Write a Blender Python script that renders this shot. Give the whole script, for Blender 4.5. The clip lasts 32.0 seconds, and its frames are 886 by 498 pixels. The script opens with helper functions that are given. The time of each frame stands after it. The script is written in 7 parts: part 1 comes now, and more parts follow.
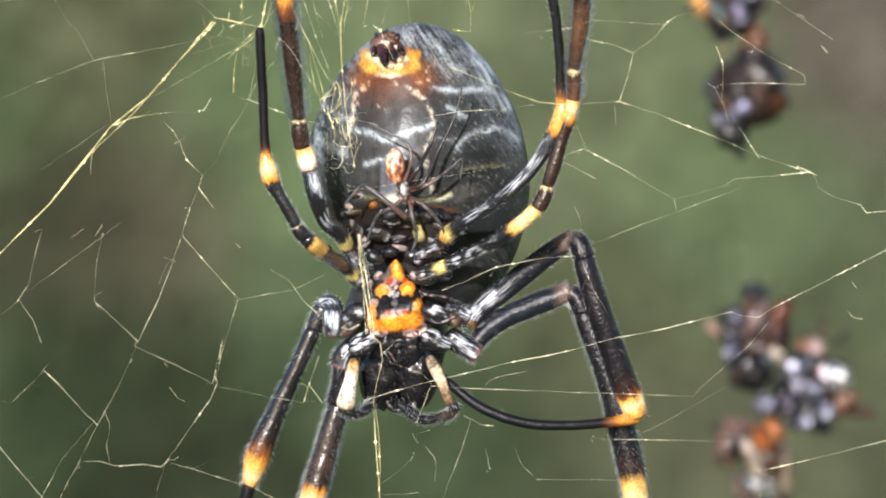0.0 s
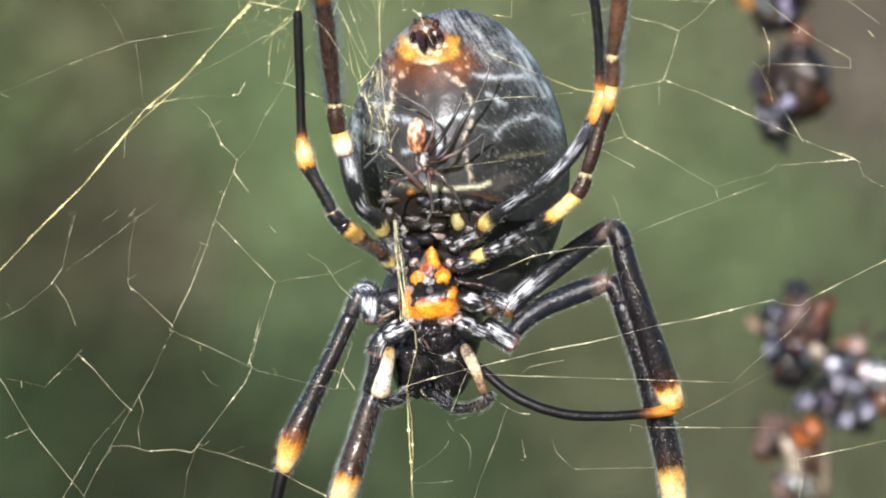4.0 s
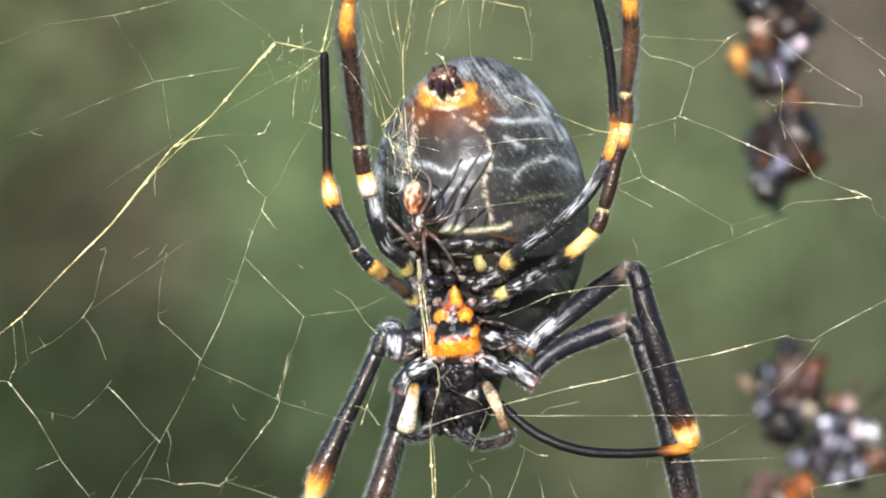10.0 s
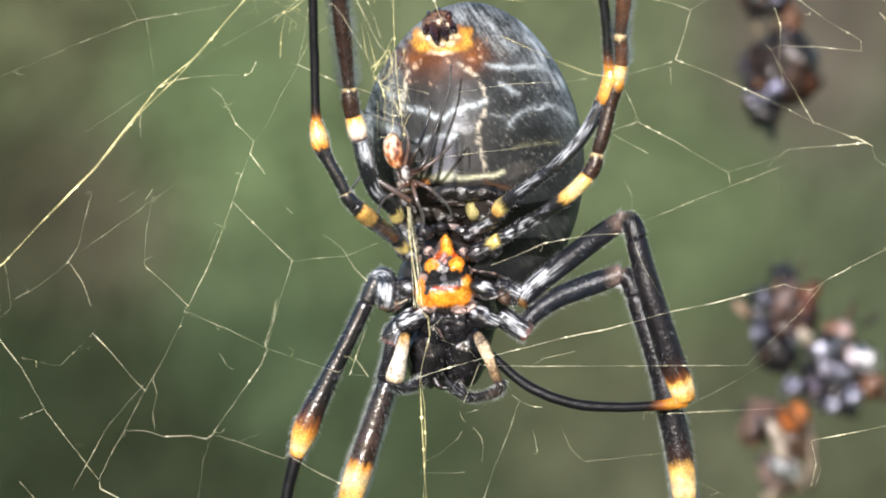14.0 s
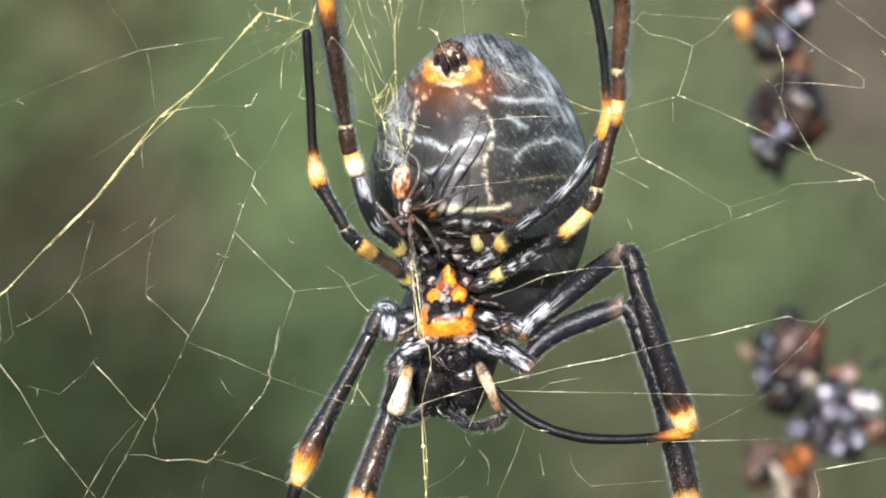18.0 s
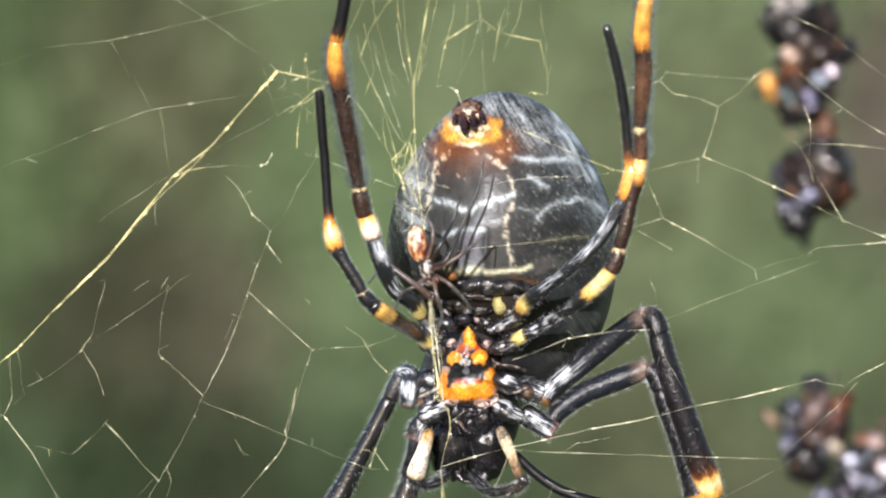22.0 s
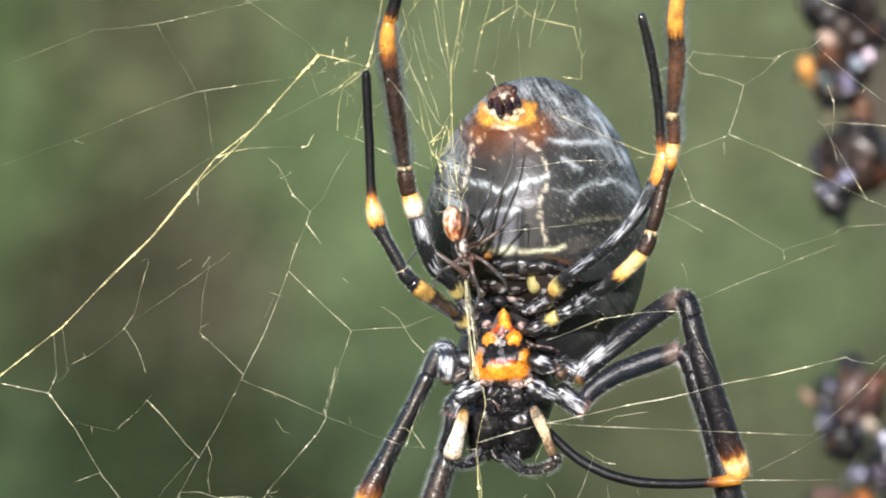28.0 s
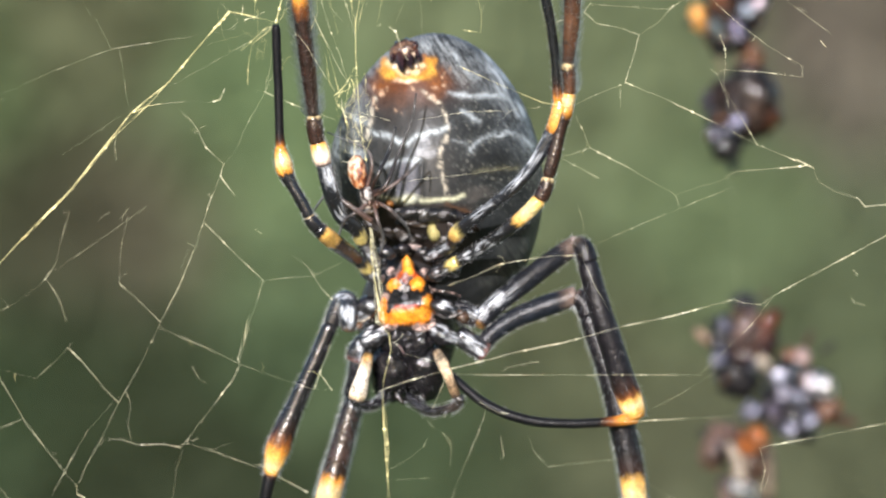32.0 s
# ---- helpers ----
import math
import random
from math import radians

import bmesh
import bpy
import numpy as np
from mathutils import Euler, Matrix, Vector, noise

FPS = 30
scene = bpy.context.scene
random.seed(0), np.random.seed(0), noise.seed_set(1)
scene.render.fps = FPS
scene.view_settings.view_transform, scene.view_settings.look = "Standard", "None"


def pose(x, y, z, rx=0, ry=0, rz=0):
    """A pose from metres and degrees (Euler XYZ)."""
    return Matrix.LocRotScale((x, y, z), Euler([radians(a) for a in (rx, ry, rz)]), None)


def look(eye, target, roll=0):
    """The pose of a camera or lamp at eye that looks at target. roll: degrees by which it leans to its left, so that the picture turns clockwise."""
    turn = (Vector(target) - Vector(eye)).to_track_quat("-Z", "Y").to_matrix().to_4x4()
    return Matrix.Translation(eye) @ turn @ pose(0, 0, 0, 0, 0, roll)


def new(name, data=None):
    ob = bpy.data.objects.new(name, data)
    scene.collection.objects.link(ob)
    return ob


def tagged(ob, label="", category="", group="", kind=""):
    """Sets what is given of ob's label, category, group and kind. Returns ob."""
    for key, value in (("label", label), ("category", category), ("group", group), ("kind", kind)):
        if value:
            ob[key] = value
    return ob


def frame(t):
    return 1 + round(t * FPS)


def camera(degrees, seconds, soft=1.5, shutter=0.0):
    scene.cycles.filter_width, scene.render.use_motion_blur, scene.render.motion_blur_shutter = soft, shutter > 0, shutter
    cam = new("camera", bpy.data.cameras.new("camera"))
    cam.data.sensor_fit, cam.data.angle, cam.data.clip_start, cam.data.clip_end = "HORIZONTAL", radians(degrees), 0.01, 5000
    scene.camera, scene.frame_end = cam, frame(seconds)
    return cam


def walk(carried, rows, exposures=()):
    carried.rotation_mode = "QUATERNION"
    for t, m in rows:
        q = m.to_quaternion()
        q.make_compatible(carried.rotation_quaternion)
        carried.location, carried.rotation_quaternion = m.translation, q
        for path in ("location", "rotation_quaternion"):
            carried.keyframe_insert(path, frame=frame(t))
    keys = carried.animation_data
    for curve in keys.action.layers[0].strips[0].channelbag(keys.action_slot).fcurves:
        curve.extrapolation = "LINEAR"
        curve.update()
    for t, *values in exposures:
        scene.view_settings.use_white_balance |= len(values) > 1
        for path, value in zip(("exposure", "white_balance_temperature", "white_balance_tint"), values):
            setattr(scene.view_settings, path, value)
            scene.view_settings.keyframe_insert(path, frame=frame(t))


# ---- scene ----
# The camera is carried by hand about 0.54 m before the spider: seconds, eye in mm, turn to the left, tilt up, lean (degrees)
CAM = [
    (0, 2.63, -538.14, 0.85, 0.204, -0.051, -1.627), (0.5, 0.88, -534.67, 1.67, 0.256, -0.043, -1.698), (1, -2.47, -539.25, 5.83, 0.307, -0.034, -1.448), (1.5, -5.26, -542.04, 5.84, 0.307, -0.026, -1.386),
    (2, -5.13, -543.12, 3.47, 0.307, -0.017, -1.344), (2.5, -5.05, -540.28, 1.08, 0.307, -0.009, -1.003), (3, -4.88, -536.19, 2.85, 0.307, 0, -0.923), (3.5, -1.42, -531.25, -0.15, 0.204, 0.038, -0.744),
    (5.5, -3.02, -538.4, -2.21, -0.204, 0.192, -0.836), (6, -8.21, -537.01, 1.38, -0.307, 0.23, -0.747), (6.5, -5.49, -538.5, -2.61, -0.332, 0.192, -0.787), (7, -2.11, -544.22, -3.94, -0.358, 0.153, -0.804),
    (7.5, -2.72, -542.01, -1.16, -0.319, 0.115, -0.687), (8, -8.07, -537.01, 0.03, -0.281, 0.077, -0.77), (8.5, -7.09, -539.95, -1.3, -0.243, 0.038, -0.342), (9, -4.95, -543.62, 0.15, -0.204, 0, -0.38),
    (9.5, -4.49, -546.27, 3.26, -0.153, 0, -0.361), (10, -5.21, -545.12, 2.71, -0.102, 0, -0.626), (10.5, -4.76, -545.37, 3.08, -0.051, 0, -0.705), (11, -3.98, -546.11, 2.34, 0, 0, -0.491),
    (11.5, -3.85, -546.5, 2, -0.077, -0.045, -0.327), (12, -8.31, -541.03, 1.93, -0.153, -0.089, -0.397), (12.5, -9.45, -534.76, 0.96, -0.23, -0.134, -0.269), (13, -7.2, -534.17, 0.75, -0.307, -0.179, -0.125),
    (13.5, -6.07, -531.38, -1.42, -0.371, -0.128, -0.322), (14, -7.55, -534.5, -1.06, -0.434, -0.077, -0.382), (14.5, -0.61, -538.4, -1.22, -0.498, -0.026, -0.227), (15, -2.86, -539.79, 0.89, -0.562, 0.026, -0.227),
    (15.5, 0.24, -543.89, 1.85, -0.468, 0.03, -0.363), (17.5, -1.6, -541.26, 1.56, -0.094, 0.047, 0.131), (18, -3.62, -536.67, 0.4, 0, 0.051, 0.17), (18.5, -2.29, -532.1, 0.21, 0.102, 0.153, 0.265),
    (19, -1.15, -526.92, -2.21, 0.204, 0.256, 0.52), (19.5, 2.53, -523.79, -4.37, 0.307, 0.345, 0.531), (20, 0.8, -520.19, -4.16, 0.409, 0.434, 0.56), (20.5, 0.77, -520.48, -2.81, 0.479, 0.537, 0.494),
    (21, 1.1, -519.79, -1.98, 0.549, 0.639, 0.408), (21.5, 1.18, -522.03, -1.25, 0.62, 0.741, 0.548), (22, 1.03, -526.71, -1.72, 0.69, 0.843, 0.4), (22.5, 2.33, -530.71, -5.07, 0.69, 0.822, 0.102),
    (23, 3.16, -532.91, -4.59, 0.69, 0.801, 0.062), (23.5, 3.78, -537.21, -5.68, 0.69, 0.779, 0.336), (24, 3.25, -538.59, -3.93, 0.69, 0.758, 0.356), (24.5, 0.05, -537.69, -2.76, 0.69, 0.737, 0.022),
    (25, -2.01, -536.94, -3.69, 0.69, 0.715, 0.089), (25.5, -2.5, -532.97, -6.31, 0.677, 0.69, 0.318), (27.5, -4.35, -537.82, -3.98, 0.626, 0.588, 0.582), (28, -2.58, -539.05, -0.79, 0.613, 0.562, 0.615),
    (28.5, -2.63, -544.27, 1.52, 0.485, 0.434, 0.462), (29, -1.72, -549.72, 2.71, 0.358, 0.307, 0.585), (29.5, -0.28, -551.22, 1.31, 0.23, 0.204, 0.606), (30, -2.52, -550.07, 1.14, 0.102, 0.102, 0.42),
    (30.5, -1.32, -553.4, -0.43, 0.077, 0.077, 0.426), (31, -3.09, -555.83, 0.41, 0.051, 0.051, 0.326), (31.5, -2.54, -561.28, 0.66, 0.026, 0.026, 0.448), (32, 0, -560, 0, 0, 0, 0),
]
MM = 0.001
cam = camera(8.0, 32.0, soft=2.05)
cam.data.dof.use_dof = True
cam.data.dof.focus_distance = 0.541
cam.data.dof.aperture_fstop = 56.0


def stand(x, y, z, turn, tilt, lean):
    a, b = radians(turn), radians(tilt)
    ahead = Vector((-math.sin(a) * math.cos(b), math.cos(a) * math.cos(b), math.sin(b)))
    eye = Vector((x, y, z)) * MM
    return look(eye, eye + ahead, lean)


walk(cam, [(r[0], stand(*r[1:])) for r in CAM])
# The web with the spider on it turns a little in the wind (degrees); the strings of prey remains swing (mm aside, mm up)
SWAY = [
    (0, 2.331, -0.09, 2.414), (0.5, 2.599, -0.123, 2.954), (1, 2.116, -0.085, 2.608), (1.5, 2.012, -0.081, 2.599),
    (2, 2.234, -0.083, 2.421), (2.5, 2.329, -0.082, 2.32), (3, 2.592, -0.08, 2.064), (3.5, 2.855, -0.084, 1.882),
    (5.5, 1.232, -0.029, 1.151), (6, 1.131, -0.02, 0.693), (6.5, 1.45, -0.034, 1.03), (7, 1.2, -0.035, 1.309),
    (7.5, 1.138, -0.024, 0.879), (8, 1.388, -0.023, 0.664), (8.5, 1.417, -0.025, 0.754), (9, 1.115, -0.022, 0.911),
    (9.5, 1.249, -0.022, 0.841), (10, 1.284, -0.025, 1.026), (10.5, 0.914, -0.02, 1.224), (11, 1.036, -0.014, 0.776),
    (11.5, 0.857, -0.014, 0.846), (12, 0.628, -0.011, 0.808), (12.5, 0.75, -0.005, 0.158), (13, 0.712, -0.009, 0.404),
    (13.5, 0.468, -0.005, 0.292), (14, 0.454, -0.008, 0.572), (14.5, 0.165, -0.004, 0.921), (15, 0.378, -0.007, 0.557),
    (15.5, 0.466, -0.01, 0.714), (17.5, 1.541, 0.004, -0.249), (18, 1.566, 0.016, -0.595), (18.5, 1.961, 0.03, -0.76),
    (19, 2.047, 0.021, -0.389), (19.5, 2.022, 0.024, -0.38), (20, 2.19, 0.039, -0.602), (20.5, 2.275, 0.041, -0.551),
    (21, 2.089, 0.042, -0.605), (21.5, 1.987, 0.05, -0.813), (22, 2.034, 0.046, -0.592), (22.5, 2.284, 0.044, -0.407),
    (23, 2.424, 0.04, -0.261), (23.5, 2.281, 0.033, -0.141), (24, 2.076, 0.032, -0.206), (24.5, 2.039, 0.041, -0.463),
    (25, 1.994, 0.048, -0.698), (25.5, 2.142, 0.058, -0.869), (27.5, 1.136, 0.034, -1.066), (28, 0.939, 0.025, -0.908),
    (28.5, 0.675, 0.014, -0.724), (29, 0.499, 0.009, -0.73), (29.5, 0.254, 0.003, -0.433), (30, 0.153, 0.003, -0.842),
    (30.5, 0.397, 0.004, -0.471), (31, -0.162, -0.002, -0.603), (31.5, -0.079, -0, -0.069), (32, 0, -0, 0),
]
SWING = [
    (0, 0.02, 0.46), (0.5, 0.58, 0.07), (1, 2.97, 0.19), (1.5, 4.71, 1.84),
    (2, 5.0, 2.81), (2.5, 4.78, 3.48), (3, 4.49, 2.87), (3.5, 1.97, 1.51),
    (5.5, 3.3, 0.35), (6, 4.76, 1.31), (6.5, 2.0, 1.47), (7, -0.2, 0.53),
    (7.5, 0.22, -0.93), (8, 3.14, 0.06), (8.5, 3.53, -0.22), (9, 2.25, -1.39),
    (9.5, 1.76, -2.45), (10, 0.61, -3.13), (10.5, 0.93, -2.94), (11, 1.9, -2.47),
    (11.5, 2.27, -1.56), (12, 3.39, -0.47), (12.5, 3.1, -0.01), (13, 1.7, 0.19),
    (13.5, 0.23, 0.87), (14, 1.46, 1.23), (14.5, -0.11, 1.59), (15, 1.66, 0.55),
    (15.5, -0.06, -0.71), (17.5, 0.42, -0.25), (18, 0.61, -0.4), (18.5, 0.3, 0.34),
    (19, -0.91, 0.59), (19.5, -3.08, 0.66), (20, -1.29, 0.36), (20.5, -1.5, 0.28),
    (21, -1.91, -0.5), (21.5, -1.38, -0.14), (22, -1.11, 0.16), (22.5, -1.78, 0.92),
    (23, -1.51, 0.77), (23.5, -3.0, 1.0), (24, -1.16, 0.61), (24.5, -0.26, -0.06),
    (25, 0.55, 0.42), (25.5, -0.8, 1.2), (27.5, 2.03, 1.23), (28, 1.14, 0.07),
    (28.5, 1.62, -0.05), (29, 1.71, 0.53), (29.5, 1.01, 1.16), (30, 1.23, 1.53),
    (30.5, -0.53, 1.24), (31, 0.64, 0.46), (31.5, 1.12, 0.48), (32, -0.0, 0.0),
]
# each leg, the pale feeler and the abdomen stir a little on the body: seconds, mm aside, mm up, degrees
STIR = [
    [(0, -0.091, -0.096, 0.83), (1, -0.064, -0.127, 0.95), (2, -0.049, -0.128, 0.94), (3, -0.023, -0.089, 0.62), (3.5, -0.008, -0.07, 0.47), (5.5, -0.04, -0.141, 1.22), (6, -0.04, -0.133, 1.18), (7, -0.046, -0.109, 1.06), (8, -0.045, -0.086, 0.95), (9, -0.04, -0.087, 0.98), (10, -0.026, -0.071, 0.94), (11, 0.007, -0.028, 0.75), (12, 0.029, 0.002, 0.58), (13, 0.014, 0.018, 0.54), (14, -0.02, -0.014, 0.76), (15, -0.036, -0.045, 0.9), (15.5, -0.037, -0.051, 0.9), (17.5, -0.02, 0.097, -0.93), (18, -0.012, 0.126, -1.2), (19, -0.005, 0.223, -2.1), (20, 0.011, 0.283, -2.74), (21, 0.029, 0.276, -2.8), (22, 0.04, 0.219, -2.52), (23, 0.06, 0.148, -2.15), (24, 0.09, 0.125, -1.93), (25, 0.108, 0.116, -1.77), (25.5, 0.114, 0.109, -1.71), (27.5, 0.147, 0.139, -1.09), (28, 0.138, 0.129, -1), (29, 0.117, 0.108, -0.82), (30, 0.087, 0.089, -0.64), (31, 0.039, 0.044, -0.29), (32, 0, 0, 0)],
    [(0, -0.269, -0.107, 1.43), (1, -0.232, -0.113, 1.3), (2, -0.204, -0.102, 1.15), (3, -0.176, -0.056, 0.92), (3.5, -0.194, 0.026, 0.73), (5.5, -0.178, -0.06, 0.82), (6, -0.173, -0.057, 0.79), (7, -0.171, -0.036, 0.7), (8, -0.159, -0.026, 0.65), (9, -0.149, -0.041, 0.68), (10, -0.123, -0.035, 0.66), (11, -0.071, -0.008, 0.58), (12, -0.041, 0.03, 0.31), (13, -0.053, 0.063, 0.07), (14, -0.095, 0.024, 0.35), (15, -0.119, -0.024, 0.53), (15.5, -0.123, -0.035, 0.51), (17.5, -0.042, 0.134, -1.72), (18, -0.023, 0.164, -2.07), (19, 0.015, 0.271, -3.2), (20, 0.041, 0.362, -4.09), (21, 0.05, 0.39, -4.45), (22, 0.042, 0.351, -4.28), (23, 0.041, 0.285, -3.82), (24, 0.066, 0.237, -3.4), (25, 0.085, 0.205, -3.18), (25.5, 0.091, 0.191, -3.11), (27.5, 0.169, 0.167, -1.84), (28, 0.162, 0.155, -1.73), (29, 0.15, 0.128, -1.48), (30, 0.115, 0.097, -1.05), (31, 0.048, 0.046, -0.4), (32, 0, 0, 0)],
    [(0, -0.13, 0.29, 3.57), (1, -0.064, 0.238, 3.26), (2, -0.006, 0.212, 3.11), (3, 0.033, 0.205, 2.93), (3.5, 0.045, 0.207, 2.83), (5.5, 0.072, 0.144, 1.38), (6, 0.074, 0.151, 1.36), (7, 0.068, 0.18, 1.27), (8, 0.069, 0.199, 1.11), (9, 0.09, 0.22, 0.95), (10, 0.124, 0.236, 0.81), (11, 0.173, 0.247, 0.67), (12, 0.195, 0.252, 0.52), (13, 0.178, 0.266, 0.55), (14, 0.126, 0.264, 0.62), (15, 0.089, 0.248, 0.51), (15.5, 0.079, 0.241, 0.44), (17.5, 0.18, 0.038, -0.32), (18, 0.201, 0.029, -0.41), (19, 0.241, 0.029, -0.62), (20, 0.259, 0.037, -0.82), (21, 0.276, 0.027, -1.02), (22, 0.277, 0.008, -1.09), (23, 0.269, -0.009, -1.07), (24, 0.266, -0.007, -1.1), (25, 0.27, -0.016, -1.25), (25.5, 0.272, -0.023, -1.3), (27.5, 0.118, -0.059, -0.35), (28, 0.114, -0.06, -0.34), (29, 0.117, -0.065, -0.33), (30, 0.091, -0.045, -0.2), (31, 0.029, -0.011, -0.01), (32, 0, 0, 0)],
    [(0, -0.244, 0.067, 4.27), (1, -0.194, 0.017, 3.95), (2, -0.142, -0.005, 3.76), (3, -0.107, -0.001, 3.53), (3.5, -0.096, 0.007, 3.4), (5.5, -0.027, 0.016, 1.67), (6, -0.024, 0.025, 1.65), (7, -0.024, 0.053, 1.59), (8, -0.021, 0.072, 1.46), (9, -0.004, 0.085, 1.35), (10, 0.022, 0.091, 1.27), (11, 0.057, 0.095, 1.16), (12, 0.078, 0.099, 1.05), (13, 0.067, 0.111, 1.11), (14, 0.023, 0.11, 1.18), (15, -0.008, 0.096, 1.08), (15.5, -0.015, 0.091, 1.02), (17.5, 0.109, -0.039, -0.05), (18, 0.13, -0.043, -0.16), (19, 0.163, -0.042, -0.34), (20, 0.175, -0.04, -0.48), (21, 0.185, -0.052, -0.65), (22, 0.183, -0.071, -0.73), (23, 0.175, -0.089, -0.7), (24, 0.18, -0.085, -0.72), (25, 0.187, -0.094, -0.85), (25.5, 0.188, -0.101, -0.89), (27.5, 0.151, -0.035, -0.33), (28, 0.143, -0.037, -0.32), (29, 0.133, -0.047, -0.32), (30, 0.1, -0.037, -0.16), (31, 0.037, -0.011, 0.03), (32, 0, 0, 0)],
    [(0, -0.012, 0.304, 0.09), (1, 0.021, 0.274, 0), (2, 0.051, 0.267, -0.11), (3, 0.044, 0.262, -0.2), (3.5, 0.033, 0.266, -0.23), (5.5, -0.051, 0.245, -0.79), (6, -0.042, 0.247, -0.72), (7, -0.009, 0.253, -0.45), (8, 0.027, 0.249, -0.25), (9, 0.069, 0.248, -0.07), (10, 0.099, 0.253, 0.13), (11, 0.148, 0.278, 0.45), (12, 0.171, 0.296, 0.63), (13, 0.155, 0.301, 0.64), (14, 0.128, 0.284, 0.59), (15, 0.1, 0.233, 0.5), (15.5, 0.091, 0.207, 0.46), (17.5, -0.096, -0.124, -1.12), (18, -0.124, -0.147, -1.23), (19, -0.187, -0.178, -1.44), (20, -0.215, -0.193, -1.6), (21, -0.208, -0.208, -1.64), (22, -0.212, -0.24, -1.78), (23, -0.246, -0.265, -1.96), (24, -0.225, -0.255, -1.79), (25, -0.032, -0.24, -0.98), (25.5, -0.018, -0.239, -0.95), (27.5, -0.023, 0.023, -0.43), (28, -0.012, 0.032, -0.32), (29, 0.008, 0.022, -0.28), (30, 0.027, 0.034, -0.15), (31, 0.023, 0.036, -0.01), (32, 0, 0, 0)],
    [(0, -0.12, 0.255, 0.05), (1, -0.09, 0.205, -0.09), (2, -0.066, 0.179, -0.25), (3, -0.063, 0.17, -0.37), (3.5, -0.069, 0.171, -0.41), (5.5, -0.168, 0.091, -1.14), (6, -0.156, 0.097, -1.05), (7, -0.115, 0.122, -0.74), (8, -0.073, 0.135, -0.49), (9, -0.031, 0.14, -0.3), (10, 0.008, 0.148, -0.09), (11, 0.073, 0.174, 0.21), (12, 0.107, 0.194, 0.38), (13, 0.096, 0.206, 0.41), (14, 0.062, 0.197, 0.39), (15, 0.033, 0.16, 0.34), (15.5, 0.026, 0.142, 0.33), (17.5, -0.116, -0.152, -1.19), (18, -0.133, -0.172, -1.3), (19, -0.169, -0.194, -1.51), (20, -0.182, -0.198, -1.65), (21, -0.173, -0.212, -1.69), (22, -0.184, -0.247, -1.83), (23, -0.222, -0.275, -2.02), (24, -0.196, -0.261, -1.85), (25, -0.012, -0.228, -0.98), (25.5, 0, -0.229, -0.95), (27.5, 0.01, -0.001, -0.54), (28, 0.019, 0.005, -0.44), (29, 0.032, -0.006, -0.39), (30, 0.041, 0.009, -0.25), (31, 0.027, 0.025, -0.05), (32, 0, 0, 0)],
    [(0, -0.106, -0.087, 1.97), (1, -0.051, -0.059, 1.66), (2, 0.031, -0.061, 1.7), (3, 0.1, -0.095, 1.9), (3.5, 0.118, -0.1, 1.93), (5.5, 0.371, -0.061, 2.59), (6, 0.367, -0.05, 2.55), (7, 0.32, -0.017, 2.33), (8, 0.243, -0.016, 1.98), (9, 0.197, -0.022, 1.74), (10, 0.237, -0.034, 1.85), (11, 0.312, -0.057, 2.05), (12, 0.391, -0.083, 2.38), (13, 0.449, -0.105, 2.86), (14, 0.408, -0.074, 2.82), (15, 0.371, -0.079, 2.77), (15.5, 0.362, -0.085, 2.76), (17.5, 0.598, -0.523, 3.89), (18, 0.635, -0.584, 4.1), (19, 0.682, -0.748, 4.56), (20, 0.655, -0.788, 4.43), (21, 0.633, -0.778, 4.15), (22, 0.585, -0.635, 3.45), (23, 0.539, -0.604, 3.14), (24, 0.495, -0.541, 2.74), (25, 0.498, -0.454, 2.42), (25.5, 0.503, -0.435, 2.36), (27.5, 0.58, -0.093, 2.19), (28, 0.65, -0.025, 2.35), (29, 0.422, -0.249, 1.88), (30, 0.311, -0.193, 1.41), (31, 0.116, -0.049, 0.49), (32, 0, 0, 0)],
    [(0, -0.044, -0.106, 1.98), (1, -0.002, -0.134, 1.78), (2, 0.078, -0.182, 1.92), (3, 0.154, -0.21, 2.1), (3.5, 0.174, -0.21, 2.12), (5.5, 0.433, -0.421, 3.28), (6, 0.428, -0.408, 3.24), (7, 0.376, -0.349, 2.96), (8, 0.292, -0.279, 2.48), (9, 0.239, -0.247, 2.17), (10, 0.283, -0.258, 2.28), (11, 0.365, -0.269, 2.45), (12, 0.455, -0.297, 2.78), (13, 0.528, -0.338, 3.28), (14, 0.483, -0.338, 3.31), (15, 0.444, -0.35, 3.28), (15.5, 0.435, -0.355, 3.26), (17.5, 0.717, -0.626, 4.04), (18, 0.763, -0.655, 4.18), (19, 0.832, -0.691, 4.38), (20, 0.807, -0.644, 4.07), (21, 0.776, -0.619, 3.77), (22, 0.7, -0.566, 3.25), (23, 0.643, -0.547, 2.97), (24, 0.586, -0.486, 2.58), (25, 0.576, -0.456, 2.39), (25.5, 0.578, -0.456, 2.36), (27.5, 0.64, -0.275, 2.52), (28, 0.708, -0.307, 2.88), (29, 0.483, -0.247, 1.85), (30, 0.357, -0.179, 1.35), (31, 0.132, -0.047, 0.48), (32, 0, 0, 0)],
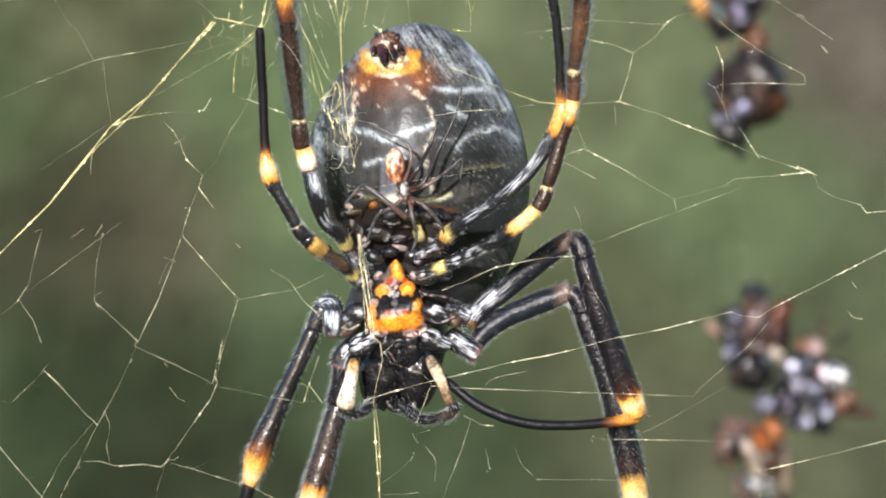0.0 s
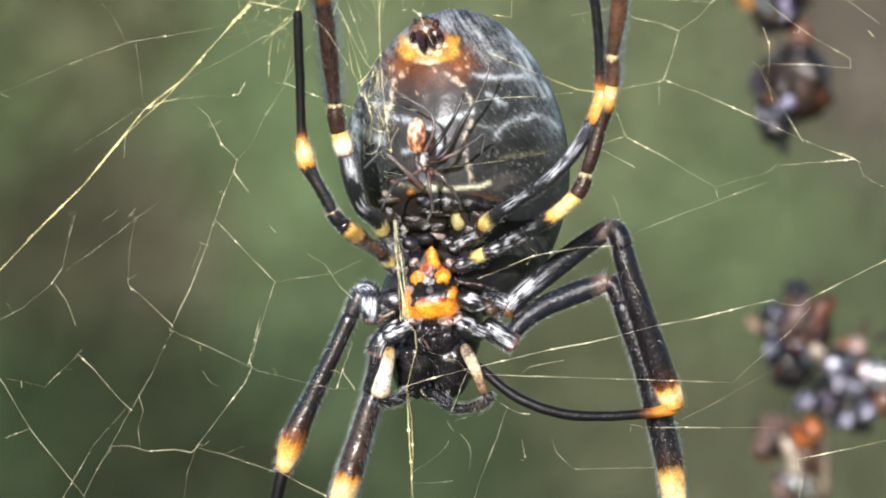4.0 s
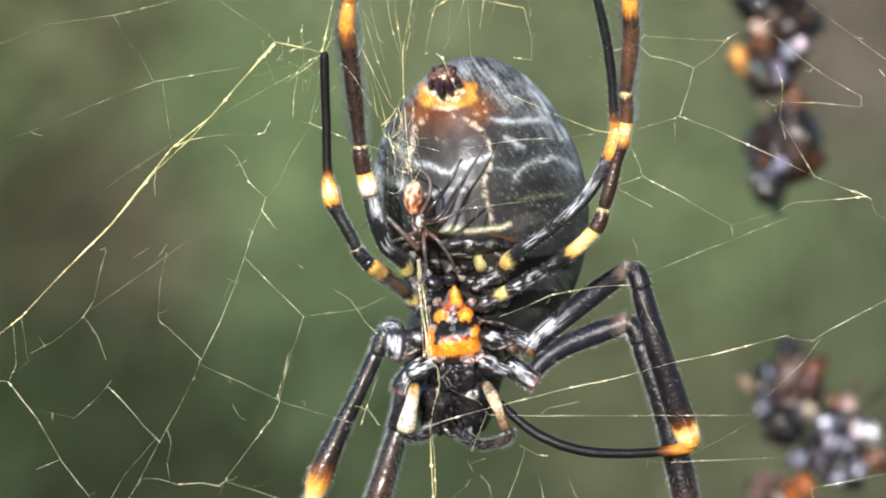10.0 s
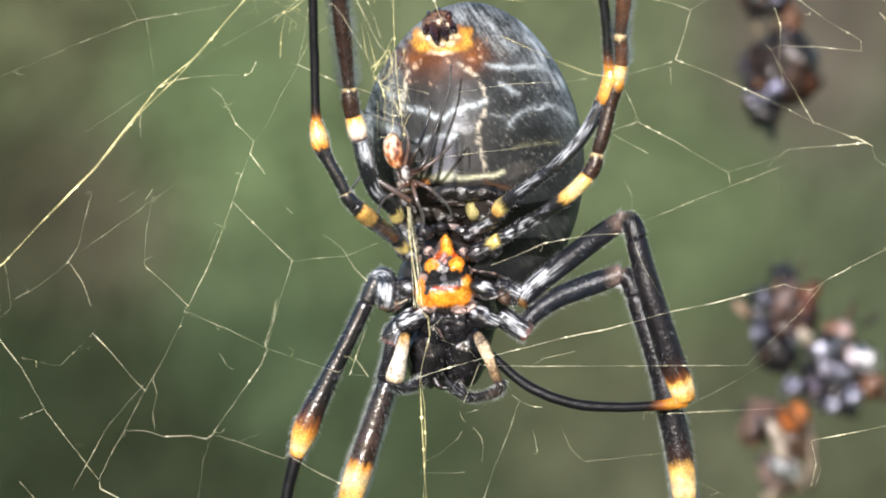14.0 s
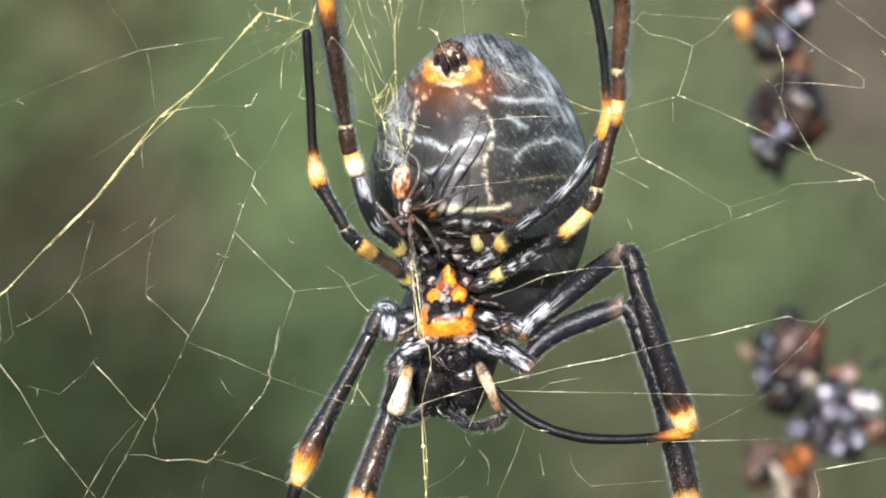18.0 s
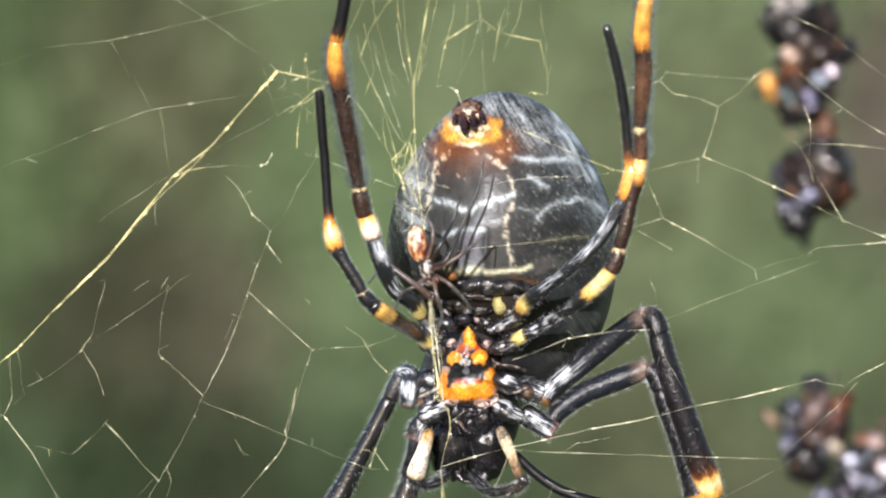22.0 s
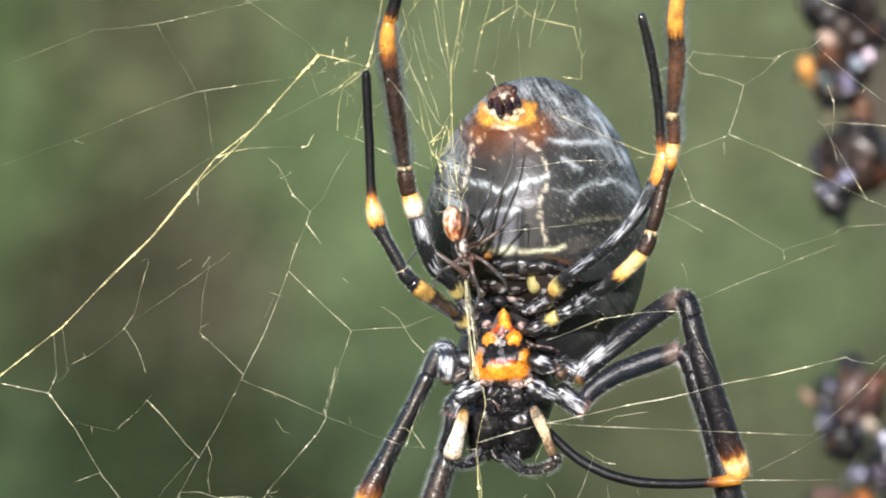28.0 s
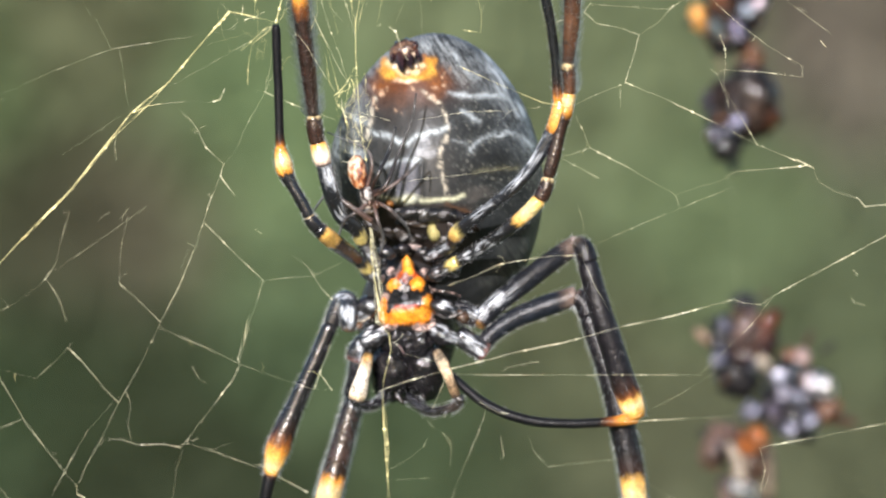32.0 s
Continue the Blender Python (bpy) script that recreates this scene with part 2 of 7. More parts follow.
    [(0, -0.519, 0.412, -1.21), (1, -0.455, 0.356, -1.22), (2, -0.336, 0.273, -0.77), (3, -0.243, 0.234, -0.47), (3.5, -0.219, 0.236, -0.43), (5.5, -0.286, 0.38, -1.3), (6, -0.267, 0.378, -1.19), (7, -0.241, 0.378, -0.99), (8, -0.286, 0.414, -1.3), (9, -0.347, 0.433, -1.7), (10, -0.302, 0.433, -1.59), (11, -0.15, 0.398, -0.98), (12, -0.11, 0.439, -0.99), (13, -0.124, 0.48, -1.03), (14, -0.106, 0.407, -0.53), (15, -0.129, 0.365, -0.43), (15.5, -0.142, 0.359, -0.46), (17.5, 0.336, -0.127, 1.65), (18, 0.396, -0.144, 1.84), (19, 0.512, -0.145, 2.19), (20, 0.579, -0.142, 2.37), (21, 0.603, -0.179, 2.42), (22, 0.589, -0.19, 2.36), (23, 0.603, -0.222, 2.53), (24, 0.663, -0.261, 2.9), (25, 0.656, -0.252, 2.78), (25.5, 0.63, -0.233, 2.58), (27.5, 0.26, -0.07, 0.45), (28, 0.275, -0.089, 0.59), (29, 0.35, -0.158, 1.14), (30, 0.288, -0.131, 1.01), (31, 0.092, -0.025, 0.27), (32, 0, 0, 0)],
    [(0, -0.369, 0.156, 1.19), (1, -0.309, 0.13, 1.14), (2, -0.261, 0.115, 1.13), (3, -0.211, 0.087, 1.03), (3.5, -0.192, 0.076, 0.94), (5.5, -0.16, -0.048, -1.58), (6, -0.156, -0.052, -1.53), (7, -0.158, -0.044, -1.48), (8, -0.15, -0.045, -1.46), (9, -0.145, -0.053, -1.35), (10, -0.118, -0.057, -1.29), (11, -0.061, -0.053, -1.2), (12, -0.024, -0.051, -1.03), (13, -0.034, -0.059, -0.8), (14, -0.086, -0.079, -0.55), (15, -0.122, -0.087, -0.48), (15.5, -0.13, -0.087, -0.45), (17.5, 0.048, -0.15, 0.43), (18, 0.077, -0.162, 0.39), (19, 0.139, -0.176, 0.19), (20, 0.18, -0.168, -0.2), (21, 0.201, -0.178, -0.51), (22, 0.193, -0.205, -0.63), (23, 0.18, -0.232, -0.49), (24, 0.186, -0.224, -0.39), (25, 0.196, -0.225, -0.37), (25.5, 0.199, -0.228, -0.38), (27.5, 0.199, 0.047, -0.87), (28, 0.191, 0.044, -0.81), (29, 0.18, 0.026, -0.7), (30, 0.138, 0.02, -0.53), (31, 0.054, 0.016, -0.21), (32, 0, 0, 0)],
]
# the loose web drifts in the wind: at places of the plan, seconds, mm aside, mm up
DRIFT = {
    (320, 400): [(0, -0.33, -0.15), (1, -0.33, -0.2), (2, -0.37, -0.22), (3, -0.42, -0.22), (3.5, -0.4, -0.23), (5.5, -0.11, -0.21), (7, -0.09, -0.16), (9, -0.24, -0.16), (11, -0.17, -0.12), (13, -0.15, -0.07), (15, -0.06, -0.08), (15.5, -0.13, -0.02), (17.5, -0.11, -0.08), (19, -0.18, -0.08), (21, -0.28, 0.0), (23, -0.27, 0.05), (25, -0.33, 0.08), (25.5, -0.31, 0.06), (27.5, -0.35, 0.16), (29, -0.22, 0.02), (30.5, -0.16, 0.0), (32, 0, 0)],
    (445, 570): [(0, -0.98, -0.64), (1, -0.79, -0.43), (2, -0.68, -0.31), (3, -0.58, -0.28), (3.5, -0.74, -0.43), (5.5, -0.28, -0.39), (7, -0.22, -0.26), (9, -0.34, -0.24), (11, -0.48, 0.01), (13, -0.39, 0.11), (15, -0.33, 0.13), (15.5, -0.35, 0.23), (17.5, -0.34, 0.05), (19, -0.22, 0.23), (21, -0.23, 0.4), (23, -0.27, 0.47), (25, -0.34, 0.49), (25.5, -0.36, 0.47), (27.5, -0.22, 0.33), (29, -0.18, 0.17), (30.5, -0.09, 0.08), (32, 0, 0)],
    (190, 640): [(0, -0.25, -0.25), (1, -0.12, -0.36), (2, -0.24, -0.42), (3, -0.27, -0.43), (3.5, -0.08, -0.46), (5.5, 0.18, -0.23), (7, 0.17, -0.11), (9, -0.07, -0.21), (11, 0.02, 0.03), (13, 0.01, 0.01), (15, 0.21, 0.07), (15.5, 0.26, 0.16), (17.5, -0.07, -0.21), (19, -0.2, -0.15), (21, -0.21, -0.06), (23, -0.2, 0.01), (25, -0.35, 0.05), (25.5, -0.34, 0.0), (27.5, -0.34, 0.01), (29, -0.2, -0.02), (30.5, -0.17, -0.05), (32, 0, 0)],
    (290, 60): [(0, 0.66, -0.15), (1, 0.55, -0.03), (2, 0.41, 0.08), (3, 0.41, -0.11), (3.5, 0.45, -0.36), (5.5, 0.38, -0.29), (7, 0.32, -0.24), (9, 0.25, -0.17), (11, 0.17, -0.1), (13, 0.1, -0.03), (15, 0.02, 0.04), (15.5, 0.01, 0.06), (17.5, -0.07, 0.12), (19, -0.21, 0.06), (21, -0.28, -0.04), (23, -0.16, -0.02), (25, -0.26, 0.12), (25.5, -0.27, 0.07), (27.5, -0.15, 0.07), (29, -0.09, 0.05), (30.5, -0.14, 0.02), (32, 0, 0)],
    (1125, 100): [(0, -0.24, -2.02), (1, -0.26, -1.87), (2, 0.24, -1.73), (3, 0.68, -1.36), (3.5, 0.01, -1.16), (5.5, 0.49, -1.01), (7, 0.42, -0.83), (9, -0.01, -0.71), (11, -0.03, -0.63), (13, -0.11, -0.7), (15, 0.09, -0.56), (15.5, -0.03, -0.52), (17.5, 0.13, -0.55), (19, 0.22, -0.71), (21, 0.24, -0.68), (23, 0.16, -0.65), (25, -0.02, -0.6), (25.5, -0.02, -0.56), (27.5, -0.26, -0.17), (29, 0.03, -0.1), (30.5, 0.02, -0.03), (32, 0, 0)],
    (1290, 710): [(0, -1.1, -2.13), (1, -1.25, -1.99), (2, -1.33, -1.93), (3, -1.11, -1.64), (3.5, -0.73, -1.55), (5.5, -0.5, -1.14), (7, -0.54, -1.03), (9, -0.57, -0.96), (11, -0.69, -0.83), (13, -0.6, -0.72), (15, -0.27, -0.58), (15.5, -0.23, -0.5), (17.5, -0.16, -0.43), (19, -0.1, -0.38), (21, -0.03, -0.31), (23, 0.05, -0.24), (25, 0.12, -0.17), (25.5, 0.14, -0.15), (27.5, 0.22, -0.08), (29, 0.02, 0.16), (30.5, 0.03, 0.22), (32, 0, 0)],
    (862, 721): [(0, -1.08, -0.42), (1, -1.25, -0.36), (2, -1.42, -0.24), (3, -1.17, -0.11), (3.5, -0.85, -0.12), (5.5, -1.19, -0.88), (7, -1.16, -0.79), (9, -1.09, -0.78), (11, -1.12, -0.73), (13, -0.98, -0.7), (15, -0.88, -0.6), (15.5, -0.79, -0.35), (17.5, -0.52, -0.14), (19, -0.32, 0.02), (21, -0.06, 0.23), (23, 0.21, 0.44), (25, 0.48, 0.64), (25.5, 0.54, 0.7), (27.5, 0.81, 0.91), (29, 0.36, 0.66), (30.5, 0.17, 0.38), (32, 0, 0)],
    (330, 790): [(0, -0.4, -0.06), (1, -0.4, -0.06), (2, -0.4, -0.06), (3, -0.4, -0.06), (3.5, -0.4, -0.06), (5.5, -0.4, -0.06), (7, -0.4, -0.06), (9, -0.4, -0.06), (11, -0.37, -0.11), (13, -0.31, -0.17), (15, -0.15, -0.23), (15.5, -0.17, -0.03), (17.5, -0.31, 0.13), (19, -0.42, 0.25), (21, -0.56, 0.41), (23, -0.69, 0.52), (25, -0.85, 0.51), (25.5, -0.84, 0.45), (27.5, -0.58, 0.46), (29, -0.39, 0.46), (30.5, -0.18, 0.29), (32, 0, 0)],
    (720, 450): [(0, 0, 0), (32, 0, 0)],
    (620, 300): [(0, 0, 0), (32, 0, 0)],
    (610, 690): [(0, 0, 0), (32, 0, 0)],
    (1000, 450): [(0, 0, 0), (32, 0, 0)],
    (700, 60): [(0, 0, 0), (32, 0, 0)],
    (960, 200): [(0, 0, 0), (32, 0, 0)],
}

DRIFT_TIMES = [r[0] for r in DRIFT[(320, 400)]]

# ---- world, sun ----
SUN_FROM = Vector((-0.20, -0.95, 0.24)).normalized()
world = bpy.data.worlds.new("world")
scene.world = world
world.use_nodes = True
wn = world.node_tree.nodes
sky = wn.new("ShaderNodeTexSky")
sky.sky_type, sky.sun_disc = "NISHITA", False
sky.sun_elevation, sky.sun_rotation = math.asin(SUN_FROM.z), math.atan2(SUN_FROM.x, SUN_FROM.y)
wn["Background"].inputs["Strength"].default_value = 0.14
world.node_tree.links.new(sky.outputs[0], wn["Background"].inputs["Color"])
sun = new("sun", bpy.data.lights.new("sun", "SUN"))
sun.data.energy, sun.data.angle, sun.data.color = 5.0, radians(0.53), (1.0, 0.97, 1.01)
sun.matrix_world = look(SUN_FROM, (0, 0, 0))
scene.view_settings.exposure = 0.62


# ---- materials ----
def material(name, base=None, rough=0.4, metal=0.0, coat=0.0, coat_rough=0.1, grain=(60, 0.25), patch=(6, 0.25), bump=0.2,
             bump_scale=90, spec=0.5, sheen=0.0, sss=0.0, tint=False, rough_vary=0.15, island=0.0, coat_ior=1.5, relief=0.1):
    """A surface with grain and patches (per mm), from a base colour or from the mesh's own tint."""
    m = bpy.data.materials.new(name)
    m.use_nodes = True
    nt = m.node_tree
    n, lk = nt.nodes, nt.links.new
    p = n["Principled BSDF"]
    tc = n.new("ShaderNodeTexCoord")
    mp = n.new("ShaderNodeMapping")
    mp.inputs["Scale"].default_value = (1000, 1000, 1000)
    lk(tc.outputs["Object"], mp.inputs[0])
    n1 = n.new("ShaderNodeTexNoise")
    n1.inputs["Scale"].default_value, n1.inputs["Detail"].default_value = grain[0] / 10, 4
    n2 = n.new("ShaderNodeTexNoise")
    n2.inputs["Scale"].default_value, n2.inputs["Detail"].default_value = patch[0] / 10, 3
    n3 = n.new("ShaderNodeTexNoise")
    n3.inputs["Scale"].default_value, n3.inputs["Detail"].default_value = bump_scale / 10, 5
    for q in (n1, n2, n3):
        lk(mp.outputs[0], q.inputs["Vector"])
    if tint:
        col = n.new("ShaderNodeAttribute")
        col.attribute_name = "tint"
        source = col.outputs["Color"]
    else:
        col = n.new("ShaderNodeRGB")
        col.outputs[0].default_value = (*base, 1)
        source = col.outputs[0]
    for q, k in ((n1, grain[1]), (n2, patch[1])):
        r = n.new("ShaderNodeMapRange")
        r.inputs["From Min"].default_value, r.inputs["From Max"].default_value = 0.3, 0.7
        r.inputs["To Min"].default_value, r.inputs["To Max"].default_value = 1 - k, 1 + k
        lk(q.outputs["Fac"], r.inputs["Value"])
        mul = n.new("ShaderNodeVectorMath")
        mul.operation = "SCALE"
        lk(source, mul.inputs[0])
        lk(r.outputs[0], mul.inputs["Scale"])
        source = mul.outputs[0]
    if island:
        gm = n.new("ShaderNodeNewGeometry")
        r = n.new("ShaderNodeMapRange")
        r.inputs["To Min"].default_value, r.inputs["To Max"].default_value = 1 - island, 1 + island
        lk(gm.outputs["Random Per Island"], r.inputs["Value"])
        mul = n.new("ShaderNodeVectorMath")
        mul.operation = "SCALE"
        lk(source, mul.inputs[0])
        lk(r.outputs[0], mul.inputs["Scale"])
        source = mul.outputs[0]
    lk(source, p.inputs["Base Color"])
    rr = n.new("ShaderNodeMapRange")
    rr.inputs["To Min"].default_value, rr.inputs["To Max"].default_value = max(0.03, rough - rough_vary), rough + rough_vary
    lk(n1.outputs["Fac"], rr.inputs["Value"])
    lk(rr.outputs[0], p.inputs["Roughness"])
    b = n.new("ShaderNodeBump")
    b.inputs["Strength"].default_value, b.inputs["Distance"].default_value = bump, relief * MM
    lk(n3.outputs["Fac"], b.inputs["Height"])
    lk(b.outputs[0], p.inputs["Normal"])
    lk(b.outputs[0], p.inputs["Coat Normal"])
    p.inputs["Metallic"].default_value = metal
    p.inputs["Coat Weight"].default_value, p.inputs["Coat Roughness"].default_value = coat, coat_rough
    p.inputs["Coat IOR"].default_value = coat_ior
    p.inputs["Specular IOR Level"].default_value = spec
    p.inputs["Sheen Weight"].default_value = sheen
    if sss:
        p.inputs["Subsurface Weight"].default_value = sss
        p.inputs["Subsurface Radius"].default_value = (0.0006, 0.0003, 0.00012)
        p.inputs["Subsurface Scale"].default_value = 1.0
    return m


SHELL = material("leg_shell", rough=0.5, spec=0.08, coat=0.9, coat_rough=0.19, grain=(80, 0.45), patch=(9, 0.4), bump=0.6, bump_scale=26, tint=True, coat_ior=1.7, rough_vary=0.12)
FELT = material("downy_leg", rough=0.65, spec=0.08, coat=0.08, coat_rough=0.25, grain=(110, 0.5), patch=(14, 0.35), bump=0.9, bump_scale=50, tint=True)
DOWN_GLINT = material("down_and_glint", rough=0.55, spec=0.2, coat=1.0, coat_rough=0.12, grain=(110, 0.5), patch=(14, 0.35), bump=0.8, bump_scale=26, tint=True, coat_ior=1.6)
SHIN = material("hairy_shin", rough=0.55, spec=0.10, coat=0.45, coat_rough=0.24, grain=(80, 0.45), patch=(9, 0.4), bump=0.9, bump_scale=34, tint=True, rough_vary=0.12)
FOOT = material("matt_foot", rough=0.5, spec=0.12, coat=0.12, coat_rough=0.2, grain=(80, 0.35), patch=(9, 0.3), bump=0.5, bump_scale=60, tint=True)
JAW = material("jaw_shell", rough=0.5, spec=0.05, coat=0.8, coat_rough=0.12, grain=(60, 0.35), patch=(7, 0.3), bump=0.6, bump_scale=40, tint=True)
BODY = material("body_shell", rough=0.5, spec=0.06, coat=0.8, coat_rough=0.15, grain=(60, 0.4), patch=(9, 0.35), bump=0.8, bump_scale=45, tint=True, coat_ior=1.55)
ABDOMEN = material("abdomen_skin", rough=0.55, spec=0.16, coat=0.2, coat_rough=0.26, sheen=0.02, grain=(70, 0.25), patch=(8, 0.25), bump=0.16, bump_scale=40, tint=True)
HAIR = material("bristle", (0.36, 0.37, 0.39), rough=0.35, grain=(20, 0.1), patch=(5, 0.2), bump=0.0, island=0.5)
HAIR_DARK = material("dark_bristle", (0.10, 0.125, 0.125), rough=0.3, grain=(20, 0.1), patch=(5, 0.2), bump=0.0, spec=0.8, island=0.5)
HAIR_BLACK = material("black_bristle", (0.012, 0.011, 0.012), rough=0.35, grain=(20, 0.1), patch=(5, 0.2), bump=0.0, island=0.4)
SILK = material("golden_silk", (0.95, 0.86, 0.42), rough=0.25, grain=(10, 0.15), patch=(3, 0.3), bump=0.0, spec=1.0, island=0.15)
SILK_PALE = material("pale_silk", (0.95, 0.90, 0.62), rough=0.25, grain=(10, 0.15), patch=(3, 0.3), bump=0.0, spec=1.0, island=0.15)
MALE = material("male_shell", rough=0.35, coat=0.6, grain=(90, 0.25), patch=(20, 0.3), bump=0.4, bump_scale=90, tint=True)
REMAINS = material("dry_remains", rough=0.5, spec=0.15, coat=0.4, coat_rough=0.12, grain=(25, 0.4), patch=(6, 0.5), bump=0.5, bump_scale=12, tint=True)
GLOSS = material("beetle_gloss", rough=0.42, metal=1.0, grain=(25, 0.5), patch=(6, 0.6), bump=1.0, bump_scale=12, tint=True)
FOLIAGE = material("hedge_foliage", rough=0.7, spec=0.03, grain=(0.4, 0.2), patch=(0.05, 0.15), bump=0.0, tint=True)
HEDGE = 0.65
GRASS = material("meadow", (0.06, 0.09, 0.03), rough=0.8, grain=(0.03, 0.3), patch=(0.002, 0.4), bump=0.0)


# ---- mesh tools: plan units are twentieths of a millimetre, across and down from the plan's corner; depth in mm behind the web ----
def P(u, v, d):
    k = (1 + d / 560.0) / 20.02
    return np.array(((u - 784) * k, d, (441 - v) * k))


def sheet(u, v):
    """Depth of the web's leaning sheet."""
    return -1.2 - 0.32 * (441 - v) / 20.02


def mesh(name, verts, faces, mat, tint=None, smooth=True):
    me = bpy.data.meshes.new(name)
    me.from_pydata((np.asarray(verts) * MM).tolist(), [], faces)
    me.materials.append(mat)
    if tint is not None:
        at = me.color_attributes.new("tint", "FLOAT_COLOR", "POINT")
        c = np.ones((len(verts), 4), np.float32)
        c[:, :3] = tint
        at.data.foreach_set("color", c.ravel())
    if smooth:
        me.polygons.foreach_set("use_smooth", [True] * len(me.polygons))
    me.update()
    return me


def part(name, me, parent, label="", kind=""):
    ob = new(name, me)
    ob.parent = parent
    return tagged(ob, label, kind=kind)


def thing(name, label, category, group=""):
    return tagged(new(name), label, category, group)


def spline(pts, n):
    """n points a piece on a smooth curve through rows of numbers."""
    p = np.asarray(pts, float)
    p = np.vstack([2 * p[0] - p[1], p, 2 * p[-1] - p[-2]])
    rows = []
    for i in range(1, len(p) - 2):
        for t in np.linspace(0, 1, n, endpoint=False):
            a, b, c, d = p[i - 1 : i + 3]
            rows.append(0.5 * (2 * b + (c - a) * t + (2 * a - 5 * b + 4 * c - d) * t * t + (3 * b - a - 3 * c + d) * t**3))
    rows.append(p[-2])
    return np.array(rows)


def tube(rows, seg=12, cap=True):
    """Vertices and faces of a round tube along rows of x, y, z, radius; also each vertex's share of the length and its angle."""
    p, r = rows[:, :3], rows[:, 3]
    t = np.gradient(p, axis=0)
    t /= np.linalg.norm(t, axis=1)[:, None] + 1e-12
    ref = np.array((0.0, -1.0, 0.0)) if abs(t[:, 1]).max() < 0.95 else np.array((1.0, 0.0, 0.0))
    a = np.cross(t, ref)
    a /= np.linalg.norm(a, axis=1)[:, None] + 1e-12
    b = np.cross(a, t)
    ang = np.arange(seg) * 2 * math.pi / seg
    v = p[:, None] + r[:, None, None] * (np.cos(ang)[None, :, None] * a[:, None] + np.sin(ang)[None, :, None] * b[:, None])
    n = len(p)
    faces = [(i * seg + j, i * seg + (j + 1) % seg, (i + 1) * seg + (j + 1) % seg, (i + 1) * seg + j) for i in range(n - 1) for j in range(seg)]
    verts = v.reshape(-1, 3)
    along = np.repeat(np.linspace(0, 1, n), seg)
    if cap:
        faces += [tuple(range(seg))[::-1], tuple((n - 1) * seg + j for j in range(seg))]
    return verts, faces, along


def blend(stops, s):
    """Colours at shares s from rows of (share, colour)."""
    k = [a for a, _ in stops]
    return np.stack([np.interp(s, k, [c[i] for _, c in stops]) for i in range(3)], 1)


def bumpy(v, scale, amount, seed=0.0):
    return np.array([noise.noise(Vector(x) * scale + Vector((seed, seed * 0.7, 0))) for x in v]) * amount


def ball(center, radii, turn=(0, 0, 0), rings=12, seg=16, rough=0.0, scale=1.0, seed=0.0):
    th = np.linspace(0, math.pi, rings + 1)[1:-1]
    ph = np.arange(seg) * 2 * math.pi / seg
    v = [(0, 0, 1)] + [(math.sin(a) * math.cos(b), math.sin(a) * math.sin(b), math.cos(a)) for a in th for b in ph] + [(0, 0, -1)]
    v = np.array(v)
    if rough:
        v *= 1 + bumpy(v, scale, rough, seed)[:, None] + bumpy(v, scale * 2.6, rough * 0.4, seed + 5)[:, None]
    f = [(0, 1 + j, 1 + (j + 1) % seg) for j in range(seg)]
    for i in range(rings - 2):
        o = 1 + i * seg
        f += [(o + j, o + seg + j, o + seg + (j + 1) % seg, o + (j + 1) % seg) for j in range(seg)]
    o, e = 1 + (rings - 2) * seg, len(v) - 1
    f += [(o + j, e, o + (j + 1) % seg) for j in range(seg)]
    m = np.array(Euler([radians(x) for x in turn]).to_matrix())
    return (v * radii) @ m.T + center, f


BLACK, JET, BROWN, RUST = (0.007, 0.006, 0.008), (0.005, 0.005, 0.006), (0.020, 0.0085, 0.006), (0.14, 0.045, 0.012)
ORANGE, AMBER, CREAM, GREY, YELLOW = (0.52, 0.21, 0.028), (0.60, 0.34, 0.085), (0.64, 0.49, 0.25), (0.014, 0.016, 0.021), (0.58, 0.46, 0.15)


def hairs(segments, count, length, seed, lift=1.0, thick=0.011):
    """Short curved bristles that stand out from rows of (x, y, z, radius), leaning along the leg."""
    rng = np.random.default_rng(seed)
    rows = np.vstack(segments)
    vs, fs = [], []
    for k in range(count):
        i = rng.integers(0, len(rows) - 1)
        f = rng.random()
        a = rows[i] * (1 - f) + rows[i + 1] * f
        t = rows[i + 1][:3] - rows[i][:3]
        if np.linalg.norm(t) > 3:
            continue
        t = t / (np.linalg.norm(t) + 1e-9)
        w = rng.normal(size=3)
        if lift > 1:
            w[1] *= 0.3
        if lift < 0.5:
            w[1] = -abs(w[1]) - 0.4
            if noise.noise(Vector(a[:3]) * 1.3 + Vector((seed, 0, w[0] * 1.5))) < 0.02:
                continue
        w -= (w @ t) * t
        w /= np.linalg.norm(w)
        side = np.cross(t, w)
        size = length * rng.uniform(0.5, 1.15)
        foot = a[:3] + w * a[3] * 0.96
        mid = foot + (w * 0.75 * lift + t * 0.45) * size * 0.55
        tip = foot + (w * 0.95 * lift + t * 1.05) * size
        b = thick
        n = len(vs)
        vs += [foot + side * b, foot - side * b * 0.5 + t * b, foot - side * b * 0.5 - t * b, mid + side * b * 0.7, mid - side * b * 0.35 + t * b * 0.6, mid - side * b * 0.35 - t * b * 0.6, tip]
        for j in range(3):
            q = (j + 1) % 3
            fs += [(n + j, n + q, n + 3 + q, n + 3 + j), (n + 3 + j, n + 3 + q, n + 6)]
    return vs, fs


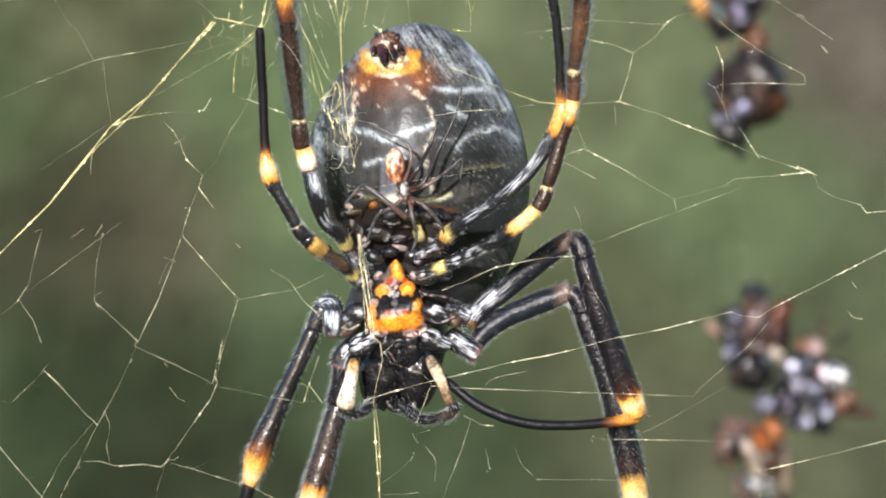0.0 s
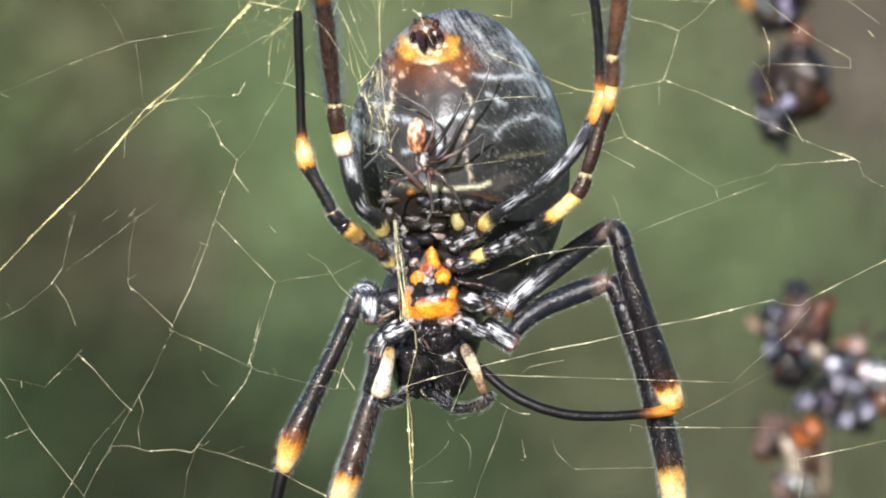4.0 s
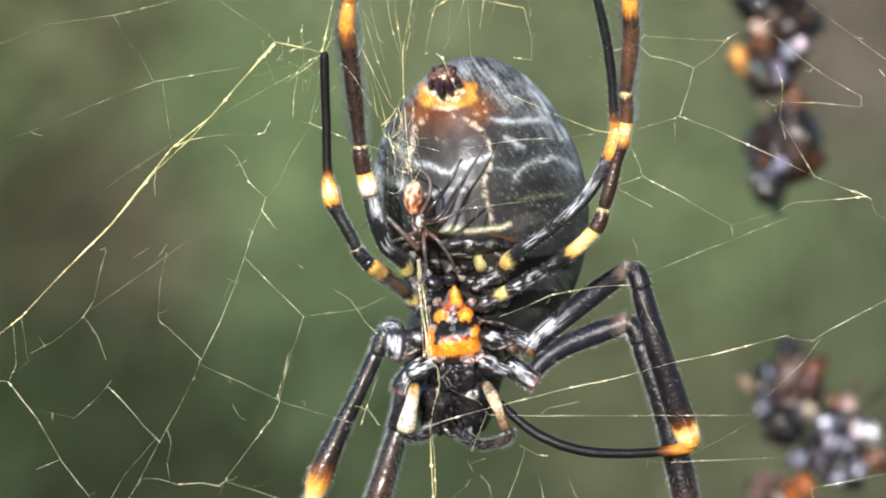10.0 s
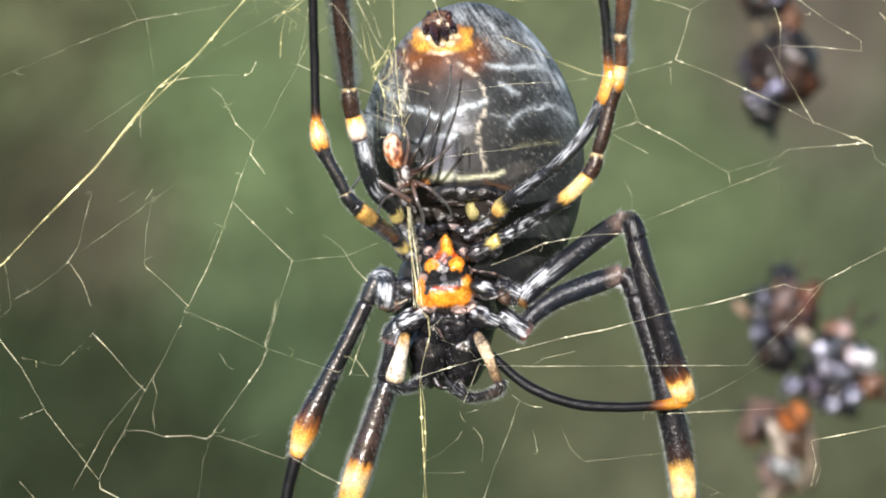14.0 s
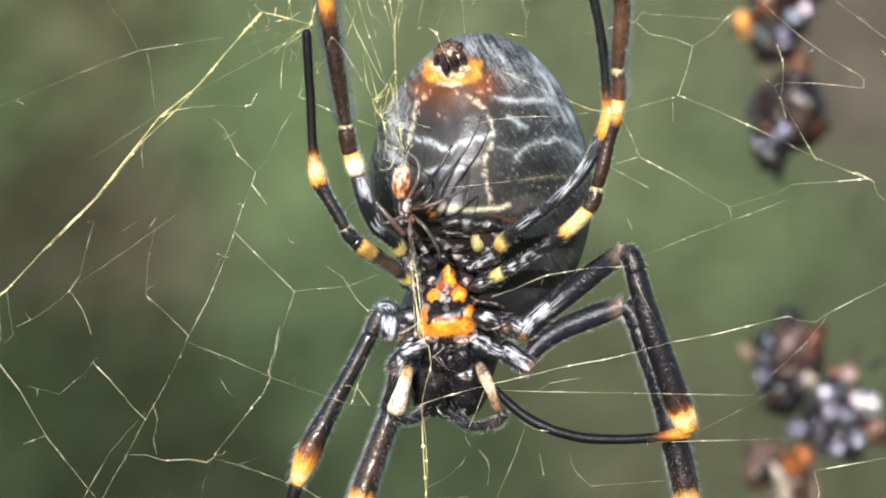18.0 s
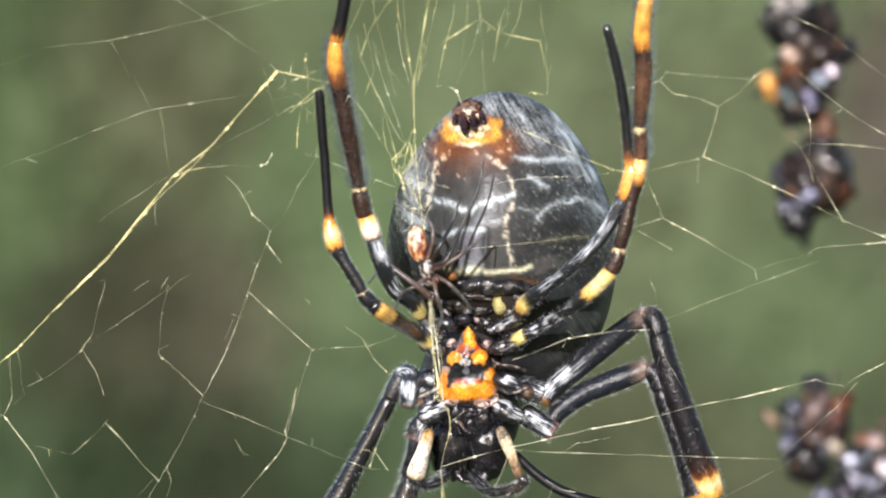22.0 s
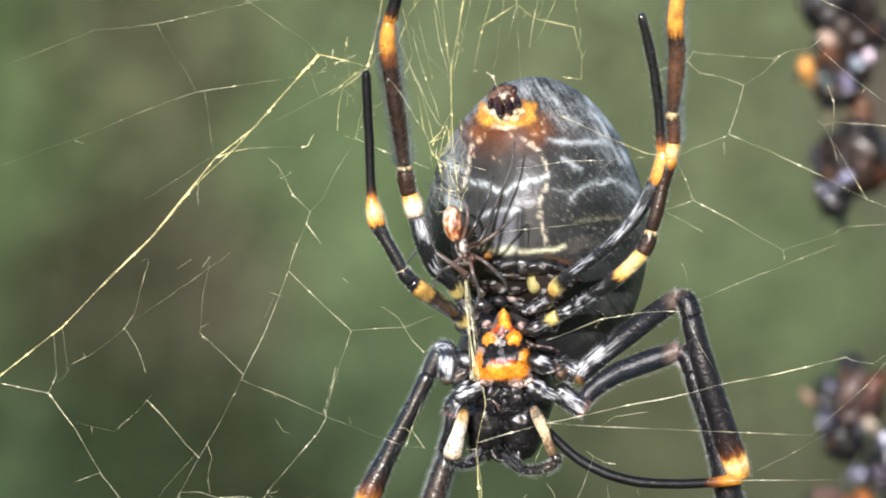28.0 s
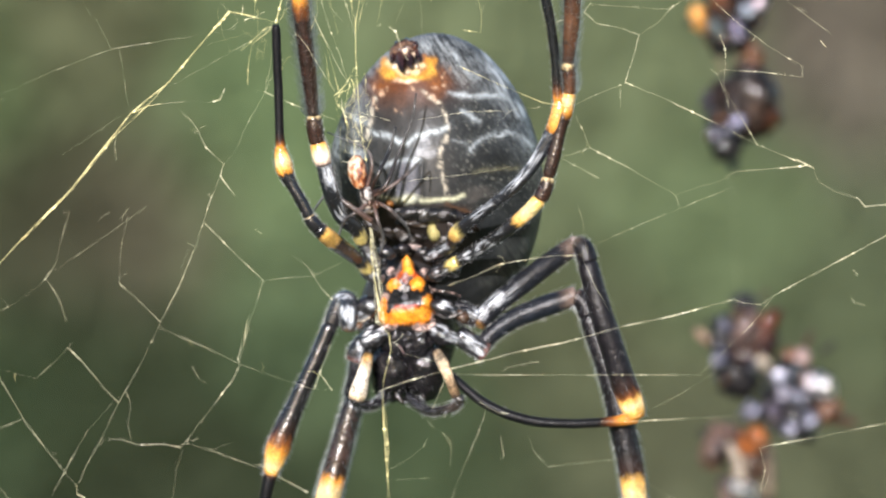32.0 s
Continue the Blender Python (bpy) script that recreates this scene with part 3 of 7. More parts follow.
# ---- the ground and the far hedge ----
def far_setting():
    g = bmesh.new()
    bmesh.ops.create_grid(g, x_segments=8, y_segments=8, size=300)
    me = bpy.data.meshes.new("ground")
    g.to_mesh(me)
    g.free()
    me.materials.append(GRASS)
    ob = tagged(new("ground", me), "grassy ground below the web", "ground", kind="structure")
    ob.location.z = -1.4
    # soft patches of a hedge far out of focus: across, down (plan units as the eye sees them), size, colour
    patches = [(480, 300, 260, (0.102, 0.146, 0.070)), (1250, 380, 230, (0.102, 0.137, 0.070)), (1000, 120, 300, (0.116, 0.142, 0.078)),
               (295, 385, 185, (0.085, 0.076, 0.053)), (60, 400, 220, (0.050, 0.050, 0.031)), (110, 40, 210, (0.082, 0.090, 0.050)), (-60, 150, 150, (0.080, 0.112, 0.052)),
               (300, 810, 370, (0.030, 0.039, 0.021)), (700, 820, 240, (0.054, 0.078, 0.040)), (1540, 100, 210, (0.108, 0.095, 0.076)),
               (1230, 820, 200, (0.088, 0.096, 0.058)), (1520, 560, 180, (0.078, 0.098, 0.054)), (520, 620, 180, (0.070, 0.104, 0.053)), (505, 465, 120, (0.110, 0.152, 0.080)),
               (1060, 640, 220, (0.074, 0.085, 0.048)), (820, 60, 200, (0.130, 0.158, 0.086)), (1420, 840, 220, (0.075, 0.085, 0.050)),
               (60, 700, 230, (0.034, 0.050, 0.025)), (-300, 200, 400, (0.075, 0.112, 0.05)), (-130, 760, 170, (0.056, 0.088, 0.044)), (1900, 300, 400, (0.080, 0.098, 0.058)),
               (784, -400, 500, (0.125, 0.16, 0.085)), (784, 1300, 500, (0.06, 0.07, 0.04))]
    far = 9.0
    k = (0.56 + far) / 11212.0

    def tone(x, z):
        """Blend of the patch colours at a place of the hedge (m)."""
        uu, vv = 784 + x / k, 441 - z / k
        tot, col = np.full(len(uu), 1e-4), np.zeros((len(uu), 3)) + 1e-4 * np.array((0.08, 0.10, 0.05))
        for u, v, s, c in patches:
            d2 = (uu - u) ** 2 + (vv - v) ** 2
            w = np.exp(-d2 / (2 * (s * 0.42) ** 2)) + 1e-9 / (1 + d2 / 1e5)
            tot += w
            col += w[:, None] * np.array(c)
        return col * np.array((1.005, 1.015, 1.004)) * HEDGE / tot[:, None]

    def lumpy(x, z, seed):
        return np.array([noise.noise((p * 1.1, q * 1.1, seed)) + 0.4 * noise.noise((p * 3, q * 3, seed + 3)) for p, q in zip(x, z)])

    hedge = thing("hedge", "thick green and brown hedge far out of focus behind the web", "hedge")
    # the mass of foliage: a long rounded body from the ground up over its top and down the far side
    nx, ns = 200, 90
    arc = np.linspace(0, 1, ns)
    py = np.interp(arc, (0, 0.42, 0.47, 0.53, 0.58, 1), (0.0, 0.0, 0.25, 1.25, 1.5, 1.5))
    pz = np.interp(arc, (0, 0.42, 0.47, 0.53, 0.58, 1), (-1.45, 1.35, 1.7, 1.7, 1.35, -1.45))
    xx, ss = np.meshgrid(np.linspace(-8, 8, nx), np.arange(ns))
    xx, ss = xx.ravel(), ss.ravel()
    bulge = lumpy(xx, pz[ss] + py[ss] * 2, 1.0) * 0.07
    yy, zz = far + py[ss] + bulge * np.where(py[ss] < 0.75, -1, 1), pz[ss] + np.where((pz[ss] > 1.4), bulge, 0)
    faces = [(i * nx + j, i * nx + j + 1, (i + 1) * nx + j + 1, (i + 1) * nx + j) for i in range(ns - 1) for j in range(nx - 1)]
    faces += [tuple(i * nx for i in range(ns)), tuple(i * nx + nx - 1 for i in reversed(range(ns)))]
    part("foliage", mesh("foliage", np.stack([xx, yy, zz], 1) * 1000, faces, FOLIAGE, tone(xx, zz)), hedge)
    # leaves that stand out of it
    rng = np.random.default_rng(4)
    n = 30000
    lx = np.r_[rng.uniform(-2.0, 2.0, n // 2), rng.uniform(-8, 8, n // 2)]
    lz = np.r_[rng.uniform(-1.3, 1.4, n // 2), rng.uniform(-1.38, 1.55, n // 2)]
    ly = far - lumpy(lx, lz, 1.0) * 0.07 - rng.uniform(0.0, 0.05, len(lx))
    turn = rng.uniform(0, 2 * math.pi, len(lx))
    lean = rng.normal(0, 0.4, (len(lx), 2))
    along = np.stack([np.cos(turn), lean[:, 0] - 0.2, np.sin(turn)], 1)
    across = np.stack([-np.sin(turn), lean[:, 1], np.cos(turn)], 1)
    size = rng.uniform(0.012, 0.022, len(lx))[:, None]
    foot = np.stack([lx, ly, lz], 1)
    lift = np.array((0, -0.25, 0))
    verts = np.stack([foot, foot + (along + across * 0.55 + lift) * size, foot + along * size * 2.1, foot + (along - across * 0.55 + lift) * size], 1).reshape(-1, 3)
    faces = [q for i in range(0, len(verts), 4) for q in ((i, i + 1, i + 2), (i, i + 2, i + 3))]
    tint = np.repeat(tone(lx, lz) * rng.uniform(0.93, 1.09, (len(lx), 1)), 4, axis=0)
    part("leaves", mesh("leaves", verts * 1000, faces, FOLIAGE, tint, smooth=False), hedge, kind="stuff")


far_setting()


# ---- the large spider ----
def line_near(q, pts):
    """Distance of plan points q from a broken line."""
    best = np.full(len(q), 1e9)
    p = np.asarray(pts, float)
    for a, b in zip(p[:-1], p[1:]):
        ab = b - a
        s = np.clip(((q - a) @ ab) / (ab @ ab), 0, 1)
        best = np.minimum(best, np.linalg.norm(q - a - s[:, None] * ab, axis=1))
    return best


def to_plan(v):
    k = 20.02 / (1 + v[:, 1] / 560.0)
    return np.stack([784 + v[:, 0] * k, 441 - v[:, 2] * k], 1)


def fbm(q, s, seed=0.0):
    return np.array([noise.fractal(Vector((a * s + seed, b * s, seed)), 1.0, 2.0, 3) for a, b in q])


SPIDER = thing("orb_weaver", "large black and orange orb weaver hanging head down in its web", "spider")


BELLY = []


def belly(u, v):
    """Depth of the abdomen's near side."""
    q, d = BELLY[0]
    near = np.argsort((q[:, 0] - u) ** 2 + (q[:, 1] - v) ** 2)[:6]
    return float(d[near].min())


def abdomen():
    rings, seg = 220, 310
    v, f = ball((0, 0, 0), (1, 1, 1), rings=rings, seg=seg)
    # egg shape: fuller in its lower half, a little drawn in towards the spinnerets
    w = v[:, 2]
    wide = 1.0 - 0.05 * w - 0.05 * w * w
    # flattened low on one side, where the hind legs pass
    wide = wide * np.where(v[:, 0] < 0, np.interp(w, (-1, -0.65, -0.55, -0.46, -0.38, -0.30, -0.24, -0.18, -0.12, -0.05, 0.02), (0.60, 0.62, 0.65, 0.69, 0.74, 0.80, 0.855, 0.905, 0.95, 0.985, 1)), 1.0)
    v = np.stack([v[:, 0] * wide * 9.75, v[:, 1] * wide * 9.2, v[:, 2] * 13.6], 1)
    v *= 1 + 0.006 * np.array([noise.noise(Vector(x) * 0.35) for x in v])[:, None]
    tilt = np.array(Euler((radians(12), 0, 0)).to_matrix())
    v = v @ tilt.T + P(770, 324, 11.2)
    q = to_plan(v)
    front = v[:, 1] < 13
    # the belly plate: a raised middle column between two grooves, and a cross fold above it
    lower = np.clip((q[:, 1] - 280) / 12, 0, 1) * np.clip((362 - q[:, 1]) / 12, 0, 1) * front
    v[:, 1] += lower * (0.16 * np.exp(-(((q[:, 0] - 745) / 5) ** 2)) + 0.10 * np.exp(-(((q[:, 0] - 697) / 6) ** 2)) - 0.12 * np.exp(-(((q[:, 0] - 721) / 17) ** 4)))
    v[:, 1] += front * 0.04 * np.exp(-(((q[:, 1] - 262) / 12) ** 2)) * np.exp(-(((q[:, 0] - 722) / 60) ** 4))
    v[:, 1] += front * 0.07 * np.exp(-(((q[:, 0] - 722) / 14) ** 2)) * np.exp(-(((q[:, 1] - 205) / 30) ** 2))
    v[:, 1] += front * 0.022 * np.array([noise.noise((a * 0.05, b * 0.05, 9)) + 0.5 * noise.noise((a * 0.13, b * 0.13, 4)) for a, b in q])
    warp = q + np.stack([fbm(q, 0.05, 3.1), fbm(q, 0.05, 8.7)], 1) * 7
    fine, mid = fbm(q, 0.2, 1.0), fbm(q, 0.02, 5.0)
    streak = fbm(q * np.array((1.0, 0.18)) + q[:, ::-1] * np.array((-0.62, 0.0)), 0.15, 4.0)
    base = np.array((0.0135, 0.0147, 0.0152))
    col = np.tile(base, (len(v), 1)) * (1 + 0.5 * mid + 0.3 * fine)[:, None]

    def lay(colour, share):
        share = np.clip(share, 0, 1)[:, None]
        col[:] = col * (1 - share) + np.array(colour) * share

    def spot(u, w, a, b, soft=1.0, at=None):
        at = warp if at is None else at
        return np.exp(-((((at[:, 0] - u) / a) ** 2 + ((at[:, 1] - w) / b) ** 2) ** soft)) * front

    def veins(pts, width, strength, colour=(0.38, 0.42, 0.44)):
        d = line_near(q + 0.6 * (warp - q), pts)
        core = np.exp(-((d / width) ** 2)) * np.clip(0.75 + 0.9 * fine + 0.5 * mid, 0.1, 1.2)
        lay(colour, core * strength * front)
        lay(np.array(colour) * 0.5, np.exp(-((d / (width * 2.6)) ** 2)) * strength * 0.22 * np.clip(0.6 + 1.2 * fine, 0, 1) * front)

    # pale scales over the flanks, fading out low down
    side = (np.clip((q[:, 0] - 790) / 40, 0, 1) + np.clip((668 - q[:, 0]) / 30, 0, 1)) * np.clip((390 - q[:, 1]) / 60, 0, 1)
    lay((0.20, 0.21, 0.19), np.clip(fbm(q, 0.36, 17.0) * 1.6 - 0.35, 0, 0.14) * np.clip(side, 0, 1))
    lay((0.40, 0.40, 0.34), np.clip((fbm(q, 0.42, 12.0) - 0.46) * 5, 0, 0.3) * front * np.clip(side, 0.15 * (q[:, 1] < 380), 1))
    # streaked pale rims high on both sides: highlights put into the colour
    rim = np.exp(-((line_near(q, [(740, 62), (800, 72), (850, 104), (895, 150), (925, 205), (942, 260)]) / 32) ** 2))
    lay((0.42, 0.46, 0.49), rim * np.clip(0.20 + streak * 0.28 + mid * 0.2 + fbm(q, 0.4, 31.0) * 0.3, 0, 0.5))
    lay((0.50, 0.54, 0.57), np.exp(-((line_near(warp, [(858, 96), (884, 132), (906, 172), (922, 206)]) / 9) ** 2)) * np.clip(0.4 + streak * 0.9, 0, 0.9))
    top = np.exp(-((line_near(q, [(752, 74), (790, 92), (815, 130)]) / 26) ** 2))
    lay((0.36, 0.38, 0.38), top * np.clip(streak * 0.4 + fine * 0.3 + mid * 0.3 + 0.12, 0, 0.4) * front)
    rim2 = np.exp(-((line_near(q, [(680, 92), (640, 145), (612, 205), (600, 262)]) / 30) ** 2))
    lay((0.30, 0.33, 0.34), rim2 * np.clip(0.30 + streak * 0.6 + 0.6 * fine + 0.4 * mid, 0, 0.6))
    # smooth belly plate with a rusty upper end
    edge_l = np.interp(q[:, 1], (140, 165, 200, 250, 300, 360), (676, 668, 657, 650, 655, 668))
    edge_r = np.interp(q[:, 1], (150, 168, 178, 195, 220, 255, 275, 300, 335, 360), (745, 756, 774, 788, 794, 786, 778, 780, 790, 800))
    plate = np.clip((q[:, 0] - edge_l) / 5, 0, 1) * np.clip((edge_r - q[:, 0]) / 4, 0, 1) * np.clip((q[:, 1] - 148) / 10, 0, 1) * front * (q[:, 1] < 362)
    lay((0.023, 0.023, 0.022), plate * 0.92)
    lay((0.020, 0.018, 0.016), plate * spot(690, 212, 34, 22) * 0.7)
    # pale column: its pigment and a sheen put into the colour, grooves dark
    column = np.clip((q[:, 0] - 700) / 3, 0, 1) * np.clip((743 - q[:, 0]) / 3, 0, 1) * np.clip((q[:, 1] - 284) / 4, 0, 1) * np.clip((352 - q[:, 1]) / 6, 0, 1) * front
    lay((0.105, 0.105, 0.12), column * np.clip(0.8 + 0.5 * mid + 0.3 * fine, 0.3, 1))
    lay((0.012, 0.012, 0.012), (np.exp(-((line_near(q, [(744, 288), (746, 346)]) / 3.5) ** 2)) + np.exp(-((line_near(q, [(696, 292), (690, 350)]) / 4.5) ** 2))) * 0.85 * front)
    # blue-white sheen below the cross vein, put into the colour
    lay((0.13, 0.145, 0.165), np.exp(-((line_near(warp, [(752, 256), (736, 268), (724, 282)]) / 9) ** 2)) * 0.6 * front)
    lay((0.095, 0.031, 0.010), np.clip(spot(722, 150, 66, 27) * 1.25, 0, 1))
    lay((0.155, 0.053, 0.013), np.clip(spot(672, 150, 17, 17) + spot(778, 146, 18, 18), 0, 1) * np.clip(0.8 + fine, 0, 1))
    lay((0.075, 0.040, 0.026), spot(700, 180, 34, 18) * 0.55)
    lay((0.11, 0.095, 0.09), spot(738, 165, 16, 18) * 0.5)
    # dotted pale seams, pale flecks beside the rust and the cross veins
    dots = np.clip(0.65 + 2.2 * fbm(q, 0.13, 21.0), 0, 1)
    for pts in ([(748, 160), (762, 172), (778, 182), (788, 200), (793, 226), (786, 252), (778, 272), (780, 296), (786, 318), (792, 346)], [(664, 176), (657, 205), (650, 250)]):
        d = line_near(q + 0.5 * (warp - q), pts)
        lay((0.46, 0.41, 0.32), np.exp(-((d / 3.6) ** 2)) * dots * 0.85 * front)
    for u, w, a, b in ((663, 158, 3.5, 8), (676, 166, 4, 8), (660, 182, 3, 10), (682, 156, 3, 5), (668, 192, 3, 6), (772, 156, 7, 4), (785, 136, 3, 6), (790, 150, 3, 5), (766, 172, 5, 4), (756, 166, 6, 3), (796, 122, 3, 5), (712, 206, 3, 4), (699, 199, 3, 3), (733, 158, 3, 4)):
        lay((0.44, 0.29, 0.19), spot(u, w, a * 0.7, b * 0.8, 1.5) * np.clip(0.8 + fine, 0, 0.9))
    veins([(658, 236), (676, 239), (690, 243), (706, 251), (722, 252), (738, 243), (760, 236), (778, 231), (792, 224)], 4.0, 1.0, (0.46, 0.51, 0.53))
    veins([(676, 293), (690, 288), (716, 286), (740, 284)], 3.4, 0.95, (0.46, 0.51, 0.53))
    veins([(792, 164), (822, 168), (850, 172), (884, 166), (905, 176), (930, 196)], 4.0, 0.7)
    veins([(832, 264), (850, 247), (874, 239), (900, 235), (924, 241), (945, 258)], 4.6, 0.85)
    veins([(816, 198), (832, 204), (846, 214)], 4.2, 0.7)
    veins([(805, 96), (818, 122), (845, 140)], 4, 0.4)
    veins([(800, 250), (822, 252)], 3, 0.25)
    veins([(612, 198), (630, 214), (650, 218)], 5, 0.6)
    veins([(594, 244), (622, 268), (645, 276)], 6, 0.6)
    veins([(838, 306), (870, 300), (915, 296)], 3, 0.35, (0.42, 0.40, 0.22))
    lay((0.05, 0.046, 0.042), spot(848, 344, 34, 13, 1.5) * np.clip(0.6 + 0.8 * mid + 0.5 * fine, 0, 1))
    # dark lower right: pattern, and shade of the lower flank put into the colour
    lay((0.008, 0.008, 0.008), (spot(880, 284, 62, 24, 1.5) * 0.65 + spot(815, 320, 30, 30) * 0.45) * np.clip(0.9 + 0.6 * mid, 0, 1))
    # pale streaks low on the right: light on the flank put into the colour
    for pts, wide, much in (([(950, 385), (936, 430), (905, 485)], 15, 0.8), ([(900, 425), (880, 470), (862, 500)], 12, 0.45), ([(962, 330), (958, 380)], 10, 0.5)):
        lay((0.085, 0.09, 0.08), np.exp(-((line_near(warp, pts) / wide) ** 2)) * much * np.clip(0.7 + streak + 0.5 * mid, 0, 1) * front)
    # the pale furrow and the brown fold below it
    lay((0.015, 0.011, 0.009), np.clip((q[:, 1] - 358) / 8, 0, 1) * front * (q[:, 1] < 470) * np.clip((850 - q[:, 0]) / 30, 0, 1))
    lay((0.50, 0.50, 0.34), np.exp(-((line_near(q + 0.25 * (warp - q), [(744, 356), (770, 354), (800, 354), (822, 345)]) / 3.2) ** 2)) * (0.85 + 0.4 * fine) * front)
    lay((0.46, 0.47, 0.36), spot(722, 352, 17, 8, 2.0, q + 0.4 * (warp - q)) * np.clip(0.9 + 0.5 * fine, 0, 1))
    lay((0.06, 0.028, 0.012), np.exp(-((line_near(warp, [(790, 364), (820, 372), (850, 386)]) / 3.0) ** 2)) * 0.8 * front)
    veins([(655, 344), (705, 354)], 3.0, 0.4, (0.40, 0.36, 0.18))
    # orange crescent below the spinnerets, pale along its inner edge
    bow = line_near(q + 0.5 * (warp - q), [(680, 108), (686, 126), (704, 138), (722, 141), (746, 136), (764, 124), (768, 108)])
    body = np.clip(np.maximum(1.7 - bow / 5.6, np.maximum(spot(685, 125, 14, 14, 2.0), spot(763, 117, 11, 17, 2.0)) * 1.3), 0, 1) * front
    lay((0.48, 0.215, 0.03), body * np.clip(0.9 + 0.6 * fine, 0, 1))
    lay((0.68, 0.36, 0.06), np.clip(spot(690, 130, 12, 9, 1.5) + spot(762, 122, 9, 12, 1.5) + 0.6 * spot(735, 138, 16, 4), 0, 1) * np.clip(0.55 + 0.8 * fine, 0, 1))
    lay((0.68, 0.52, 0.28), np.exp(-((line_near(warp, [(688, 112), (700, 122), (712, 130), (734, 128), (750, 116)]) / 4.5) ** 2)) * 0.8 * front)
    lay((0.70, 0.50, 0.38), spot(720, 144, 20, 4.5, 1.5) * 0.85)
    lay((0.30, 0.10, 0.02), np.exp(-((line_near(warp, [(752, 100), (756, 122), (748, 132)]) / 3) ** 2)) * 0.6 * front)
    BELLY.append((q[front & (v[:, 1] < 10)], v[front & (v[:, 1] < 10), 1]))
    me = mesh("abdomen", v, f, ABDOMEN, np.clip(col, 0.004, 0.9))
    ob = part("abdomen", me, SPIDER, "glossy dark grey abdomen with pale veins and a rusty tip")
    # spinnerets: a tuft of tapered cones on a low mound, with pale lobes between
    place = P(718, 98, belly(718, 98) + 0.1)
    vv, ff = ball(place + (0.0, 0.72, 0.1), (1.45, 0.8, 1.3), rough=0.14, scale=2, rings=20, seg=26)
    part("spinneret_mound", mesh("spinneret_mound", vv, ff, BODY, np.array((0.10, 0.055, 0.035)) * np.clip(1 + bumpy(vv, 2.5, 2.6), 0.12, 2.6)[:, None]), ob)
    for u0, w0, u1, w1, r0, out in ((701, 94, 691, 112, 6, 0.5), (708, 97, 712, 128, 9, 1.0), (726, 97, 727, 121, 7, 0.9), (738, 94, 744, 110, 6, 0.5), (706, 86, 700, 74, 6, 0.5), (720, 84, 719, 68, 7, 0.6), (733, 86, 737, 74, 6, 0.5)):
        a, b = P(u0, w0, belly(u0, w0) + 0.05), P(u1, w1, belly(u1, w1) - out)
        rows = np.array([(*(a + (b - a) * s + np.array((0, -0.25 * math.sin(math.pi * s), 0))), r0 / 20.0 * k) for s, k in ((-0.1, 1.0), (0.3, 1.05), (0.6, 0.85), (0.85, 0.55), (1.0, 0.2))])
        v2, f2, al = tube(spline(rows, 5), 14)
        part("spinneret", mesh("spinneret", v2, f2, BODY, blend([(0, (0.07, 0.025, 0.015)), (0.4, (0.020, 0.007, 0.006)), (1, (0.012, 0.007, 0.007))], al) * np.clip(1 + bumpy(v2, 4, 1.2), 0.4, 2)[:, None]), ob)
    for u, w, r in ((704, 92, 5), (717, 92, 6), (732, 98, 5), (699, 119, 6), (722, 129, 5), (738, 118, 5), (710, 80, 3), (728, 78, 3)):
        vv, ff = ball(P(u, w, belly(u, w) - 0.25), (r / 20.0, 0.2, r / 20.0), (0, u * 7, 0), rings=10, seg=14, rough=0.25, scale=2, seed=u)
        part("pale_lobe", mesh("pale_lobe", vv, ff, BODY, np.tile((0.50, 0.38, 0.26), (len(vv), 1))), ob)
    # dark glossy fold and lobes below the furrow
    band = [(700, 372, 7), (722, 376, 12), (750, 378, 14), (785, 380, 13), (815, 384, 10), (842, 388, 6)]
    rows = np.array([(*P(u, w, belly(u, w) - 0.05), r / 20.0) for u, w, r in band])
    v2, f2, al = tube(spline(rows, 10), 22)
    v2 = v2 + bumpy(v2, 1.1, 0.3)[:, None] + bumpy(v2, 3.0, 0.10)[:, None]
    part("belly_fold", mesh("belly_fold", v2, f2, BODY, np.array((0.010, 0.009, 0.009)) * np.clip(1 + bumpy(v2, 1.5, 1.6), 0.5, 2.5)[:, None]), ob)
    for u, w, ru, rv, turn, colour in ((780, 382, 42, 9, 6, (0.030, 0.020, 0.015)), (738, 396, 38, 8, 4, (0.020, 0.013, 0.009)), (768, 411, 11, 18, -14, (0.27, 0.235, 0.095)), (806, 402, 28, 8, 24, (0.018, 0.012, 0.010)),
                                       (736, 437, 20, 7, 12, (0.24, 0.19, 0.175)), (704, 412, 32, 14, 8, (0.014, 0.010, 0.008)), (676, 412, 16, 24, -10, (0.020, 0.013, 0.009)), (738, 420, 22, 9, -6, (0.012, 0.009, 0.008)),
                                       (655, 396, 14, 20, 0, (0.020, 0.014, 0.010)), (662, 374, 30, 8, -6, (0.055, 0.036, 0.018)), (690, 362, 10, 9, 0, (0.14, 0.055, 0.012)), (828, 396, 24, 7, 30, (0.050, 0.022, 0.010)),
                                       (665, 345, 16, 8, 0, (0.06, 0.03, 0.02)), (650, 366, 13, 6, 30, (0.26, 0.21, 0.17)), (716, 448, 18, 7, 0, (0.012, 0.010, 0.010)), (790, 424, 20, 9, 20, (0.010, 0.008, 0.008))):
        place = P(u, w, belly(u, w) + (0.36 if max(colour) > 0.265 else 0.28))
        soft = max(colour) > 0.1
        v2, f2 = ball(place, (ru / 19.0, 0.5, rv / 19.0), (0, turn, 0), 34, 44, 0.05 if soft else 0.16, 1.6, u)
        fade = np.clip(1.35 - ((v2 - place) ** 2)[:, [0, 2]].sum(1) / (0.5 * (ru + rv) / 20.0) ** 2, 0.08 if soft else 0.25, 1.0)
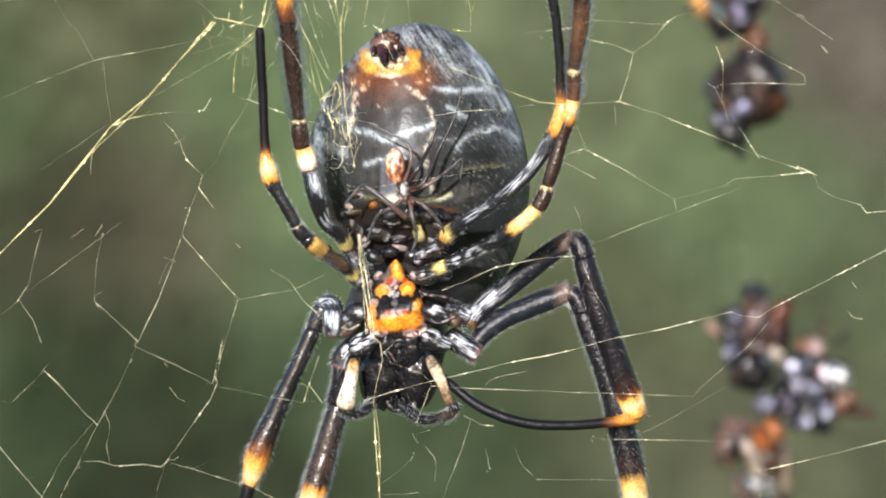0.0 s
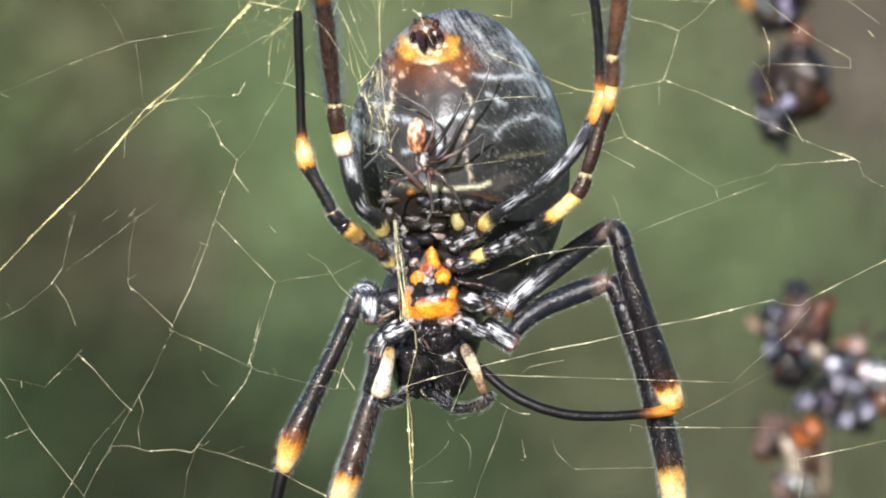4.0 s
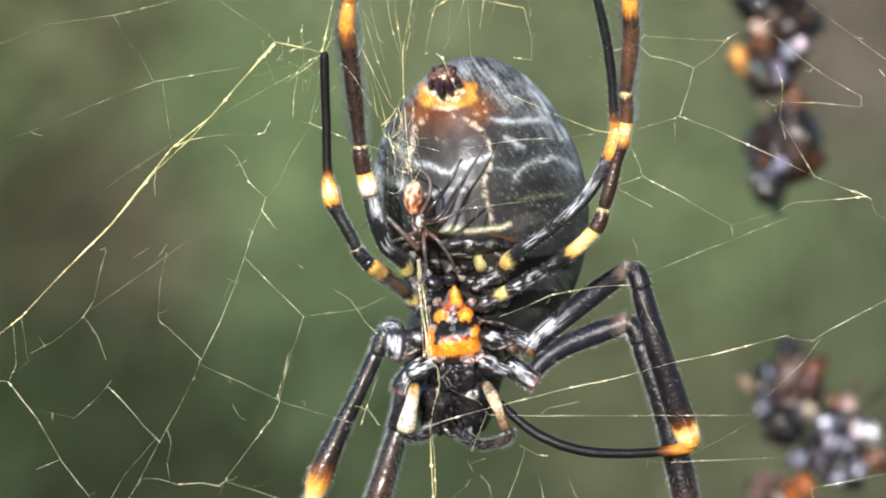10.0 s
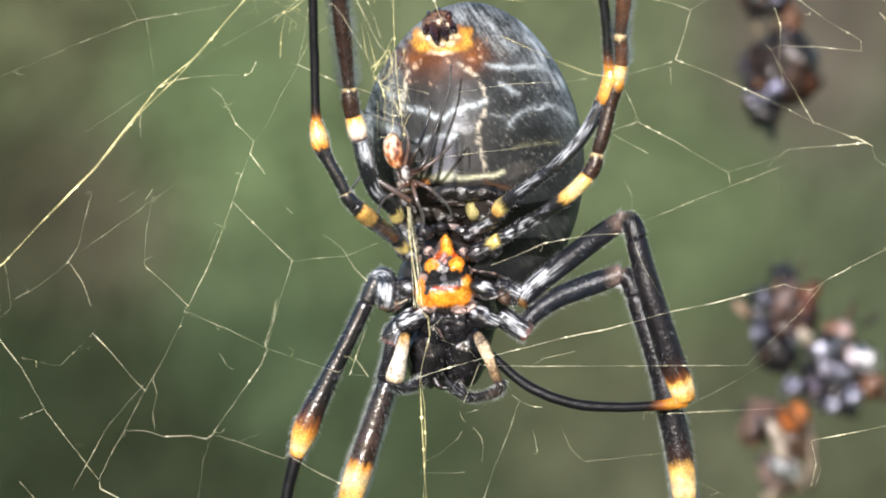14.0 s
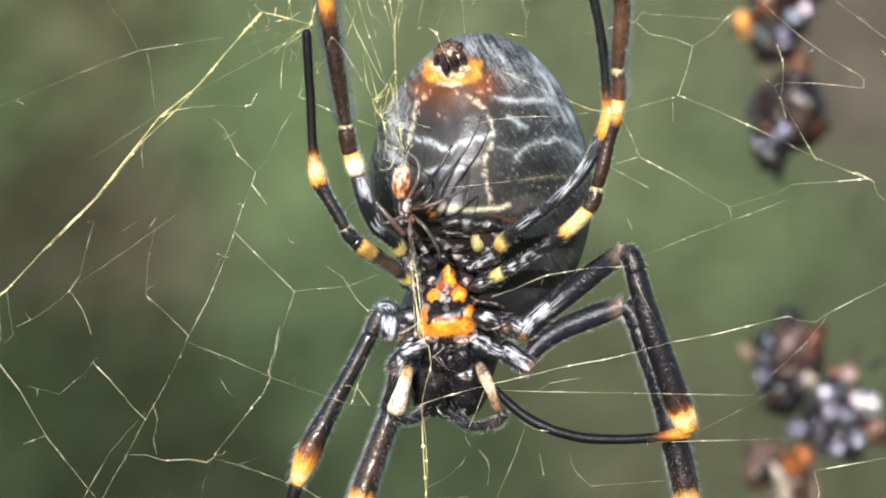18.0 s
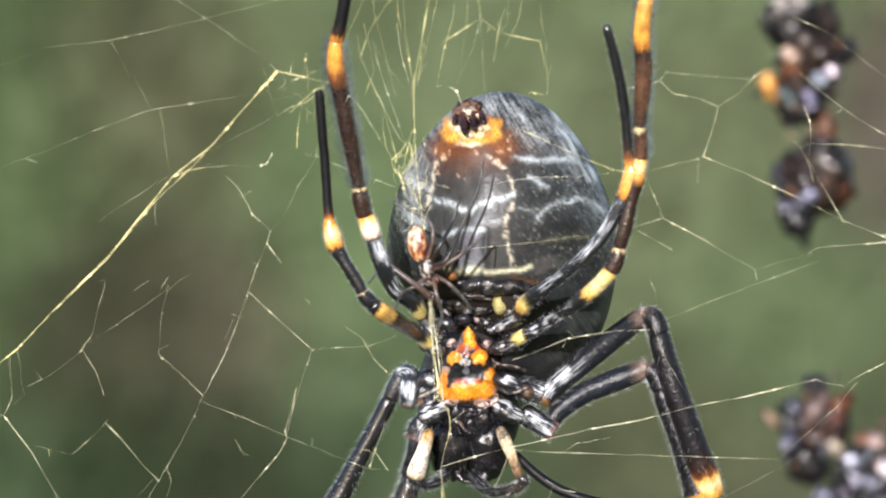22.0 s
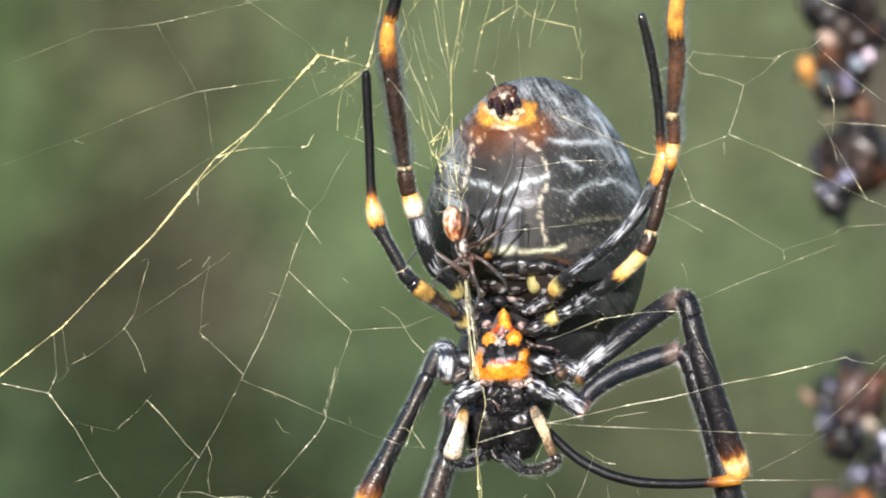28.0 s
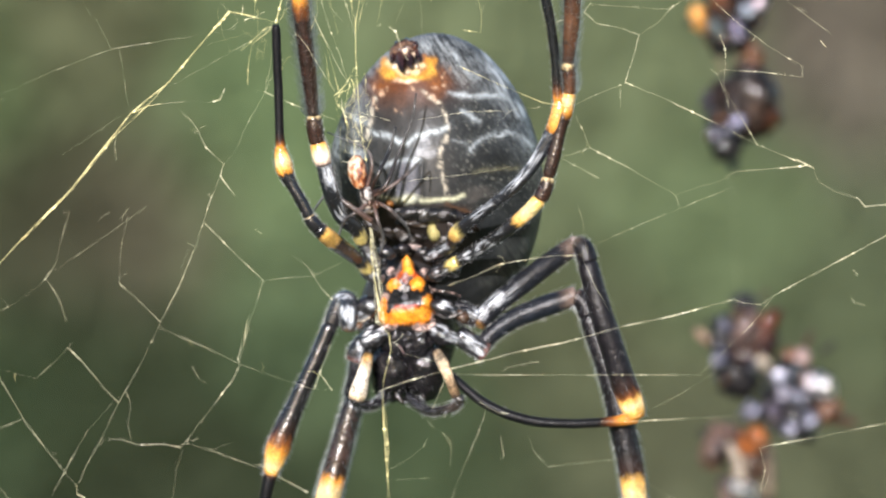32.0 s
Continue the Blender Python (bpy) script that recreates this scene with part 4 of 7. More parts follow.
        mottle = np.clip(1 + bumpy(v2, 1.6, 0.7 if soft else 1.6, u) + bumpy(v2, 5, 0.3 if soft else 0.9, u), 0.15, 1.8)
        pale = np.clip(bumpy(v2, 1.3, 2.4, w) + bumpy(v2, 5, 1.0, u) - 0.75, 0, 0.0 if soft else 0.6)[:, None]
        part("belly_lobe", mesh("belly_lobe", v2, f2, FOOT if soft else SHIN, (fade * mottle)[:, None] * np.array(colour) * (1 - pale) + np.array((0.40, 0.39, 0.38)) * pale), ob)
    return ob


ABDOMEN_PART = abdomen()


def cephalothorax():
    v, f = ball(P(722, 575, 9.6), (4.5, 3.1, 6.9), (14, 0, 0), 40, 48, 0.03, 1.5)
    part("carapace", mesh("carapace", v, f, BODY, np.tile((0.02, 0.018, 0.018), (len(v), 1))), SPIDER, "black carapace")
    # sternum: a shield, narrow above and broad below
    n, m = 130, 96
    vs = np.linspace(457, 581, n)
    half = np.interp(vs, (457, 460, 466, 476, 484, 494, 505, 530, 550, 566, 576, 581), (4, 9, 13, 17, 25, 34, 38, 46, 51, 49, 42, 30))
    ss = np.linspace(-1, 1, m)
    uu = 720 + half[:, None] * ss[None, :] * np.ones((n, 1))
    vv = vs[:, None] + 6 * (1 - ss[None, :] ** 2) * ((vs[:, None] - 520) / 70)
    dd = 5.0 + (vs[:, None] - 454) / 135 * 1.7 - 1.5 * np.sqrt(np.clip(1 - 0.96 * ss[None, :] ** 2, 0, 1)) - 0.4 * np.sin((vs[:, None] - 450) / 131 * math.pi)
    # a hollow across the dark band, swellings at the side lobes and the lower band
    for u, w, a, b, h in ((718, 530, 30, 12, 0.28), (718, 492, 8, 9, 0.18), (697, 505, 13, 13, -0.22), (741, 504, 12, 13, -0.22), (725, 558, 34, 12, -0.2), (722, 466, 10, 14, -0.15), (679, 558, 10, 14, -0.2), (757, 534, 9, 14, -0.15)):
        dd = dd + h * np.exp(-(((uu - u) / a) ** 2 + ((vv - w) / b) ** 2))
    k = (1 + dd / 560.0) / 20.02
    verts = np.stack([(uu - 784) * k, dd, (441 - vv) * k], -1).reshape(-1, 3)
    verts[:, 1] += np.array([noise.noise(Vector((x[0] * 1.1, 3, x[2] * 1.1))) + 0.3 * noise.noise(Vector((x[0] * 3.5, 3, x[2] * 3.5))) for x in verts]) * 0.2
    faces = [(i * m + j, i * m + j + 1, (i + 1) * m + j + 1, (i + 1) * m + j) for i in range(n - 1) for j in range(m - 1)]
    q = to_plan(verts)
    grainy = fbm(q, 0.16, 5.0)
    q = q + np.stack([fbm(q, 0.07, 2.0), fbm(q, 0.07, 7.0)], 1) * 3 + np.stack([fbm(q, 0.3, 12.0), fbm(q, 0.3, 17.0)], 1) * 1.6
    col = np.tile((0.014, 0.011, 0.011), (len(q), 1))

    def lay(colour, share):
        share = np.clip(share, 0, 1)[:, None]
        col[:] = col * (1 - share) + np.array(colour) * share

    def spot(u, v, a, b):
        return np.clip(4.0 - 4.0 * (((q[:, 0] - u) / a) ** 2 + ((q[:, 1] - v) / b) ** 2), 0, 1)

    def stroke(pts, wide):
        return np.clip(2.5 * (1 - line_near(q, pts) / wide), 0, 1)

    pink, red, deep, bright = (0.30, 0.20, 0.17), (0.33, 0.055, 0.010), (0.62, 0.19, 0.012), (0.78, 0.38, 0.045)
    # pale margins, red arms, orange apex and lobes, the dark band and the broad lower band
    lay(pink, np.clip(stroke([(716, 452), (700, 482)], 6) * 0.5 + stroke([(728, 452), (750, 484)], 6) * 0.5 + spot(682, 526, 8, 9) + spot(691, 577, 16, 8) + spot(746, 579, 18, 8) + stroke([(766, 545), (764, 566)], 5), 0, 0.9))
    lay(red, stroke([(717, 478), (706, 489), (699, 500)], 6) + stroke([(727, 478), (735, 489), (741, 500)], 6))
    lay(deep, stroke([(722, 458), (722, 478)], 13) + spot(697, 506, 13, 14) + spot(739, 504, 14, 14))
    lay(bright, np.clip(stroke([(722, 460), (722, 474)], 8) + spot(694, 507, 9, 9) + spot(742, 505, 9, 9), 0, 1) * np.clip(0.7 + 0.8 * grainy, 0.1, 1))
    lay((0.16, 0.035, 0.02), spot(718, 492, 7, 11))
    lay((0.45, 0.32, 0.30), spot(718, 488, 4, 6) * 0.7)
    lay(deep, stroke([(692, 562), (748, 558)], 17) + stroke([(754, 558), (757, 530)], 11) + spot(678, 558, 11, 18) + spot(679, 540, 7, 14) * 0.8)
    lay(bright, np.clip(spot(746, 556, 14, 11) + spot(678, 565, 8, 9) + spot(757, 533, 6, 10) + 0.35 * stroke([(700, 560), (735, 560)], 6), 0, 1) * np.clip(0.45 + 0.7 * grainy, 0.05, 0.9))
    lay((0.010, 0.010, 0.012), np.clip(stroke([(702, 522), (718, 536), (738, 524)], 13) + spot(718, 528, 24, 13) + stroke([(700, 515), (694, 536), (686, 552)], 5), 0, 1))
    lay((0.30, 0.035, 0.01), stroke([(700, 544), (738, 541)], 3.5) * 0.7)
    # white and bluish glints on the dark band, put into the colour
    lay((0.50, 0.48, 0.48), spot(714, 511, 11, 7) * 0.8 * np.clip(0.7 + grainy, 0, 1))
    lay((0.20, 0.20, 0.23), spot(716, 526, 6, 8) * 0.45)
    part("sternum", mesh("sternum", verts, faces, BODY, col), SPIDER, "orange and black patterned breast plate")
    # mouth parts
    for u, w, d, r in ((703, 608, 6.2, (1.0, 0.8, 1.7)), (742, 606, 6.2, (1.0, 0.8, 1.7)), (722, 596, 6.0, (1.1, 0.6, 0.7)), (684, 604, 6.3, (0.7, 0.6, 0.9)), (760, 600, 6.3, (0.7, 0.6, 0.9)), (722, 622, 6.6, (0.8, 0.7, 1.2))):
        v, f = ball(P(u, w, d), r, (20, 0, 8 if u < 722 else -8), 30, 36, 0.22, 2.4, u)
        part("mouth_plate", mesh("mouth_plate", v, f, BODY, np.tile(BLACK, (len(v), 1))), SPIDER)
    for u, tip in ((694, 12), (752, -4)):
        v, f = ball(P(u, 655, 8.4), (1.95, 2.2, 3.0), (18, 0, 0), 40, 48, 0.12, 2.2, u)
        jaw = part("chelicera", mesh("chelicera", v, f, JAW, np.tile((0.007, 0.006, 0.007), (len(v), 1))), SPIDER, "bulky black jaw")
        rows = np.array([(*P(u + tip * 0.3, 688, 8.0), 0.5), (*P(u + tip, 704, 7.6), 0.36), (*P(u + tip * 1.8, 712, 7.4), 0.2), (*P(u + tip * 2.8, 708, 7.2), 0.05)])
        v, f, al = tube(spline(rows, 5), 10)
        part("fang", mesh("fang", v, f, JAW, blend([(0, (0.006, 0.005, 0.005)), (1, (0.010, 0.006, 0.005))], al)), jaw)
    # stout first limb segments round the sternum: place, depth, half length and half width, slope, share of pale down
    # and painted glint, colour
    ink, tan = (0.007, 0.006, 0.008), (0.055, 0.026, 0.012)
    coats = []
    for u, w, d, ru, rv, turn, down, colour in (
            (774, 486, 4.3, 21, 14, -14, 0.55, ink), (802, 480, 3.9, 15, 13, -20, 0.3, ink), (786, 446, 3.7, 15, 12, -25, 0.45, ink), (764, 454, 4.2, 14, 11, -10, 0.4, ink),
            (784, 546, 5.0, 28, 17, 22, 0.55, ink), (818, 560, 5.2, 14, 11, 40, 0.0, tan), (784, 594, 5.5, 30, 18, 26, 0.9, ink), (748, 446, 4.2, 12, 9, 0, 0.3, ink),
            (684, 447, 4.1, 18, 13, 20, 0.5, ink), (654, 484, 4.3, 20, 14, 35, 0.35, ink), (672, 468, 4.6, 13, 12, 0, 0.25, ink), (650, 542, 5.1, 20, 18, -10, 0.5, ink),
            (662, 597, 5.5, 28, 20, -28, 0.9, ink), (632, 572, 5.6, 18, 12, -25, 0.25, tan), (712, 440, 5.0, 16, 10, 0, 0.1, ink), (700, 590, 6.0, 12, 9, 20, 0.0, ink), (742, 590, 6.0, 13, 9, -10, 0.0, ink)):
        v, f = ball(P(u, w, d), (ru / 20.0, 0.9 * (ru + rv) / 40.0, rv / 20.0), (0, turn, 0), 36, 48, 0.10, 1.3, u)
        c, sn = math.cos(radians(turn)), math.sin(radians(turn))
        x, z = v[:, 0] - P(u, w, d)[0], v[:, 2] - P(u, w, d)[2]
        across = x * sn + z * c
        lines = bumpy(v, 1.2, 0.4, u) + np.array([noise.noise((p * 1.0, q * 7, u)) + 0.5 * noise.noise((p * 2, q * 15, w)) for p, q in zip(x * c - z * sn, across)])
        patchy = bumpy(v, 0.9, 1.0, u)
        # white down and sun glints on the upper side, both put into the colour
        pale = (np.clip((1.6 * patchy + 0.9 * down - 0.62) * 3.0, 0, 1) * np.clip(0.28 + 2.2 * lines, 0, 1) * np.clip((across * 20 / rv + 0.6) * 1.4, 0, 1))[:, None]
        part("coxa", mesh("coxa", v, f, DOWN_GLINT, np.array(colour) * (1 - pale) + np.array((0.66, 0.68, 0.72)) * pale), SPIDER)
        if down > 0.2:
            coats.append(np.array([(*(P(u, w, d) + np.array((c, 0, -sn)) * s * ru / 20.0), rv / 20.0 * math.sqrt(max(0.05, 1 - s * s))) for s in (-0.8, -0.5, -0.2, 0.1, 0.4, 0.7)]))
    # pale socket rims beside the sternum and ridges between the limbs
    for u, w, ru, rv, turn in ((691, 480, 9, 7, -40), (755, 486, 8, 13, -30), (757, 514, 8, 11, -40), (680, 532, 6, 9, 0), (764, 576, 7, 12, 20), (690, 580, 11, 6, 0), (744, 583, 12, 6, 0), (676, 494, 5, 8, 20)):
        v, f = ball(P(u, w, 5.45), (ru / 20.0, 0.4, rv / 20.0), (0, turn, 0), 16, 20, 0.2, 2, w)
        part("socket_rim", mesh("socket_rim", v, f, BODY, np.array((0.30, 0.215, 0.19)) * np.clip(1 + bumpy(v, 3, 2.2, u), 0.2, 1.7)[:, None]), SPIDER)
    for pts, r, colour in (([(616, 556, 4.4), (626, 566, 4.2), (640, 569, 4.2), (656, 562, 4.4)], 2.6, (0.42, 0.36, 0.28)), ([(760, 512, 4.4), (780, 516, 4.0), (800, 518, 4.0), (816, 526, 4.4)], 3.0, (0.26, 0.18, 0.16)),
                           ([(770, 548, 4.2), (784, 562, 3.9), (802, 560, 3.9), (822, 550, 4.4)], 2.2, (0.34, 0.30, 0.28)), ([(792, 536, 4.2), (806, 542, 4.0), (820, 540, 4.4)], 1.8, (0.30, 0.27, 0.26)), ([(696, 604, 5.4), (708, 614, 5.2), (716, 628, 5.4)], 2.2, (0.20, 0.12, 0.12))):
        rows = spline([(*P(u, w, d + 0.25), r * 0.75 / 20.0) for u, w, d in pts], 7)
        v, f, al = tube(rows, 10)
        v = v + bumpy(v, 3.0, 0.06, r)[:, None]
        part("socket_ridge", mesh("socket_ridge", v, f, BODY, np.array(colour) * np.clip(0.4 + bumpy(v, 3, 2.0, u), 0.08, 0.9)[:, None]), SPIDER)
    tuft = [np.array([(*P(700, 620, 6.2), 0.9), (*P(715, 650, 6.2), 1.6), (*P(735, 680, 6.3), 1.5), (*P(725, 705, 6.8), 1.1)]),
            np.array([(*P(650, 600, 5.2), 1.0), (*P(640, 640, 5.2), 0.8)]), np.array([(*P(800, 570, 5.2), 1.2), (*P(850, 610, 5.2), 0.9)])]
    hv, hf = hairs([spline(t, 4) for t in tuft], 160, 0.5, 5, 1.0, 0.006)
    cv, cf = hairs([spline(t, 3) for t in coats], 420, 0.40, 6, 0.4, 0.009)
    part("coxa_hairs", mesh("coxa_hairs", np.array(cv), cf, HAIR, smooth=False), SPIDER, kind="stuff")
    part("body_hairs", mesh("body_hairs", np.array(hv), hf, HAIR, smooth=False), SPIDER, kind="stuff")


cephalothorax()


LEG_ROOTS = []


def limb(name, pieces, label="", hair=(), seed=1, hair_len=0.75, down={}):
    """A leg or palp: rows of (piece name, [(u, v, depth, radius in plan units)...], colour stops)."""
    held, tufts, every, frost = [], [], [], []
    for k, (piece, pts, stops) in enumerate(pieces):
        if name == "fore_leg":
            pts = [(u, v, d if d < 6.4 else 6.4 + (d - 6.4) * 0.4, r) for u, v, d, r in pts]
        slim = 0.86 if name == "hind_leg" else 1.0
        rows = np.array([(*P(u, v, d), slim * r / 20.0) for u, v, d, r in pts])
        rows = spline(rows, 20)
        rows[:, 3] = np.maximum(rows[:, 3], 0.02)
        # rounded ends
        ends = np.minimum(np.arange(len(rows)), np.arange(len(rows))[::-1])
        rows[:, 3] *= np.interp(ends, (0, 1, 2, 4), (0.6, 0.8, 0.92, 1.0))
        seg = 64 if piece in down else 44
        v, f, al = tube(rows, seg)
        v = v + bumpy(v, 0.8, 0.03, seed)[:, None]
        ang = np.arange(len(v)) % seg * 2 * math.pi / seg
        long = float(np.linalg.norm(np.diff(rows[:, :3], axis=0), axis=1).sum())
        fray = np.array([0.16 * noise.noise((math.cos(a) * 2 + seed, math.sin(a) * 2, x * long * 0.4)) + 0.22 * noise.noise((math.cos(a) * 9 + seed, math.sin(a) * 9, x * long * 0.8)) + 0.12 * noise.noise((math.cos(a) * 20 + seed, math.sin(a) * 20, x * long * 2.5)) for a, x in zip(ang, al)])
        col = blend(stops, np.clip(al + fray * 2.0 / max(long, 4.5), 0, 1))
        # pale streaks: white down, with glints on the facing side put into the colour
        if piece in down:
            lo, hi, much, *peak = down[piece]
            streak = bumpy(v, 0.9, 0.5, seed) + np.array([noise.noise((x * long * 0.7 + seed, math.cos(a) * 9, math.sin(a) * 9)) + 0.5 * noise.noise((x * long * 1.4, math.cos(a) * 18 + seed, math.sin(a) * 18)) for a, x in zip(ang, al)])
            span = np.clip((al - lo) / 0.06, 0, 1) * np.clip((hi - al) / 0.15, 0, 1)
            # the narrow band on trochanters is a highlight put into the colour
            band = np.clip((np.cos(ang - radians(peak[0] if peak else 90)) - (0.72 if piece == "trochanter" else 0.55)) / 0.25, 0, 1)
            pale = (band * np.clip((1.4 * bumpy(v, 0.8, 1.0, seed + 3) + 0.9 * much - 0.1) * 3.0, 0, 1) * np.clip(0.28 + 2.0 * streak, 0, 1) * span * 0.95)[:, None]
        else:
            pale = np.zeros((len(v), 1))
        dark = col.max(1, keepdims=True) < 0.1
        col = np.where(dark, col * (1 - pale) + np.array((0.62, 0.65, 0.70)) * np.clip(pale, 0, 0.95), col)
        if piece == "palp_femur":
            col = col * np.clip(1 + 1.3 * bumpy(v, 0.9, 1.0, seed) + 0.9 * bumpy(v, 4, 1.0, seed), 0.2, 1.35)[:, None]
        held.append((piece, mesh(piece, v, f, SHIN if name == "fore_leg" and label.startswith("long") and piece in ("tibia", "patella", "femur") else DOWN_GLINT if piece in down else FELT if piece == "palp_femur" or (name == "fore_leg" and piece == "femur") else FOOT if piece == "metatarsus" else SHELL, col)))
        if piece in hair:
            tufts.append(rows)
        if piece in down:
            lo, hi = down[piece][:2]
            frost.append(rows[int(lo * (len(rows) - 1)) : int(min(hi, 1.0) * (len(rows) - 1)) + 1])
        if piece not in ("palp_femur", "metatarsus"):
            every.append(rows)
        if piece == "metatarsus":
            hv, hf = hairs([rows], 90, 0.38, seed + 120, 1.1, 0.010)
            held.append(("foot_bristles", mesh("foot_bristles", np.array(hv), hf, HAIR_BLACK, smooth=False)))
    root = part(name, held[0][1], SPIDER, label)
    LEG_ROOTS.append(root)
    for piece, me in held[1:]:
        part(piece, me, root, kind="stuff" if piece == "foot_bristles" else "")
    # short pale hairs all along, and a thick fringe where the leg is hairy
    if len(every):
        hv, hf = hairs(every, (170 if name == "hind_leg" else 240) * len(every), 0.30 if name == "hind_leg" else 0.42, seed, 1.1, 0.009)
        part("bristles", mesh("bristles", np.array(hv), hf, HAIR, smooth=False), root, kind="stuff")
    if frost:
        hv, hf = hairs(frost, 120 * len(frost), 0.42, seed + 80, 0.4, 0.010)
        part("pale_down", mesh("pale_down", np.array(hv), hf, HAIR, smooth=False), root, kind="stuff")
    if hair_len > 0.8:
        hv, hf = hairs(tufts, (2300 if name == "hind_leg" else 1300) * len(tufts), hair_len * (0.7 if name == "hind_leg" else 0.45), seed + 40, 1.25, 0.012)
        part("dark_bristles", mesh("dark_bristles", np.array(hv), hf, HAIR_DARK, smooth=False), root, kind="stuff")
    return root


def plain(c):
    return [(0, c), (1, c)]


def legs():
    limb("hind_leg", [
        ("trochanter", [(664, 492, 4.2, 15), (650, 478, 3.2, 14), (634, 460, 1.6, 13)], [(0, BLACK), (0.5, BLACK), (0.6, YELLOW), (0.75, YELLOW), (0.85, BLACK), (1, BLACK)]),
        ("femur", [(634, 460, 1.6, 14), (608, 440, -1.5, 16), (590, 427, -3.5, 17), (574, 414, -5, 17), (560, 402, -5.6, 14)], [(0, BLACK), (0.5, BLACK), (0.56, AMBER), (0.8, AMBER), (0.86, BLACK), (1, BLACK)]),
        ("patella", [(562, 404, -5.6, 14), (552, 392, -5.8, 14), (546, 382, -5.9, 12)], [(0, BLACK), (0.75, BLACK), (0.85, GREY), (1, CREAM)]),
        ("tibia", [(548, 386, -5.9, 11), (536, 362, -6, 12), (518, 330, -6.1, 12), (508, 312, -6.1, 15), (503, 296, -6.1, 18), (498, 276, -6.2, 15), (496, 258, -6.2, 10)],
         [(0, BLACK), (0.52, BLACK), (0.58, ORANGE), (0.66, AMBER), (0.76, CREAM), (0.84, AMBER), (0.93, ORANGE), (1, ORANGE)]),
        ("metatarsus", [(497, 262, -6.2, 10), (495, 235, -6.3, 9), (493, 170, -6.7, 9), (490, 100, -7.3, 9), (488, 44, -7.8, 9)], [(0, ORANGE), (0.08, RUST), (0.16, BROWN), (0.26, JET), (1, JET)])],
         "slender black leg with orange joints", ("tibia",), 11, 0.45, {"trochanter": (0, 0.55, 0.5)})
    limb("hind_leg", [
        ("trochanter", [(668, 468, 4.0, 14), (650, 442, 2.6, 15), (640, 425, 1.2, 14)], plain(BLACK)),
        ("femur", [(641, 428, 1.2, 15), (630, 406, -0.4, 16), (604, 384, -2.0, 15), (588, 350, -3.6, 16), (578, 315, -4.6, 16), (572, 290, -5.0, 16)],
         [(0, BLACK), (0.07, YELLOW), (0.15, YELLOW), (0.2, BLACK), (1, (0.010, 0.012, 0.017))]),
        ("patella", [(573, 294, -5.1, 16), (568, 272, -5.2, 19), (562, 252, -5.3, 16)], [(0, (0.16, 0.10, 0.09)), (0.18, (0.55, 0.42, 0.33)), (0.35, (0.74, 0.64, 0.44)), (0.6, (0.72, 0.58, 0.33)), (0.85, AMBER), (1, ORANGE)]),
        ("tibia_base", [(562, 256, -5.3, 16), (557, 226, -5.6, 17), (555, 204, -5.8, 14)], [(0, BROWN), (0.85, BROWN), (1, CREAM)]),
        ("tibia", [(555, 207, -5.8, 13), (551, 170, -6.1, 14), (544, 110, -6.8, 17), (538, 60, -7.4, 17), (533, 20, -7.9, 18), (531, -10, -8.3, 17), (534, -45, -8.7, 13)],
         [(0, BROWN), (0.6, BROWN), (0.7, RUST), (0.78, ORANGE), (1, ORANGE)]),
        ("metatarsus", [(534, -40, -8.7, 14), (545, -75, -9.2, 12), (556, -120, -9.8, 12), (566, -160, -10.4, 11)], [(0, ORANGE), (0.15, BROWN), (0.3, JET), (1, JET)])],
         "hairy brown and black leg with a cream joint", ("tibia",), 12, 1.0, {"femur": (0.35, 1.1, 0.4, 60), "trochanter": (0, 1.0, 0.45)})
    limb("hind_leg", [
        ("trochanter", [(764, 452, 4.0, 14), (782, 444, 2.8, 15), (802, 430, 1.4, 15)], plain(BLACK)),
        ("femur", [(800, 432, 1.4, 15), (808, 414, 0.2, 16), (822, 400, -0.8, 15), (856, 374, -2.4, 12), (900, 340, -4.0, 12), (938, 300, -5.0, 13), (966, 256, -5.6, 14), (976, 232, -5.8, 15)],
         [(0, BLACK), (0.1, BLACK), (0.14, AMBER), (0.22, YELLOW), (0.28, BLACK), (1, (0.010, 0.012, 0.017))]),
        ("patella", [(975, 238, -5.8, 14), (984, 217, -6.0, 16), (990, 192, -6.2, 15), (990, 176, -6.3, 11)], [(0, BLACK), (0.15, ORANGE), (0.6, AMBER), (1, ORANGE)]),
        ("tibia", [(988, 180, -6.3, 11), (986, 150, -6.5, 10), (982, 100, -7.0, 10), (974, 40, -7.7, 10), (966, 0, -8.2, 10), (952, -56, -8.9, 9)], [(0, ORANGE), (0.1, RUST), (0.2, BROWN), (0.3, JET), (1, JET)])],
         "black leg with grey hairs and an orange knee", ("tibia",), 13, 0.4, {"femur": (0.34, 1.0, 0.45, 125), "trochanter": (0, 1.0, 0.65)})
